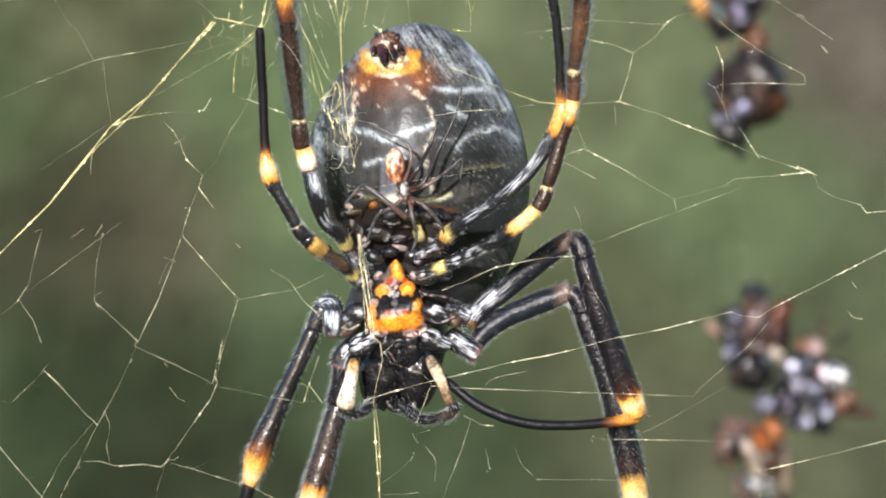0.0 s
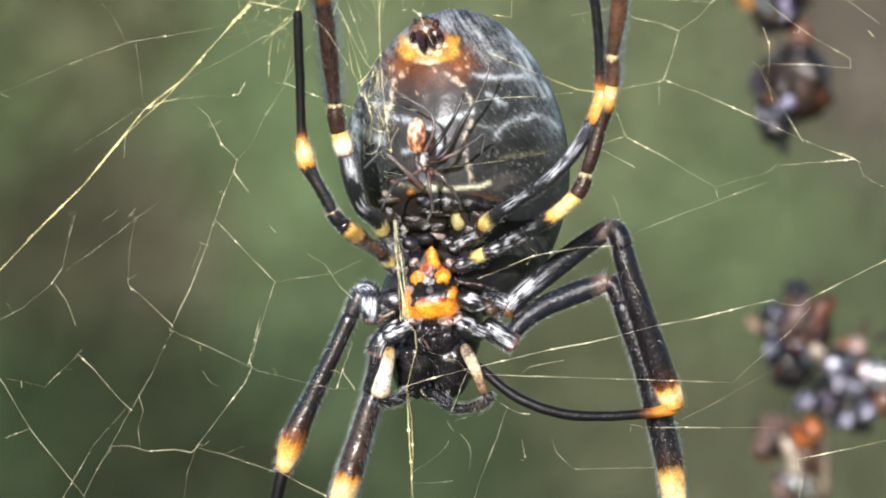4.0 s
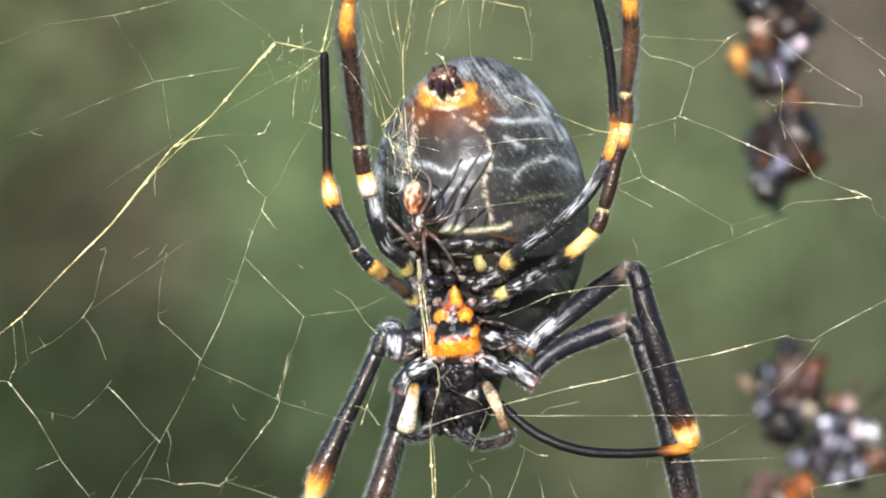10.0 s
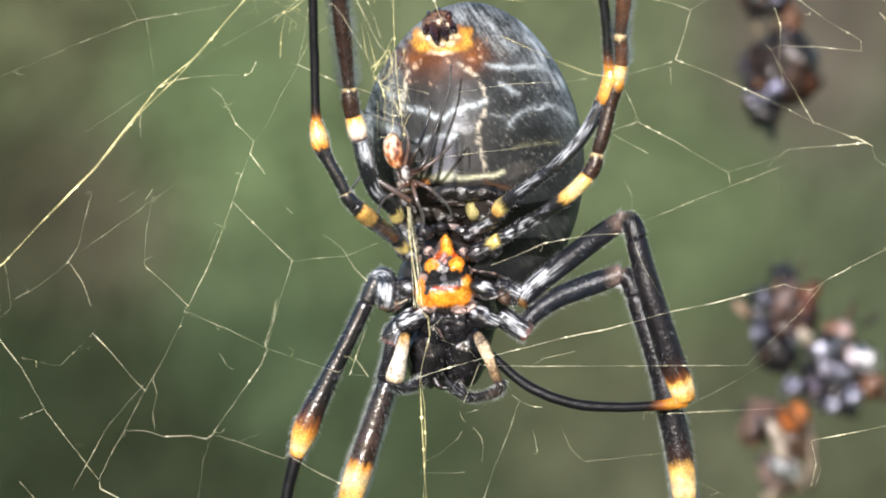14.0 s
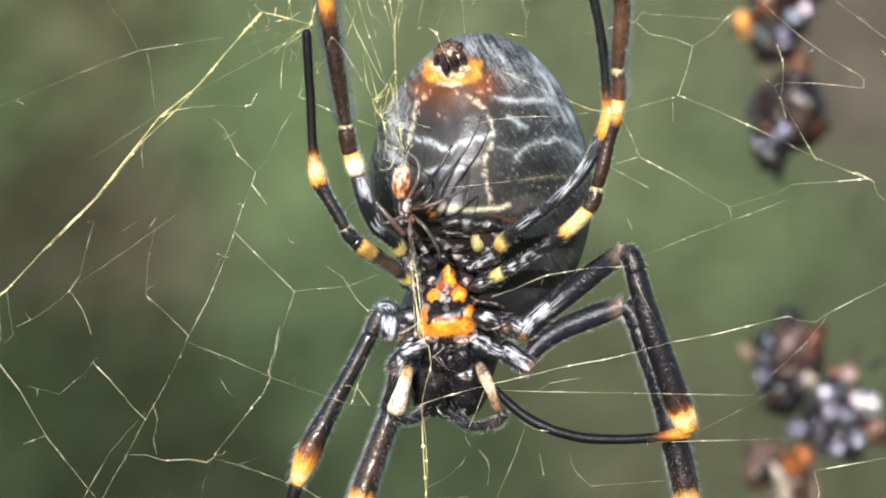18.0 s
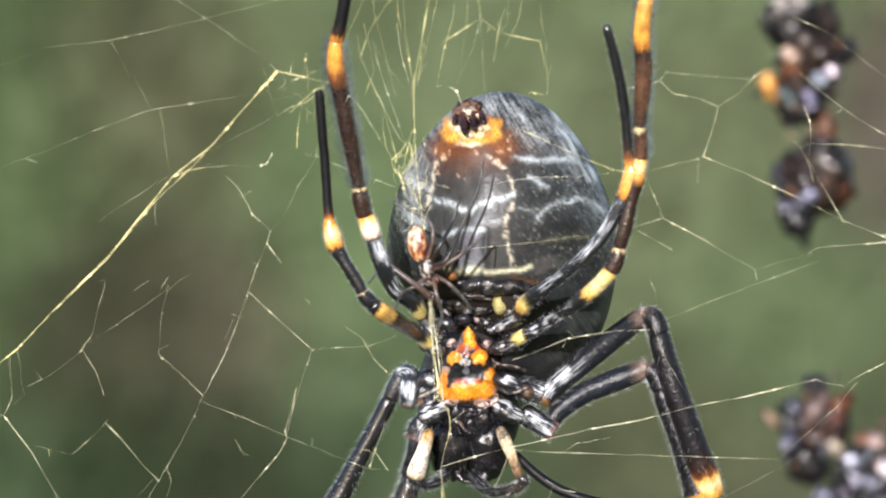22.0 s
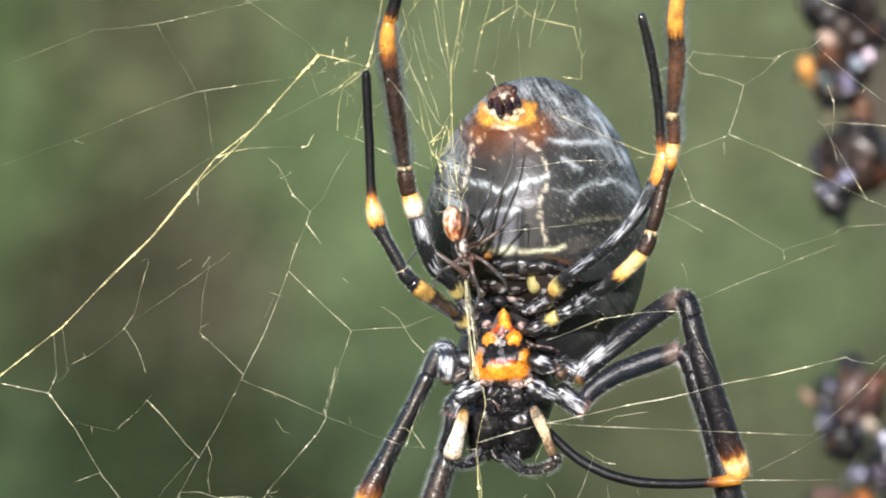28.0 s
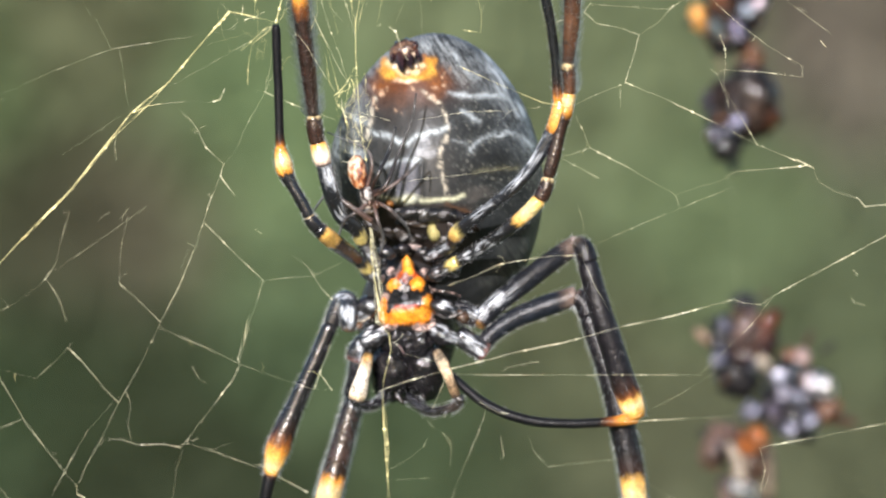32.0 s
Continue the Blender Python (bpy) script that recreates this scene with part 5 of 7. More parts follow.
    limb("hind_leg", [
        ("trochanter", [(768, 484, 4.2, 14), (790, 474, 3.0, 14), (812, 462, 1.8, 13)], [(0, BLACK), (0.6, BLACK), (0.8, YELLOW), (1, YELLOW)]),
        ("femur", [(810, 463, 1.8, 13), (836, 448, 0.4, 13), (880, 420, -2.4, 13), (908, 398, -4, 14), (936, 374, -5, 15), (956, 352, -5.4, 15)],
         [(0, YELLOW), (0.06, BLACK), (0.62, BLACK), (0.68, AMBER), (0.8, CREAM), (0.92, YELLOW), (1, AMBER)]),
        ("patella", [(955, 354, -5.4, 16), (966, 334, -5.6, 15), (970, 314, -5.7, 13)], [(0, BROWN), (0.8, BROWN), (1, CREAM)]),
        ("tibia_base", [(970, 316, -5.7, 12), (980, 280, -5.9, 14), (991, 232, -6.1, 13), (1000, 202, -6.3, 14), (1005, 180, -6.4, 14), (1008, 164, -6.5, 13)],
         [(0, BROWN), (0.55, BROWN), (0.66, ORANGE), (0.8, CREAM), (0.95, AMBER), (1, ORANGE)]),
        ("tibia", [(1008, 168, -6.5, 13), (1008, 140, -6.7, 14), (1005, 116, -6.9, 14), (1006, 100, -7.1, 13), (1010, 60, -7.5, 16), (1013, 10, -8.0, 17), (1010, -30, -8.5, 17), (1014, -80, -9.1, 16), (1022, -115, -9.5, 14)],
         [(0, (0.10, 0.04, 0.018)), (0.22, BROWN), (0.27, CREAM), (0.3, BROWN), (0.55, (0.09, 0.04, 0.02)), (0.7, BROWN), (0.76, ORANGE), (1, AMBER)]),
        ("metatarsus", [(1021, -110, -9.5, 13), (1030, -160, -10.2, 11), (1036, -210, -10.8, 10)], [(0, ORANGE), (0.2, JET), (1, JET)])],
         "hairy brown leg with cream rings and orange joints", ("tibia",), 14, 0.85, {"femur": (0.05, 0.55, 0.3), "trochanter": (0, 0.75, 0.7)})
    limb("fore_leg", [
        ("trochanter", [(800, 545, 5.8, 17), (826, 556, 6.0, 18), (846, 566, 6.0, 17)], [(0, BLACK), (0.8, BLACK), (1, BROWN)]),
        ("femur", [(842, 576, 6.0, 15), (856, 560, 6.2, 17), (890, 530, 6.2, 18), (940, 490, 5.8, 19), (985, 456, 5.0, 18), (1012, 438, 4.2, 17), (1024, 430, 3.8, 15)],
         [(0, (0.2, 0.1, 0.03)), (0.1, BLACK), (0.3, (0.009, 0.010, 0.014)), (0.74, (0.011, 0.012, 0.016)), (0.84, (0.085, 0.062, 0.052)), (0.95, (0.12, 0.085, 0.07)), (1, (0.30, 0.24, 0.21))]),
        ("patella", [(1018, 432, 3.9, 15), (1032, 440, 3.5, 18), (1042, 468, 3.3, 18)], [(0, (0.10, 0.08, 0.06)), (0.4, BLACK), (1, BLACK)]),
        ("tibia", [(1039, 462, 3.3, 18), (1050, 505, 3.2, 19), (1069, 570, 3.4, 21), (1088, 630, 3.8, 22), (1104, 680, 4.2, 23), (1118, 715, 4.6, 22), (1126, 742, 4.8, 17)],
         [(0, BLACK), (0.58, BLACK), (0.70, BROWN), (0.75, RUST), (0.78, AMBER), (0.84, CREAM), (0.91, AMBER), (1, ORANGE)]),
        ("metatarsus", [(1128, 738, 4.8, 12), (1100, 744, 4.6, 10), (1066, 748, 4.4, 8.5), (1000, 750, 4.2, 8.5), (940, 745, 4.2, 9), (890, 730, 4.4, 9), (850, 709, 4.8, 8.5), (815, 680, 5.4, 8), (796, 660, 5.8, 7)],
         [(0, ORANGE), (0.13, ORANGE), (0.2, RUST), (0.26, JET), (1, JET)])],
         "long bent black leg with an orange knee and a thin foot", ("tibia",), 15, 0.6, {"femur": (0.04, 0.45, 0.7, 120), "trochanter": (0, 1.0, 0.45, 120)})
    limb("fore_leg", [
        ("trochanter", [(808, 590, 6.2, 18), (840, 612, 6.6, 19), (862, 626, 7.0, 18)], [(0, BLACK), (0.75, BLACK), (0.9, (0.12, 0.05, 0.04)), (1, (0.12, 0.05, 0.04))]),
        ("femur", [(850, 618, 7.4, 13), (872, 590, 8.0, 16), (910, 564, 8.4, 18), (960, 544, 8.4, 19), (1000, 530, 8.0, 18), (1022, 522, 7.6, 17)],
         [(0, BLACK), (0.3, (0.010, 0.012, 0.017)), (0.72, (0.009, 0.011, 0.016)), (0.82, (0.09, 0.066, 0.055)), (0.95, (0.14, 0.10, 0.085)), (1, (0.24, 0.18, 0.15))]),
        ("patella", [(1016, 522, 7.6, 16), (1032, 536, 7.2, 17), (1042, 562, 7.0, 17)], [(0, (0.09, 0.065, 0.055)), (0.3, BLACK), (1, BLACK)]),
        ("tibia", [(1040, 556, 7.0, 17), (1062, 620, 7.0, 18), (1085, 690, 7.4, 20), (1100, 750, 8.0, 23), (1111, 800, 8.4, 23), (1119, 845, 8.8, 23), (1124, 885, 9.2, 22), (1128, 915, 9.5, 17)],
         [(0, BLACK), (0.55, BLACK), (0.68, BROWN), (0.74, AMBER), (0.86, CREAM), (1, ORANGE)]),
        ("metatarsus", [(1127, 910, 9.5, 15), (1136, 950, 9.8, 12), (1146, 1010, 10.4, 11), (1152, 1060, 10.8, 10)], [(0, ORANGE), (0.15, RUST), (0.3, JET), (1, JET)])],
         "long black front leg with pale bristles and an orange knee", ("tibia",), 16, 0.95, {"trochanter": (0, 1.0, 0.6)})
    limb("fore_leg", [
        ("trochanter", [(656, 545, 5.8, 16), (638, 560, 5.4, 18), (622, 572, 5.2, 17)], [(0, BLACK), (0.7, BLACK), (0.85, (0.2, 0.1, 0.05)), (1, (0.2, 0.1, 0.05))]),
        ("femur", [(616, 586, 5.0, 13), (618, 560, 4.6, 17), (616, 535, 5.4, 17), (604, 528, 6.6, 15)], [(0, (0.1, 0.06, 0.03)), (0.2, (0.010, 0.012, 0.017)), (1, GREY)]),
        ("patella", [(608, 526, 6.4, 15), (597, 548, 6.6, 16), (585, 578, 6.8, 14)], [(0, GREY), (0.5, BLACK), (1, BLACK)]),
        ("tibia", [(586, 572, 6.8, 14), (566, 620, 7.2, 14), (544, 670, 7.8, 15), (522, 720, 8.6, 17), (506, 756, 9.2, 20), (492, 794, 9.8, 22), (482, 826, 10.2, 16), (478, 842, 10.4, 12)],
         [(0, BLACK), (0.48, BLACK), (0.60, BROWN), (0.67, RUST), (0.72, ORANGE), (0.79, AMBER), (0.86, CREAM), (0.92, AMBER), (1, ORANGE)]),
        ("metatarsus", [(479, 836, 10.4, 12), (474, 860, 10.6, 11), (468, 890, 11.0, 10), (463, 925, 11.4, 10)], [(0, RUST), (0.15, JET), (1, JET)])],
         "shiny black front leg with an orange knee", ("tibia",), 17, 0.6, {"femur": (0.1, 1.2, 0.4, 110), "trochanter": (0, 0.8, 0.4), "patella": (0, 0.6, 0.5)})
    limb("fore_leg", [
        ("trochanter", [(650, 600, 6.2, 18), (634, 622, 6.4, 19), (628, 640, 6.8, 17)], [(0, BLACK), (0.7, BLACK), (1, (0.15, 0.06, 0.05))]),
        ("femur", [(636, 630, 7.4, 16), (634, 670, 8.4, 19), (628, 706, 8.8, 22)], plain(BLACK)),
        ("tibia", [(630, 698, 8.8, 17), (618, 740, 9.0, 19), (606, 785, 9.3, 20), (594, 830, 9.6, 22), (584, 868, 9.9, 23), (574, 905, 10.2, 21), (568, 930, 10.4, 15)],
         [(0, BLACK), (0.4, (0.03, 0.016, 0.014)), (0.53, BROWN), (0.58, ORANGE), (0.68, CREAM), (0.78, AMBER), (0.9, ORANGE), (1, ORANGE)]),
        ("metatarsus", [(570, 924, 10.4, 13), (558, 970, 10.8, 11), (546, 1030, 11.2, 10)], [(0, RUST), (0.15, JET), (1, JET)])],
         "hairy dark brown front leg with a pale orange knee", ("tibia", "femur"), 18, 0.95, {"trochanter": (0, 1.0, 0.6)})
    limb("pedipalp", [
        ("palp_femur", [(652, 628, 4.8, 8), (648, 642, 4.2, 11), (643, 664, 4.0, 12), (637, 686, 4.0, 15), (633, 700, 4.0, 16), (631, 711, 4.0, 12)],
         [(0, (0.10, 0.055, 0.015)), (0.15, (0.34, 0.20, 0.07)), (0.35, (0.56, 0.50, 0.41)), (0.7, (0.60, 0.53, 0.43)), (0.85, (0.50, 0.40, 0.26)), (0.95, (0.24, 0.18, 0.13)), (1, (0.10, 0.08, 0.07))]),
        ("palp_tip", [(626, 706, 4.2, 8), (632, 715, 4.6, 9), (650, 719, 5.4, 10), (670, 712, 6.4, 10), (684, 702, 7.2, 9)], plain(BLACK))],
         "pale cream feeler with a black tip", (), 19, 0.4)
    limb("pedipalp", [
        ("palp_femur", [(772, 622, 4.8, 8), (780, 636, 4.2, 10), (788, 652, 4.0, 10), (796, 672, 4.1, 9), (803, 690, 4.2, 9), (808, 704, 4.4, 8)],
         [(0, (0.12, 0.08, 0.05)), (0.2, (0.34, 0.27, 0.19)), (0.45, (0.46, 0.35, 0.23)), (0.6, (0.26, 0.18, 0.11)), (0.8, (0.17, 0.11, 0.06)), (1, BLACK)]),
        ("palp_tip", [(810, 700, 4.4, 9), (812, 711, 4.5, 10), (801, 721, 4.8, 9), (780, 727, 5.4, 8), (758, 728, 6.2, 9), (738, 715, 7.0, 10), (720, 700, 7.6, 10)], [(0, BLACK), (0.3, (0.03, 0.02, 0.016)), (0.6, BLACK), (1, BLACK)])],
         "yellowish feeler with a curved black tip", (), 20, 0.4)


legs()


# ---- the small male ----
MALE_SPIDER = thing("male_spider", "tiny orange and brown male spider crawling on the large one", "spider")


def male():
    """Built head down about its own middle; lengths in mm."""
    v, f = ball((0, -0.2, 0.2), (0.86, 0.8, 1.5), (0, 0, 0), 34, 40, 0.09, 1.8)
    k = bumpy(v, 2.2, 1.0) + 0.5 * bumpy(v, 5.0, 1.0)
    col = blend([(0, (0.08, 0.02, 0.01)), (0.4, (0.34, 0.10, 0.035)), (0.65, (0.44, 0.20, 0.07)), (0.9, (0.50, 0.38, 0.26)), (1, (0.54, 0.46, 0.36))], np.clip(0.42 + k * 1.3 - 0.25 * v[:, 0] + 0.14 * v[:, 2], 0, 1))
    part("abdomen", mesh("male_abdomen", v, f, MALE, col), MALE_SPIDER, "orange red abdomen with pale spots")
    v, f = ball((0.45, 0.0, -1.9), (0.62, 0.5, 0.95), (0, 0, 0), 24, 28, 0.14, 2.4, 3)
    pale = np.clip(bumpy(v, 2.2, 3.0, 4) + bumpy(v, 6, 1.5, 4), 0, 0.7)[:, None]
    part("cephalothorax", mesh("male_cephalothorax", v, f, MALE, np.array((0.03, 0.016, 0.012)) * (1 - pale) + np.array((0.42, 0.40, 0.38)) * pale), MALE_SPIDER)
    v, f = ball((0.45, -0.3, -1.9), (0.32, 0.3, 0.5), (0, 0, 0), 14, 18, 0.1, 3)
    part("sternum", mesh("male_sternum", v, f, MALE, np.tile((0.34, 0.31, 0.29), (len(v), 1))), MALE_SPIDER)
    for s in (-1, 1):
        v, f = ball((0.85 + 0.3 * s, -0.2, -2.8 - 0.15 * s), (0.22, 0.22, 0.34), (0, 0, 0), 12, 14, 0.12, 3, s)
        part("palp", mesh("male_palp", v, f, MALE, np.tile((0.06, 0.025, 0.012), (len(v), 1))), MALE_SPIDER)
    # long thin legs, some stretched up over the belly: steps across and down in plan units from the body's middle, and depth beyond it
    turn = radians(10)
    for pts in ([(22, 34, 0.2), (48, 20, -0.6), (70, -35, 0.4), (94, -95, 0.6), (102, -144, 0.8)], [(20, 30, 0.2), (36, -2, -0.8), (54, -40, 0.3), (66, -84, 0.5)],
                [(24, 38, 0.2), (60, 20, -0.6), (94, -8, 0.2), (111, -24, 0.4), (111, 12, 0.6)], [(30, 48, 0.2), (56, 62, -0.6), (84, 90, 0.2), (92, 108, 0.8)],
                [(24, 82, 0.0), (-2, 64, -0.9), (-44, 36, -0.8), (-58, 36, -0.2), (-80, 66, 0.4)], [(20, 48, 0.2), (-2, 66, -0.8), (-26, 84, -0.2), (-40, 130, 0.4)],
                [(14, 30, 0.2), (24, -12, -0.9), (16, -43, -0.6), (-20, -60, -0.4), (-54, -74, 0.2)], [(28, 52, 0.2), (34, 80, -0.6), (44, 112, 0.0), (38, 140, 0.4)]):
        at = []
        for du, dv, y in pts:
            x, z = du / 20.0, -dv / 20.0
            at.append((x * math.cos(turn) + z * math.sin(turn), y, z * math.cos(turn) - x * math.sin(turn)))
        up = pts[0][0] == 22 or pts[0] == (20, 30, 0.2)
        thick = 1.9 if pts[0][1] == 82 else 1.5 if up else 1.25
        tone = np.array((1.0, 1.0, 1.0)) if up else np.array((5.0, 6.0, 6.5))
        rows = spline([(*p, r * thick) for p, r in zip(at, (0.14, 0.13, 0.10, 0.065, 0.045))], 6)
        v, f, al = tube(rows, 8)
        part("leg", mesh("male_leg", v, f, MALE, blend([(0, (0.022, 0.010, 0.007)), (0.5, (0.012, 0.009, 0.008)), (1, (0.010, 0.009, 0.009))], al) * tone * np.clip(1 + bumpy(v, 4, 1.2), 0.3, 2)[:, None]), MALE_SPIDER)


male()


# ---- the web ----
WEB = thing("orb_web", "ragged golden orb web glinting in the sun around the spider", "spider web")
_rng = np.random.default_rng(7)
THREADS, SPUN = [], []


def thread(pts, width=1.5, gold=0.7, off=0.0, ragged=0.45, sag=0.0):
    """One silk thread through plan points (u, v) or (u, v, depth); width in plan units."""
    rows = []
    for p in pts:
        d = p[2] if len(p) > 2 else sheet(p[0], p[1]) + off
        rows.append(P(p[0], p[1], d))
    rows = np.array(rows)
    fine = []
    for a, b in zip(rows[:-1], rows[1:]):
        n = max(2, int(np.linalg.norm(b - a) / 0.16))
        fine += [a + (b - a) * t + np.array((0, 0, -sag * 4 * t * (1 - t))) for t in np.linspace(0, 1, n, endpoint=False)]
    fine.append(rows[-1])
    fine = np.array(fine)
    width = width * (1.35 if gold > 0.75 else 1.0) * (1.0 if len(pts[0]) > 2 else float(np.interp(width, (1.0, 1.6, 2.0, 2.4), (0.85, 1.0, 1.2, 1.25))))
    seed = _rng.uniform(0, 100)
    wob = np.array([(noise.noise((i * 0.1 + seed, 1, 0)), noise.noise((i * 0.1 + seed, 5, 0))) for i in range(len(fine))])
    fine[:, 0] += wob[:, 0] * 0.03
    fine[:, 2] += wob[:, 1] * 0.03
    steps = range(len(fine))
    lit = np.clip(0.36 + 2.0 * np.array([noise.noise((i * 0.028 + seed, 2, 7)) + 0.6 * noise.noise((i * 0.09 + seed, 6, 3)) for i in steps]), 0.0, 1.0)
    knots = np.clip(np.array([noise.noise((i * 0.58 + seed, 9, 0)) for i in steps]) * 3.2 - 0.7, 0.0, 1.0)
    r = (0.11 + 0.40 * lit**1.4 + (0.2 + ragged) * 3.6 * knots * lit**1.2) * width / 56.0
    v, f, al = tube(np.c_[fine, r], 5)
    us, vs = [p[0] for p in pts], [p[1] for p in pts]
    ob = part("thread", mesh("thread", v, f, SILK if gold > 0.75 else SILK_PALE), WEB)
    THREADS.append((ob, us, vs, fine[:, [0, 2]].mean(0)))
    if len(pts[0]) == 2:
        SPUN.extend((u, v) for u, v in zip(np.interp(np.linspace(0, 1, 6), np.linspace(0, 1, len(us)), us), np.interp(np.linspace(0, 1, 6), np.linspace(0, 1, len(vs)), vs)))


def web():
    T = thread
    # the strong golden bridge line, two strands twisted
    T([(-140, 585), (-26, 493), (52, 409), (130, 330), (232, 200), (300, 145), (405, 20)], 3.4, 1, ragged=0.4)
    T([(40, 424), (130, 333), (205, 240), (270, 178), (340, 95), (407, 22)], 2.4, 1, -0.1)
    T([(405, 20), (440, 28), (488, 40)], 2.2, 1)
    T([(232, 200), (262, 188), (285, 184)], 2.4, 1)
    T([(205, 240), (203, 262), (206, 286)], 1.3)
    # upper threads beside it
    T([(-130, 46), (21, -16), (95, -24)], 0.7, 0.3)
    T([(95, -24), (130, -29), (160, -36)], 1.5, 0.3)
    T([(160, -36), (264, -61), (419, -102)], 0.8, 0.3)
    T([(130, -26), (160, 28)], 0.5, 0.3)
    T([(-130, 215), (17, 160), (100, 124)], 0.55, 0.3)
    T([(100, 124), (197, 87), (323, 67)], 1.1, 0.3)
    T([(323, 67), (420, 50)], 0.6, 0.3)
    T([(168, 30), (197, 87)], 0.7, 0.3)
    T([(212, 88), (228, 195)], 0.6)
    T([(235, -100), (303, -57)], 0.9, 0.4)
    T([(303, -57), (350, -24)], 1.8, 0.4)
    T([(350, -24), (381, -4), (405, 20)], 0.8, 0.4)
    T([(488, 42), (440, 75), (360, 120), (260, 175), (110, 275)], 0.6)
    # the ragged spiral beside the spider
    T([(322, 200), (340, 215), (352, 235), (365, 262), (396, 290)], 1.8)
    T([(343, 235), (356, 228)], 1.5)
    T([(396, 290), (390, 312), (415, 346)], 2.2, 0.3)
    T([(390, 312), (372, 355), (360, 393)], 1.4)
    T([(360, 393), (412, 445), (466, 497)], 2.2, 0.3)
    T([(360, 395), (340, 450), (318, 505), (284, 572)], 1.6)
    T([(466, 497), (520, 491), (555, 488)], 1.5)
    T([(515, 452), (545, 472), (557, 492), (568, 510), (588, 530)], 1.8)
    T([(555, 488), (605, 465)], 0.9)
    T([(466, 497), (452, 540), (436, 590), (424, 640)], 1.3)
    T([(210, 500), (214, 440), (226, 385)], 1.1)
    T([(210, 500), (245, 532), (284, 570)], 2.2, 0.3)
    T([(210, 492), (225, 484)], 1.6)
    T([(284, 572), (280, 580), (350, 609), (424, 644)], 1.5)
    T([(420, 632), (425, 645), (412, 672), (370, 728), (330, 780)], 1.5)
    T([(425, 645), (490, 668), (556, 690), (590, 690)], 1.0)
    T([(556, 690), (566, 660), (585, 610)], 1.2)
    T([(280, 580), (246, 650), (210, 713)], 1.2)
    T([(120, 615), (150, 645), (185, 688), (210, 713)], 2.4, 0.3)
    T([(115, 620), (128, 606)], 1.6)
    T([(210, 713), (178, 778), (150, 830), (136, 862)], 1.4)
    T([(222, 690), (232, 715), (226, 750), (232, 778)], 1.0)
    T([(178, 778), (215, 778), (245, 788), (290, 786), (318, 792), (328, 784), (372, 797), (448, 825)], 1.6)
    T([(328, 784), (312, 830), (305, 890)], 1.0)
    T([(372, 797), (410, 783)], 0.9)
    T([(448, 828), (456, 820), (500, 848), (545, 872)], 1.5)
    T([(0, 670), (45, 748), (90, 805), (136, 862), (138, 876), (170, 892)], 2.2, 0.3)
    T([(-49, 606), (0, 670)], 1.8, 0.3)
    T([(-130, 591), (-49, 606)], 1.3)
    T([(-40, 503), (-35, 576), (-49, 606)], 1.3)
    T([(-26, 493), (-15, 571), (-33, 586)], 1.3)
    T([(0, 655), (65, 670), (120, 618)], 1.1)
    T([(0, 758), (40, 742)], 1.2)
    T([(0, 865), (16, 882), (40, 910)], 1.6, 0.3)
    T([(-10, 556), (30, 535), (78, 497), (96, 470)], 1.2)
    T([(78, 497), (98, 470), (108, 425), (122, 377)], 1.4)
    T([(110, 378), (122, 374)], 1.4)
    T([(82, 494), (104, 528), (118, 568)], 1.4, 0.3)
    T([(96, 480), (190, 415), (260, 365)], 0.8, 0.3)
    T([(214, 388), (226, 370)], 1.6)
    T([(170, 392), (195, 375)], 1.0)
    T([(210, 700), (150, 770), (90, 880)], 0.8, 0.3)
    T([(378, 180), (388, 178), (398, 158)], 1.6)
    T([(285, 184), (330, 180), (375, 181)], 0.7)
    T([(340, 650), (354, 672)], 1.6, 0.3)
    T([(566, 660), (588, 692)], 1.6, 0.3)
    T([(452, 405), (462, 414)], 1.3)
    T([(330, 430), (350, 437)], 1.2)
    T([(320, 475), (335, 440)], 1.4, 0.3)
    # knots and fine lines round the top of the outer hind leg
    T([(488, 42), (498, 0), (507, -44), (517, -110)], 2.6, 1)
    T([(490, 42), (500, 30), (520, -40), (560, -130)], 1.6, 1)
    T([(488, 44), (470, 60), (446, 78), (440, 110), (438, 150)], 1.4, 1)
    T([(446, 78), (462, 92)], 1.2)
    T([(488, 50), (478, 120), (468, 163)], 1.0)
    T([(468, 163), (490, 120), (500, 105)], 1.6)
    T([(468, 163), (520, 186), (600, 215)], 1.6, 0.3)
    T([(470, 165), (440, 215), (415, 270), (396, 292)], 0.9)
    T([(415, 20), (420, 40), (410, 50)], 1.2)
    T([(430, 12), (428, 28)], 1.6)
    T([(430, 36), (452, 30), (470, 20)], 1.2)
    T([(515, 78), (522, 60), (530, 65), (545, 85), (575, 135), (600, 170)], 1.2, 0.6, -2.0)
    T([(536, -40), (541, -5), (556, 30), (576, 73), (605, 131), (620, 150)], 1.6, 0.7, -1.0)
    T([(541, -5), (556, -50), (590, -100)], 1.5, 0.8)
    T([(560, -30), (590, 20), (629, 62)], 0.9, 0.6)
    T([(610, -110), (616, -40), (624, 20), (629, 43)], 1.4, 0.9)
    T([(656, -110), (640, -20), (629, 43), (630, 100), (632, 140)], 2.2, 0.9, -0.5)
    T([(640, -50), (650, -10)], 1.2)
    T([(591, 168), (610, 162), (628, 150), (632, 120)], 2.2, 0.9, -0.5)
    T([(591, 168), (600, 190), (625, 210)], 1.4, 0.8, -0.5)
    T([(576, 73), (590, 125), (600, 165)], 1.2, 0.8)
    T([(632, 140), (634, 180), (640, 230), (645, 270)], 1.8, 0.9, -1.5)
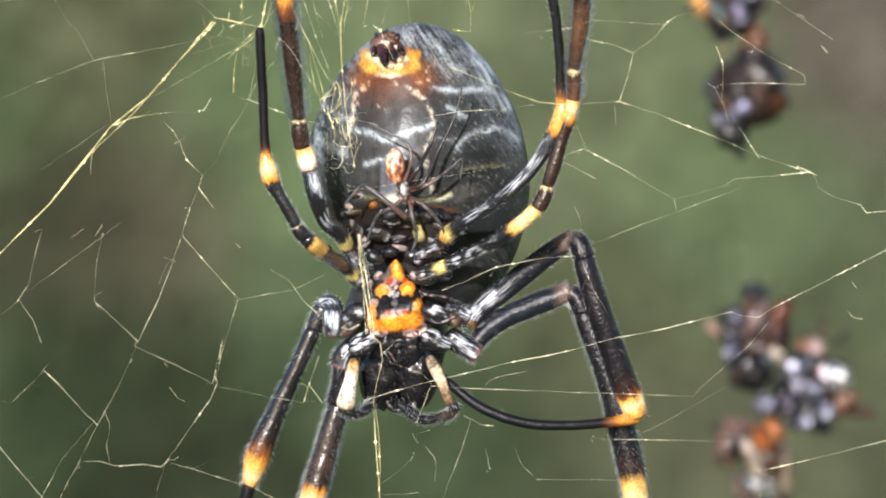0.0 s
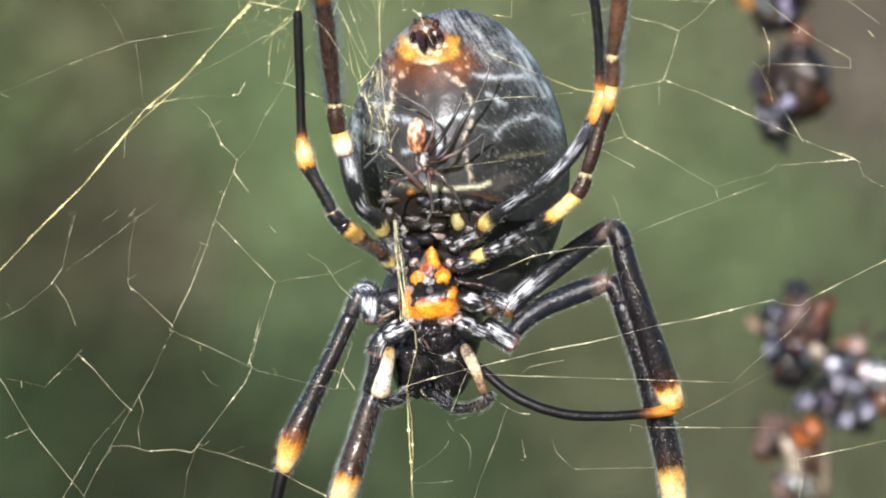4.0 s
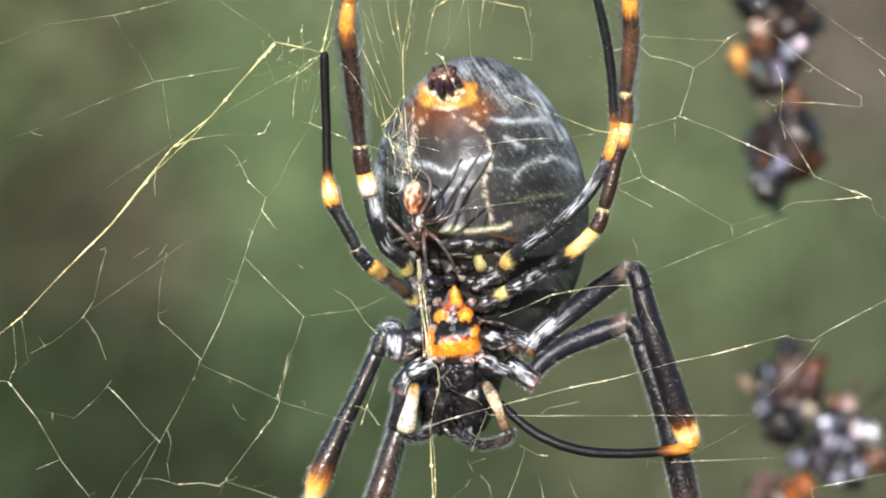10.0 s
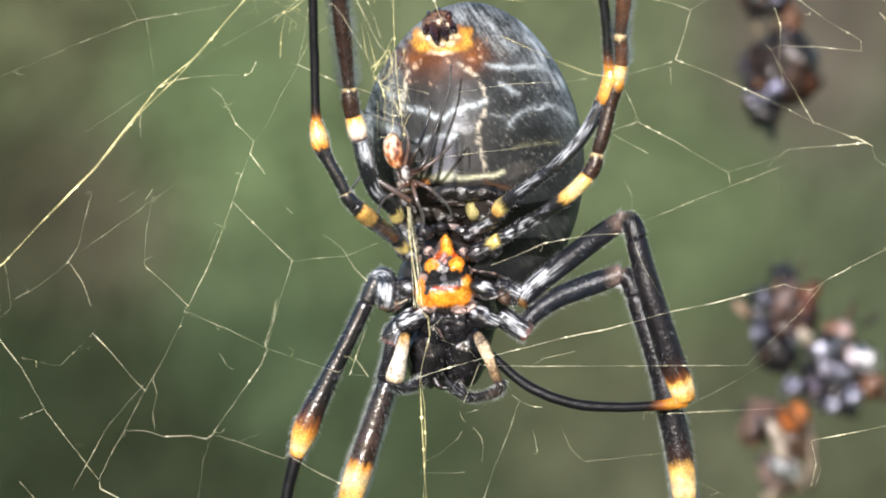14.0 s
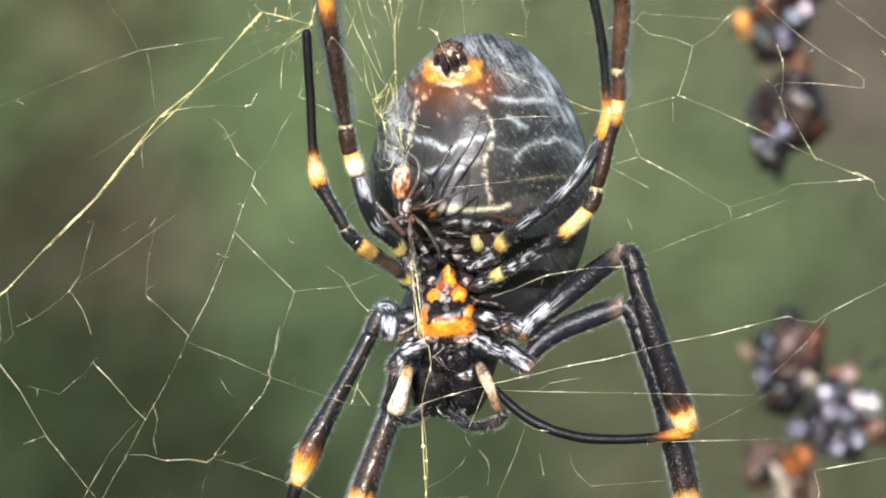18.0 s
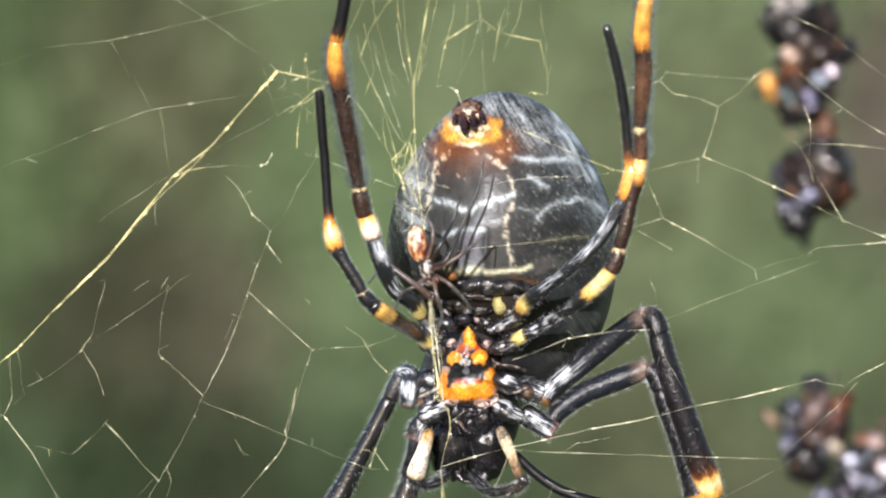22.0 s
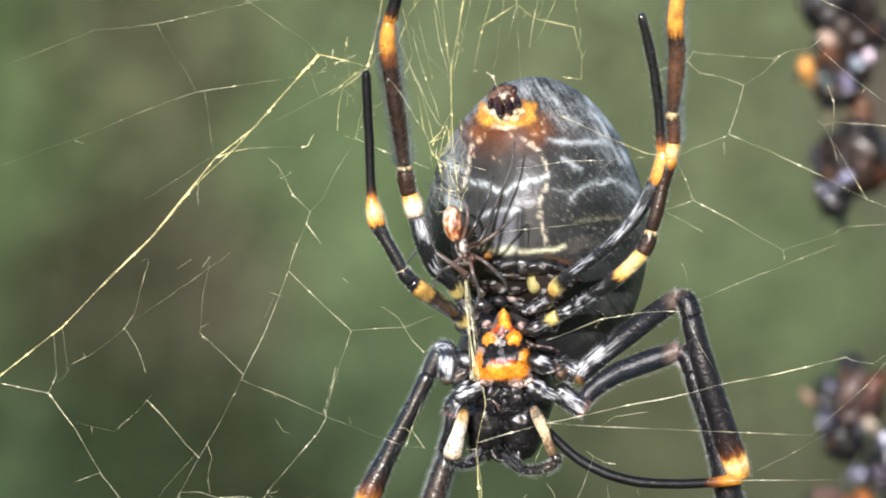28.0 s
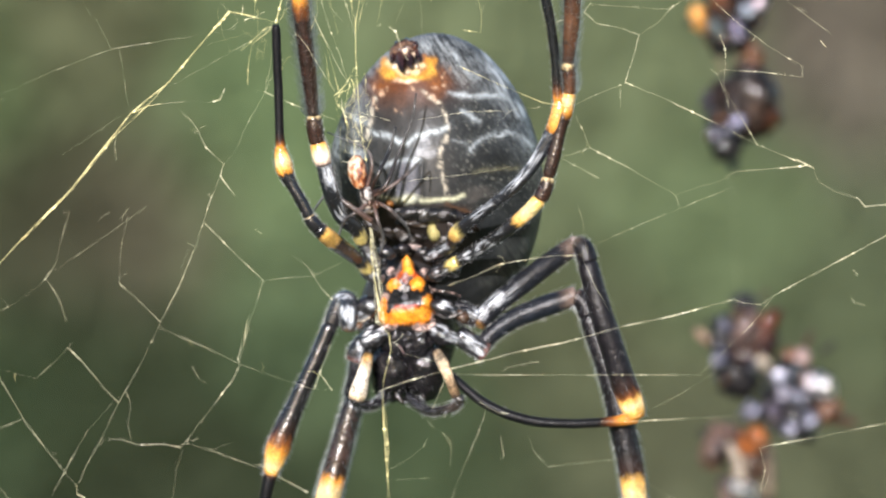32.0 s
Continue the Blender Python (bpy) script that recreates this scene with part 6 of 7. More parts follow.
    for k in range(20):
        u, v = _rng.normal(630, 13), _rng.uniform(150, 285)
        a, L, bend = _rng.normal(0, 0.25), _rng.uniform(14, 40), _rng.normal(0, 7)
        near, far = -6.3 + _rng.uniform(-0.4, 0.8), -5.2 + _rng.uniform(-0.4, 0.8)
        T([(u - L * math.sin(a) + bend * (x * x - 1) + L * math.sin(a) * (1 + x), v + L * x, near + (far - near) * (x + 1) / 2) for x in (-1, -0.5, 0, 0.5, 1)], _rng.uniform(0.8, 1.7), 0.9, ragged=0.6)
    # pale loops and curls woven through it
    for k in range(26):
        u, v, r = _rng.normal(634, 12), _rng.normal(222, 26), _rng.uniform(7, 26)
        a0, turn, squash = _rng.uniform(0, 6.28), _rng.uniform(1.2, 3.6), _rng.uniform(0.5, 1.0)
        T([(u + r * squash * math.cos(a0 + turn * x), v + r * math.sin(a0 + turn * x), -5.6 + 0.5 * math.sin(3 * x + k)) for x in np.linspace(0, 1, 7)], _rng.uniform(0.8, 1.7), 0.3, ragged=0.3)
    # above the abdomen
    T([(673, -26), (740, -70), (770, -46), (838, -32), (846, 0), (852, 22), (851, 58), (820, 54)], 1.8, 0.9)
    T([(740, -70), (735, -110)], 1.8, 0.9)
    T([(762, 3), (768, -41), (779, -85)], 1.7, 0.9)
    T([(770, -46), (784, -60), (786, -110)], 1.2)
    T([(852, 22), (858, 8)], 1.4)
    T([(842, 10), (846, 0), (850, -28)], 1.6)
    T([(740, -66), (745, 20), (748, 64)], 0.9)
    T([(738, -60), (728, -20), (700, 40)], 0.8)
    T([(688, 48), (700, 56), (708, 78), (722, 108)], 2.8, 0.4, 3.6)
    T([(668, 46), (674, 44)], 1.6)
    # across the flank to the hind legs
    T([(809, 116), (858, 138), (907, 160), (960, 182), (1008, 188)], 1.6, 0.8, -2.0)
    T([(740, 212), (830, 198), (900, 196), (960, 190)], 1.1, 0.6, 2.0)
    T([(880, 222), (900, 198), (915, 192)], 1.2, 0.6, 1.0)
    T([(1012, 188), (1055, 168), (1100, 150)], 1.3)
    T([(962, 262), (975, 278), (992, 280), (1060, 316)], 1.4, 0.6)
    T([(1012, 192), (1032, 232), (1044, 262)], 1.4)
    T([(1044, 262), (1110, 296), (1150, 320), (1196, 345), (1200, 362)], 1.8, 0.4)
    T([(1196, 345), (1290, 315)], 1.0)
    T([(992, 280), (1044, 262)], 0.8)
    T([(640, 332), (760, 316), (850, 306), (905, 296)], 1.2, 0.7, 4.4)
    T([(640, 322), (700, 336), (760, 350)], 1.3, 0.4, 4.4)
    # the right-hand side of the web
    T([(950, 50), (1000, 34), (1034, 22)], 1.4)
    T([(1034, 22), (1046, 4), (1050, 8)], 2.0)
    T([(1034, 22), (1056, 42), (1100, 50), (1131, 62)], 1.9)
    T([(1131, 62), (1165, 40), (1190, 12), (1205, 3)], 1.9)
    T([(1131, 62), (1120, 105), (1106, 146)], 1.9)
    T([(1046, 8), (1190, 17)], 0.8)
    T([(1106, 146), (1170, 172), (1260, 215), (1340, 256), (1440, 298)], 1.8, 0.3)
    T([(1098, 160), (1098, 192)], 1.2)
    T([(1205, 3), (1240, -2), (1251, -9), (1302, 38), (1360, 82), (1420, 118), (1420, 136)], 1.4)
    T([(1262, -20), (1251, -9)], 1.6)
    T([(1255, -87), (1311, -62), (1377, -10), (1470, 60)], 1.2, 0.4)
    T([(1420, 136), (1350, 128), (1284, 124)], 1.6)
    T([(1274, 62), (1284, 90), (1284, 124), (1280, 152), (1310, 205), (1341, 258)], 1.6)
    T([(1256, 120), (1268, 130), (1284, 124)], 1.8)
    T([(1268, 130), (1284, 165), (1290, 190)], 1.4)
    T([(1410, 282), (1440, 298)], 2.2)
    T([(1440, 298), (1448, 322), (1475, 338), (1520, 352), (1530, 366), (1600, 360)], 1.7)
    T([(1284, 314), (1300, 304), (1380, 298), (1432, 293)], 2.0)
    T([(1452, 72), (1462, 84)], 2.2)
    T([(1412, 14), (1426, 20)], 1.8, 0.3)
    T([(1510, 478), (1518, 488)], 1.8)
    T([(1505, 525), (1512, 536), (1530, 540)], 1.5)
    T([(1022, 365), (1032, 388)], 1.3)
    T([(1032, 388), (1034, 420), (1040, 448)], 0.8)
    T([(795, 505), (840, 488), (885, 468), (960, 455), (1024, 452)], 1.6, 0.6, 1.0)
    T([(880, 452), (895, 462), (885, 470), (878, 482)], 1.4, 0.6, 1.0)
    T([(1024, 452), (1036, 440), (1140, 395), (1300, 330)], 1.0)
    T([(1028, 446), (1052, 505), (1085, 560)], 1.0, 0.4, 0.0)
    # threads before the lower right legs
    T([(676, 690), (720, 675), (790, 655), (860, 638), (930, 620), (1010, 604), (1100, 578), (1180, 562), (1300, 530), (1312, 536), (1346, 540), (1366, 525), (1470, 470), (1600, 400)], 2.1, 0.6)
    T([(795, 662), (860, 664), (1000, 664), (1240, 664), (1262, 640), (1330, 575), (1366, 528)], 1.5, 0.5)
    T([(880, 664), (900, 650), (955, 640)], 1.3, 0.6)
    T([(1066, 744), (1085, 748), (1200, 742), (1310, 736)], 1.4, 0.5)
    T([(1345, 792), (1440, 775), (1575, 748), (1640, 735)], 2.2, 0.7)
    T([(1345, 792), (1354, 830), (1345, 870)], 1.5, 0.7)
    T([(1362, 840), (1352, 872)], 1.0)
    T([(970, 826), (1066, 816), (1110, 812)], 1.2, 0.5)
    T([(970, 826), (945, 800), (935, 770)], 0.9, 0.5)
    T([(1150, 860), (1200, 885)], 1.0, 0.5)
    T([(1118, 742), (1200, 700), (1300, 640)], 0.6, 0.5)
    # the hanging bundle before the breast and below the jaws
    for du, dw, w, g in ((0, 0, 3.6, 0.3), (4, 3, 2.4, 0.3), (-3, 6, 2.2, 0.9), (7, -4, 2.0, 0.3), (3, 8, 3.0, 0.3), (-1, -6, 2.2, 0.3), (9, 4, 1.4, 0.3)):
        T([(655 + du * 0.5, 404, 0.2), (660 + du, 450, 1.0), (667 + du + dw * 0.5, 520, 1.2), (672 + dw, 575, 1.2)], w, g, ragged=0.2)
    T([(672, 575, 1.2), (688, 590, 1.4), (692, 620, 1.6), (682, 660, 2.0), (676, 692, 2.2), (680, 760, 3.0), (684, 820, 3.6), (690, 900, 4.4)], 2.6, 0.9)
    T([(676, 692, 2.2), (683, 740, 2.8), (687, 800, 3.4), (686, 905, 4.4)], 1.6, 0.9)
    T([(690, 612, 1.6), (708, 598, 1.8), (716, 590, 2.0)], 1.2, 0.4)
    T([(700, 608, 1.8), (720, 628, 2.0), (770, 640, 2.2), (792, 660, 2.4)], 1.2, 0.4)
    T([(792, 660), (776, 700), (765, 725)], 1.3, 0.5)
    T([(757, 742), (762, 752), (768, 758)], 1.4, 0.6)
    T([(765, 745), (790, 736)], 1.0, 0.6)
    T([(782, 765), (796, 782), (800, 800), (796, 825)], 1.3, 0.5)
    T([(690, 830), (720, 815), (750, 790), (756, 778)], 1.0, 0.5)
    T([(685, 850), (740, 848), (760, 845)], 0.9, 0.5)
    T([(862, 720), (845, 770), (815, 840), (795, 900)], 1.4, 0.5)
    T([(862, 720), (850, 712)], 1.6, 0.6)
    T([(862, 720), (880, 730), (900, 732)], 1.6, 0.6)
    T([(885, 770), (892, 806)], 1.2, 0.5)
    T([(600, 690), (660, 694), (676, 692)], 1.0, 0.5)
    T([(420, 640), (440, 560), (432, 600)], 0.8, 0.5)
    # the tangle above the hind legs
    T([(563, -20), (575, 25), (583, 50), (602, 100), (621, 165)], 1.0, 0.6, -1.0, 1.1)
    T([(575, 92), (580, 125), (584, 150), (594, 169)], 1.2, 0.9, -1.0)
    T([(600, -60), (610, 0), (625, 50), (629, 70)], 1.0, 0.6, -0.6, 1.1)
    T([(594, 169), (612, 150), (629, 118)], 1.6, 0.9, -0.8)
    T([(629, 60), (640, 20), (652, -30), (668, -100)], 0.8, 0.9, -0.6)
    T([(546, -60), (558, -10), (563, 20), (548, 60)], 1.0, 0.9, -0.5)
    T([(600, 180), (640, 200), (690, 214)], 1.2, 0.4, -2.5)
    # the thick golden tangle about the tip of the outer hind leg
    for k in range(9):
        u, v = _rng.normal(462, 26), _rng.normal(40, 45)
        a, L, bend = _rng.normal(0.6, 0.6), _rng.uniform(14, 60), _rng.normal(0, 5)
        T([(u + L * math.sin(a) * x + bend * (1 - x * x), v - L * math.cos(a) * x) for x in (-1, -0.5, 0, 0.5, 1)], _rng.uniform(0.4, 0.9), 0.9, _rng.uniform(-0.8, 0.6), 0.9)
    # upright strands over the spider, running up out of sight
    for u0, u1, v1, w in ((566, 598, 60, 0.8), (604, 628, 44, 1.0), (648, 634, 60, 0.7), (690, 668, 40, 0.9), (716, 706, 22, 0.6), (800, 776, -6, 0.7), (842, 850, -20, 0.8)):
        x = _rng.normal(0, 4)
        T([(u0 + (u0 - u1) * 0.6, -190), (u0 + x, -70), ((u0 + u1) / 2, (v1 - 70) / 2), (u1, v1)], w, 0.9, _rng.uniform(-0.6, 0.6), 0.8)
    # torn ends and curls of silk that hang off the threads
    spots = [SPUN[i] for i in _rng.permutation(len(SPUN))]
    for u, v in [p for p in spots if not (590 < p[0] < 1000 and 60 < p[1] < 760)][:64]:
        a, L = _rng.uniform(0, 2 * math.pi), _rng.uniform(5, 20)
        bend = a + _rng.normal(0, 0.9)
        T([(u, v), (u + L * 0.6 * math.cos(a), v + L * 0.6 * math.sin(a)), (u + L * 0.6 * math.cos(a) + L * 0.5 * math.cos(bend), v + L * 0.6 * math.sin(a) + L * 0.5 * math.sin(bend))], _rng.uniform(0.5, 1.1), _rng.random(), ragged=0.35)


web()


# ---- strings of prey remains hanging behind the web ----
BACK = 205.0
DARK, UMBER, PALE = (0.013, 0.011, 0.010), (0.036, 0.018, 0.010), (0.34, 0.30, 0.27)


def lump(parent, name, u, v, ru, rv, colour, seed, rough=0.35, depth=0.0, turn=0, label=""):
    k = (1 + BACK / 560.0) / 20.02
    vv, ff = ball(P(u, v, BACK + depth), (ru * 1.08 * k, (ru + rv) * 0.42 * k, rv * 1.08 * k), (20 * math.sin(seed * 5), turn + 60 * math.sin(seed * 3), 0), 22, 26, rough, 1.7, seed)
    shiny = name in ("bead", "plate") and colour[2] > colour[0] - 0.045
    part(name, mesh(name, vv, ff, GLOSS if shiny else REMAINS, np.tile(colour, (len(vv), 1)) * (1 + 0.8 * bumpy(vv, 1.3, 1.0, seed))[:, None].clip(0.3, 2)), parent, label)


def shard(parent, name, pts, colour, r):
    rows = spline([(*P(u, v, BACK + d), w * r / 20.0) for u, v, d, w in pts], 5)
    vv, ff, al = tube(rows, 8)
    vv = vv + bumpy(vv, 2.2, 0.12, r)[:, None]
    part(name, mesh(name, vv, ff, REMAINS, np.tile(colour, (len(vv), 1))), parent)


def remains():
    made = []
    rng = np.random.default_rng(21)

    def string(label, lumps, shards):
        t = thing("prey_remains", label, "debris", "prey remains in the web")
        for i, row in enumerate(lumps):
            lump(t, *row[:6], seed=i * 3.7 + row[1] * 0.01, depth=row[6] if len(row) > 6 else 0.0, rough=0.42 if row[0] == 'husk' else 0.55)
        for s in shards:
            shard(t, *s)
        husks = [r for r in lumps if r[0] in ("husk", "wing_case")]
        # small scattered lumps: dark bits, and glints put into the colour
        for k in range(7):
            _, u, v, ru, rv, *_ = husks[rng.integers(0, len(husks))]
            a, f, r = rng.uniform(0, 2 * math.pi), rng.uniform(0.2, 1.05), rng.uniform(4, 8)
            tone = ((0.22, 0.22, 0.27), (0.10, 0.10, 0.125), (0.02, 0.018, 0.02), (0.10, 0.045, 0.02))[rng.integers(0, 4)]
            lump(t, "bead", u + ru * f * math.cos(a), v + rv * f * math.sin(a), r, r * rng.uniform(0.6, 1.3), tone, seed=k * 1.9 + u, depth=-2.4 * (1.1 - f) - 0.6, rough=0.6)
        us, vs = [r[1] for r in lumps], [r[2] for r in lumps]
        for k in range(9):
            i = rng.integers(0, len(lumps))
            a, L = rng.uniform(0, 2 * math.pi), rng.uniform(16, 44)
            u, v, d = us[i] + rng.normal(0, 14), vs[i] + rng.normal(0, 14), rng.uniform(-2.6, 0.5)
            colour = (DARK, DARK, UMBER, UMBER, (0.09, 0.05, 0.03), DARK)[rng.integers(0, 6)]
            shard(t, "fragment", [(u, v, d, 5), (u + L * 0.5 * math.cos(a), v + L * 0.5 * math.sin(a), d - 0.3, 7), (u + L * math.cos(a), v + L * math.sin(a), d, 2)], colour, 1.0)
        made.append(t)
        return t

    black, soot, cocoa, rust = (0.007, 0.006, 0.007), (0.011, 0.011, 0.013), (0.014, 0.008, 0.006), (0.09, 0.03, 0.010)
    # beads are coloured bits, and glints of the husks made as pale lumps
    string("dark dried insect husks with rusty and cream bits on a thread", [
        ("husk", 1272, -78, 46, 44, black), ("husk", 1316, -62, 34, 46, cocoa, 1), ("bead", 1262, -100, 30, 16, PALE, -1), ("wing_case", 1318, -20, 46, 42, cocoa), ("husk", 1363, -32, 18, 20, soot, 0.5),
        ("husk", 1280, 4, 27, 20, rust, -0.5), ("husk", 1283, 28, 26, 26, cocoa, -0.5), ("wing_case", 1288, 64, 36, 28, black, -1), ("husk", 1333, 40, 15, 18, black, -0.5), ("husk", 1262, 66, 14, 16, (0.10, 0.045, 0.02), -0.5),
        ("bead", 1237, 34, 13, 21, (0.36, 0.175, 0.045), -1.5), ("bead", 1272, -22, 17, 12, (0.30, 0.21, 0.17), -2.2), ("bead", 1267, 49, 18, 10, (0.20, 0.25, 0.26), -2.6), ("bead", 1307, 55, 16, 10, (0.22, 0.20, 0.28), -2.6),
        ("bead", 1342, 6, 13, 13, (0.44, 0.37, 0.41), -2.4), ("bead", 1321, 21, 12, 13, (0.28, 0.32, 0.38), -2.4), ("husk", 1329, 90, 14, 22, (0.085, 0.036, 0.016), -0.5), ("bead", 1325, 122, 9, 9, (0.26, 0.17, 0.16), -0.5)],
        [("stalk", [(1318, 60, 0, 12), (1312, 90, 0, 15), (1306, 124, 0, 14)], (0.045, 0.032, 0.018), 1.0), ("stalk", [(1262, 75, 0, 6), (1268, 98, 0.5, 6), (1280, 128, 0, 5)], (0.085, 0.062, 0.035), 1.0)])
    # its three plates are glints of the husk, made as pale lumps
    string("round dark husk with pale glint lumps ending in a pointed tip", [
        ("husk", 1318, 184, 58, 56, cocoa), ("husk", 1330, 148, 40, 26, black, -0.6), ("husk", 1358, 204, 15, 22, (0.060, 0.020, 0.008), -1.2), ("husk", 1336, 196, 22, 12, (0.032, 0.014, 0.007), -2.0), ("wing_case", 1258, 180, 15, 23, (0.022, 0.020, 0.026), 0.5),
        ("husk", 1268, 208, 17, 18, soot, -0.5), ("husk", 1296, 212, 30, 32, black, -0.8), ("husk", 1286, 254, 28, 28, black, -0.5),
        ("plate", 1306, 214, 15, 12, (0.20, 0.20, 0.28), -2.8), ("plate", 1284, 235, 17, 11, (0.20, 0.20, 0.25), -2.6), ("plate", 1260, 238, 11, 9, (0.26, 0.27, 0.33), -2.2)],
        [("tip", [(1284, 262, 0, 22), (1294, 282, 0, 15), (1299, 298, 0, 11), (1301, 306, 0, 6)], (0.008, 0.012, 0.009), 1.0)])
    string("bristly dark insect husk with a rusty side", [
        ("husk", 1318, 542, 26, 20, soot), ("husk", 1334, 608, 38, 42, (0.022, 0.009, 0.007)), ("husk", 1296, 600, 30, 34, soot, 0.3), ("husk", 1308, 676, 30, 28, black, -0.3), ("husk", 1286, 652, 24, 22, black),
        ("husk", 1362, 566, 14, 22, (0.085, 0.024, 0.009), -1.0), ("husk", 1352, 596, 12, 24, (0.06, 0.018, 0.010), -1.2), ("bead", 1282, 574, 17, 17, (0.10, 0.10, 0.125), -1.8), ("bead", 1277, 634, 18, 14, (0.16, 0.16, 0.21), -2.2),
        ("bead", 1352, 645, 14, 10, (0.27, 0.23, 0.18), -2.0), ("bead", 1332, 648, 11, 11, (0.10, 0.10, 0.12), -2.2), ("bead", 1244, 595, 19, 8, (0.15, 0.10, 0.07), -0.5)],
        [("wing", [(1338, 548, -2.2, 9), (1328, 564, -2.4, 17), (1312, 586, -2.5, 18), (1300, 606, -2.2, 9)], (0.085, 0.056, 0.050), 1.0), ("spine", [(1345, 532, 0, 5), (1352, 518, 0, 4), (1356, 508, 0, 2)], UMBER, 1.0)])
    string("cluster of glossy black beetle remains with a brown stalk", [
        ("husk", 1404, 674, 40, 42, soot), ("husk", 1392, 737, 52, 34, black), ("husk", 1440, 700, 30, 36, black, 0.5), ("husk", 1458, 726, 22, 26, (0.075, 0.034, 0.018), -0.6), ("husk", 1392, 638, 22, 12, (0.16, 0.075, 0.045), 0.2), ("husk", 1414, 655, 16, 16, (0.008, 0.016, 0.016), -1.6),
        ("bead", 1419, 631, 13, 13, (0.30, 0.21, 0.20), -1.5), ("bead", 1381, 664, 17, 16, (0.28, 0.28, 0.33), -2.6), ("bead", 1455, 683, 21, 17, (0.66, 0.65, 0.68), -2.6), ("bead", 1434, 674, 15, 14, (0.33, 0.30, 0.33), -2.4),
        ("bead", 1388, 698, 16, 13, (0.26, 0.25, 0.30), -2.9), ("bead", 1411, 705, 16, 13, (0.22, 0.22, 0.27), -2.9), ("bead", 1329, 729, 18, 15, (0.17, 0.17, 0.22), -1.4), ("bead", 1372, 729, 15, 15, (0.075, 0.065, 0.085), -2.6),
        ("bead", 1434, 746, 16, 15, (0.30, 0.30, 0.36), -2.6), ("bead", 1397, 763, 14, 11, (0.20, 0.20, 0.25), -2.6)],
        [("stalk", [(1455, 730, 0, 16), (1480, 742, 0, 14), (1505, 746, 0, 11), (1518, 748, 0, 6)], UMBER, 1.0)])
    string("curled pale dead leaf scrap with an orange and pink husk", [
        ("husk", 1334, 780, 22, 24, (0.20, 0.058, 0.011), -0.6), ("husk", 1276, 780, 32, 26, (0.075, 0.046, 0.037), 0.2), ("husk", 1262, 806, 22, 22, (0.07, 0.042, 0.03), 0.5), ("husk", 1330, 822, 30, 30, (0.05, 0.028, 0.018), 0.5),
        ("husk", 1300, 880, 34, 24, (0.10, 0.07, 0.06)), ("bead", 1314, 868, 26, 15, (0.56, 0.56, 0.56), -2.0)],
        [("leaf_scrap", [(1290, 785, -1, 10), (1300, 808, -1, 15), (1312, 838, -1, 20), (1330, 872, -1, 22), (1345, 910, -1, 16)], (0.22, 0.18, 0.135), 1.0), ("leaf_scrap", [(1355, 780, 0, 10), (1362, 815, 0, 13), (1362, 860, 0, 14), (1358, 905, 0, 10)], (0.09, 0.07, 0.05), 1.0),
         ("leaf_scrap", [(1296, 900, 0, 20), (1290, 940, 0, 24), (1296, 980, 0, 12)], (0.2, 0.16, 0.12), 1.0)])
    # the threads that carry them
    for u0, v0, u1, v1 in ((1262, -320, 1266, -90), (1296, 290, 1305, 530), (1330, 650, 1375, 700)):
        rows = np.array([(*(P(u0, v0, BACK) * (1 - s) + P(u1, v1, BACK) * s), 0.02) for s in np.linspace(0, 1, 8)])
        rows[:, 3] = 0.003
        vv, ff, al = tube(rows, 5)
        ob = part("carrier_thread", mesh("carrier_thread", vv, ff, SILK_PALE), made[0])
    return made


REMAINS_THINGS = remains()


# ---- what moves ----
# the male's way over the large spider: seconds, plan place, depth, heading in degrees
MALE_WAY = [(0, 721, 293, -1.2, 4), (1, 668, 213, -1.2, 15), (2, 659, 242, -1.2, -10), (3, 690, 248, -1.4, 0), (6, 709, 297, -1.2, 0), (7, 676, 303, -1.4, 6), (8, 658, 294, -1.6, 10), (9, 654, 296, -1.6, -8), (10, 649, 300, -1.8, -2), (11, 638, 312, -2.0, 0), (12, 642, 306, -2.0, 6), (13, 633, 312, -2.2, 4), (14, 632, 314, -2.2, 12), (15, 634, 313, -2.2, 10), (18, 642, 312, -2.0, -4), (19, 645, 310, -2.0, -2), (20, 637, 316, -2.2, 4), (22, 637, 314, -2.2, 8), (24, 635, 318, -2.2, 10), (28, 635, 311, -2.2, 10), (30, 636, 309, -2.2, 10), (32, 634, 309, -2.2, 10)]


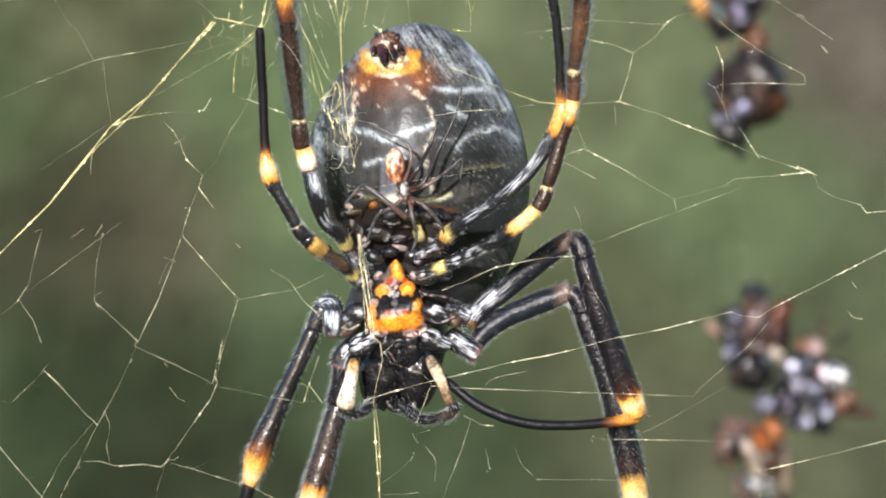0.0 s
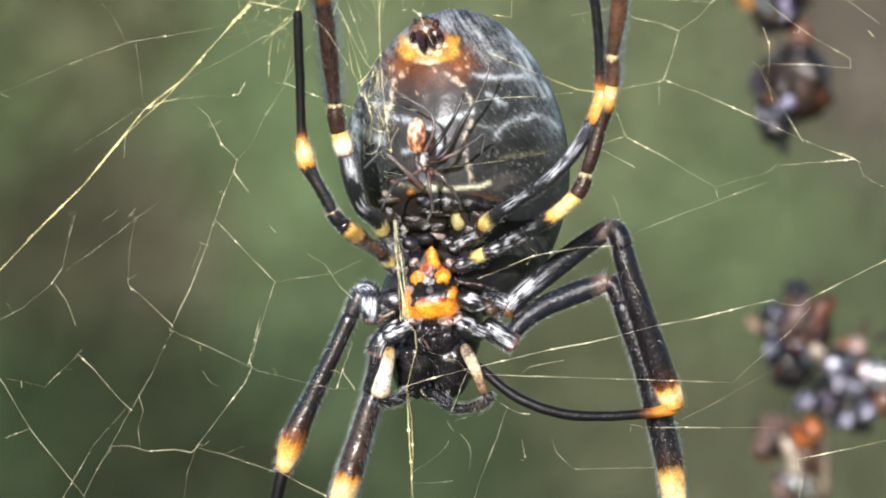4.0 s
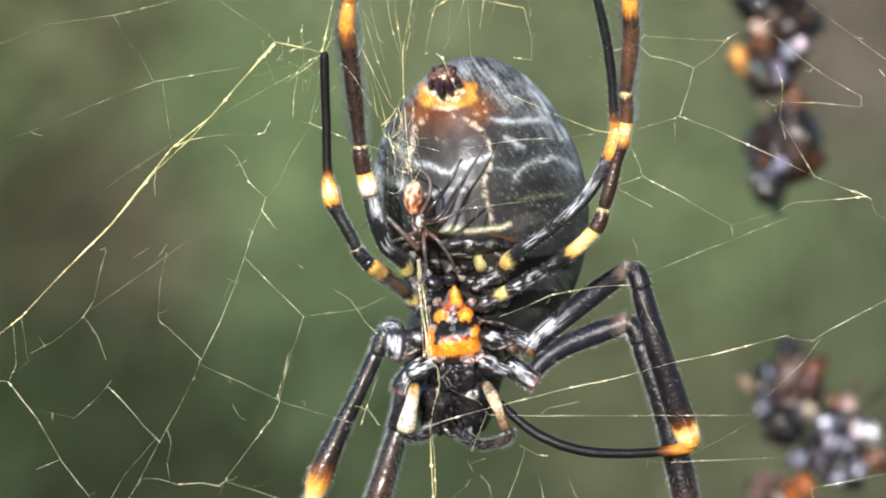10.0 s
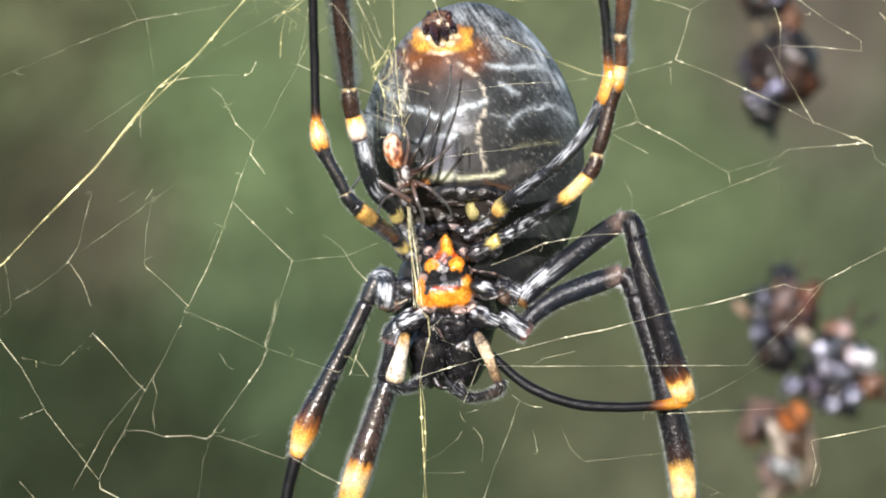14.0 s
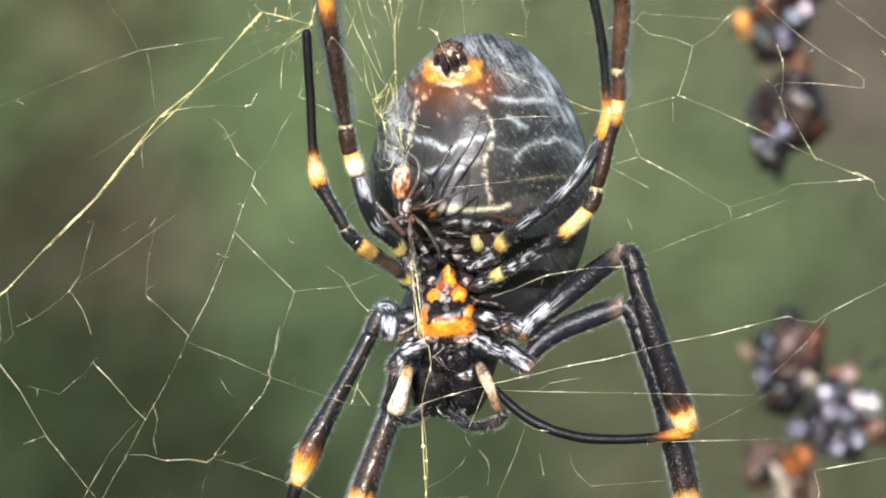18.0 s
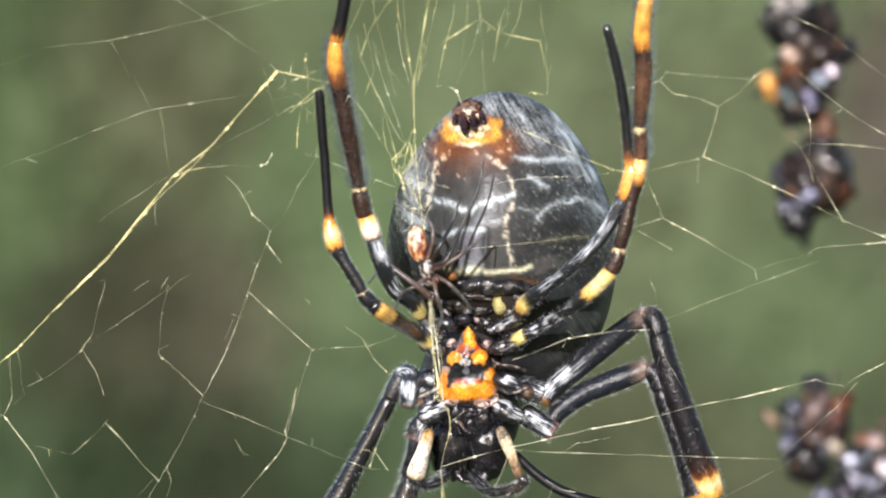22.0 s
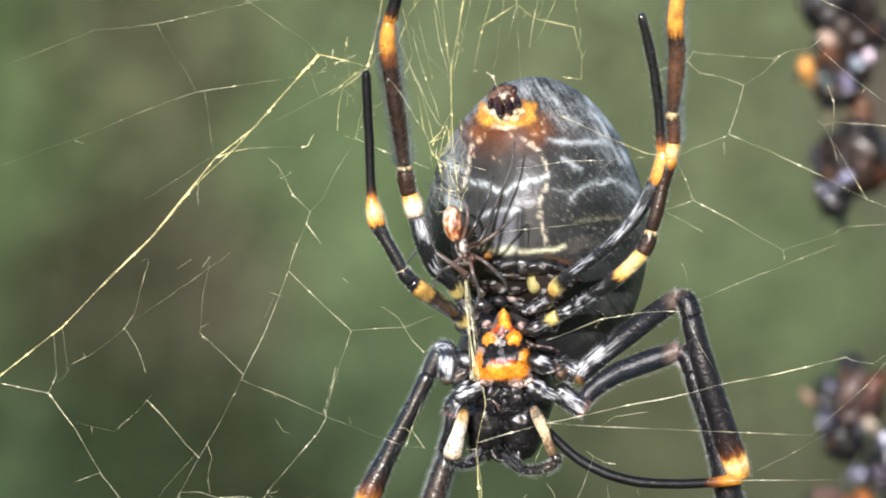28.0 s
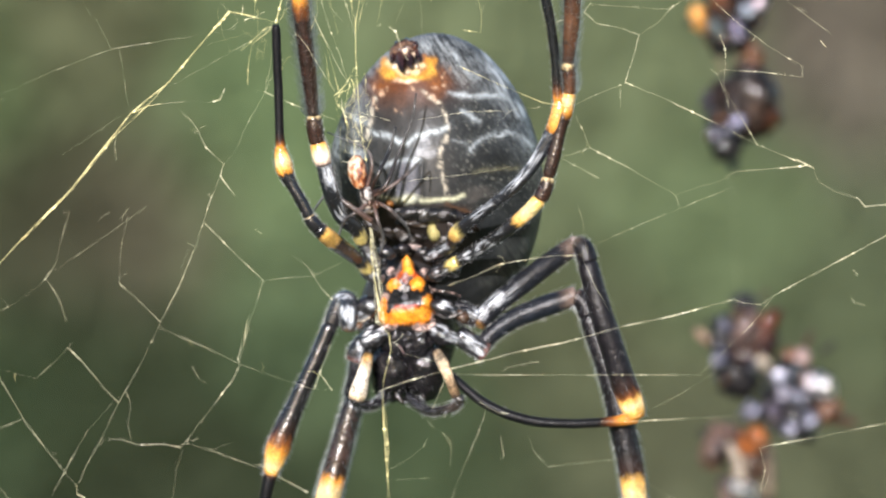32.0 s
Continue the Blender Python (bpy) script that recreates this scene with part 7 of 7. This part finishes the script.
def drift(u, v):
    """How far the web is blown aside and up (mm) at a place of the plan, at each time of DRIFT_TIMES."""
    tot, move = 0.0, 0.0
    for (a, b), rows in DRIFT.items():
        w = 1.0 / (((u - a) ** 2 + (v - b) ** 2) / 1e4 + 0.05) ** 2
        k = [r[0] for r in rows]
        tot += w
        move = move + w * np.stack([np.interp(DRIFT_TIMES, k, [r[1] for r in rows]), np.interp(DRIFT_TIMES, k, [r[2] for r in rows])], 1)
    return move / tot


def walk_thread(ob, us, vs, middle):
    """Carries one thread, unbent, along with the drift of the web about it."""
    moves = np.array([drift(u, v) for u, v in zip(us, vs)])
    shift = moves.mean(0) * MM
    if np.abs(moves).max() < 0.1:
        return
    p = np.stack([np.array(us), -np.array(vs)], 1) / 20.02
    p = p - p.mean(0)
    lean = (p[:, None, 0] * moves[:, :, 1] - p[:, None, 1] * moves[:, :, 0]).sum(0) / (p**2).sum()
    rows = []
    for t, (x, z), a in zip(DRIFT_TIMES, shift, lean):
        c, n = math.cos(a), math.sin(a)
        rows.append((t, pose(x + middle[0] - (c * middle[0] - n * middle[1]), 0, z + middle[1] - (n * middle[0] + c * middle[1]), 0, math.degrees(-a), 0)))
    walk(ob, rows)


def motions():
    sway = [(t, pose(0, 0, 0, a, b, c)) for t, a, b, c in SWAY]
    walk(SPIDER, sway)
    walk(WEB, sway)
    for ob, us, vs, middle in THREADS:
        walk_thread(ob, us, vs, middle * MM)
    for ob, rows in zip(LEG_ROOTS[:9] + [ABDOMEN_PART], STIR):
        walk(ob, [(t, pose(x * MM, 0, z * MM, 0, a, 0)) for t, x, z, a in rows])
    k = [r[0] for r in MALE_WAY]
    rows = []
    for t, m in sway:
        u, v, d, h = (np.interp(t, k, [r[i] for r in MALE_WAY]) for i in range(1, 5))
        x, y, z = P(u, v, d) * MM
        rows.append((t, m @ pose(x, y, z, 0, -h, 0)))
    walk(MALE_SPIDER, rows)
    for ob in REMAINS_THINGS:
        walk(ob, [(t, pose(x * MM, 0, z * MM)) for t, x, z in SWING])


motions()
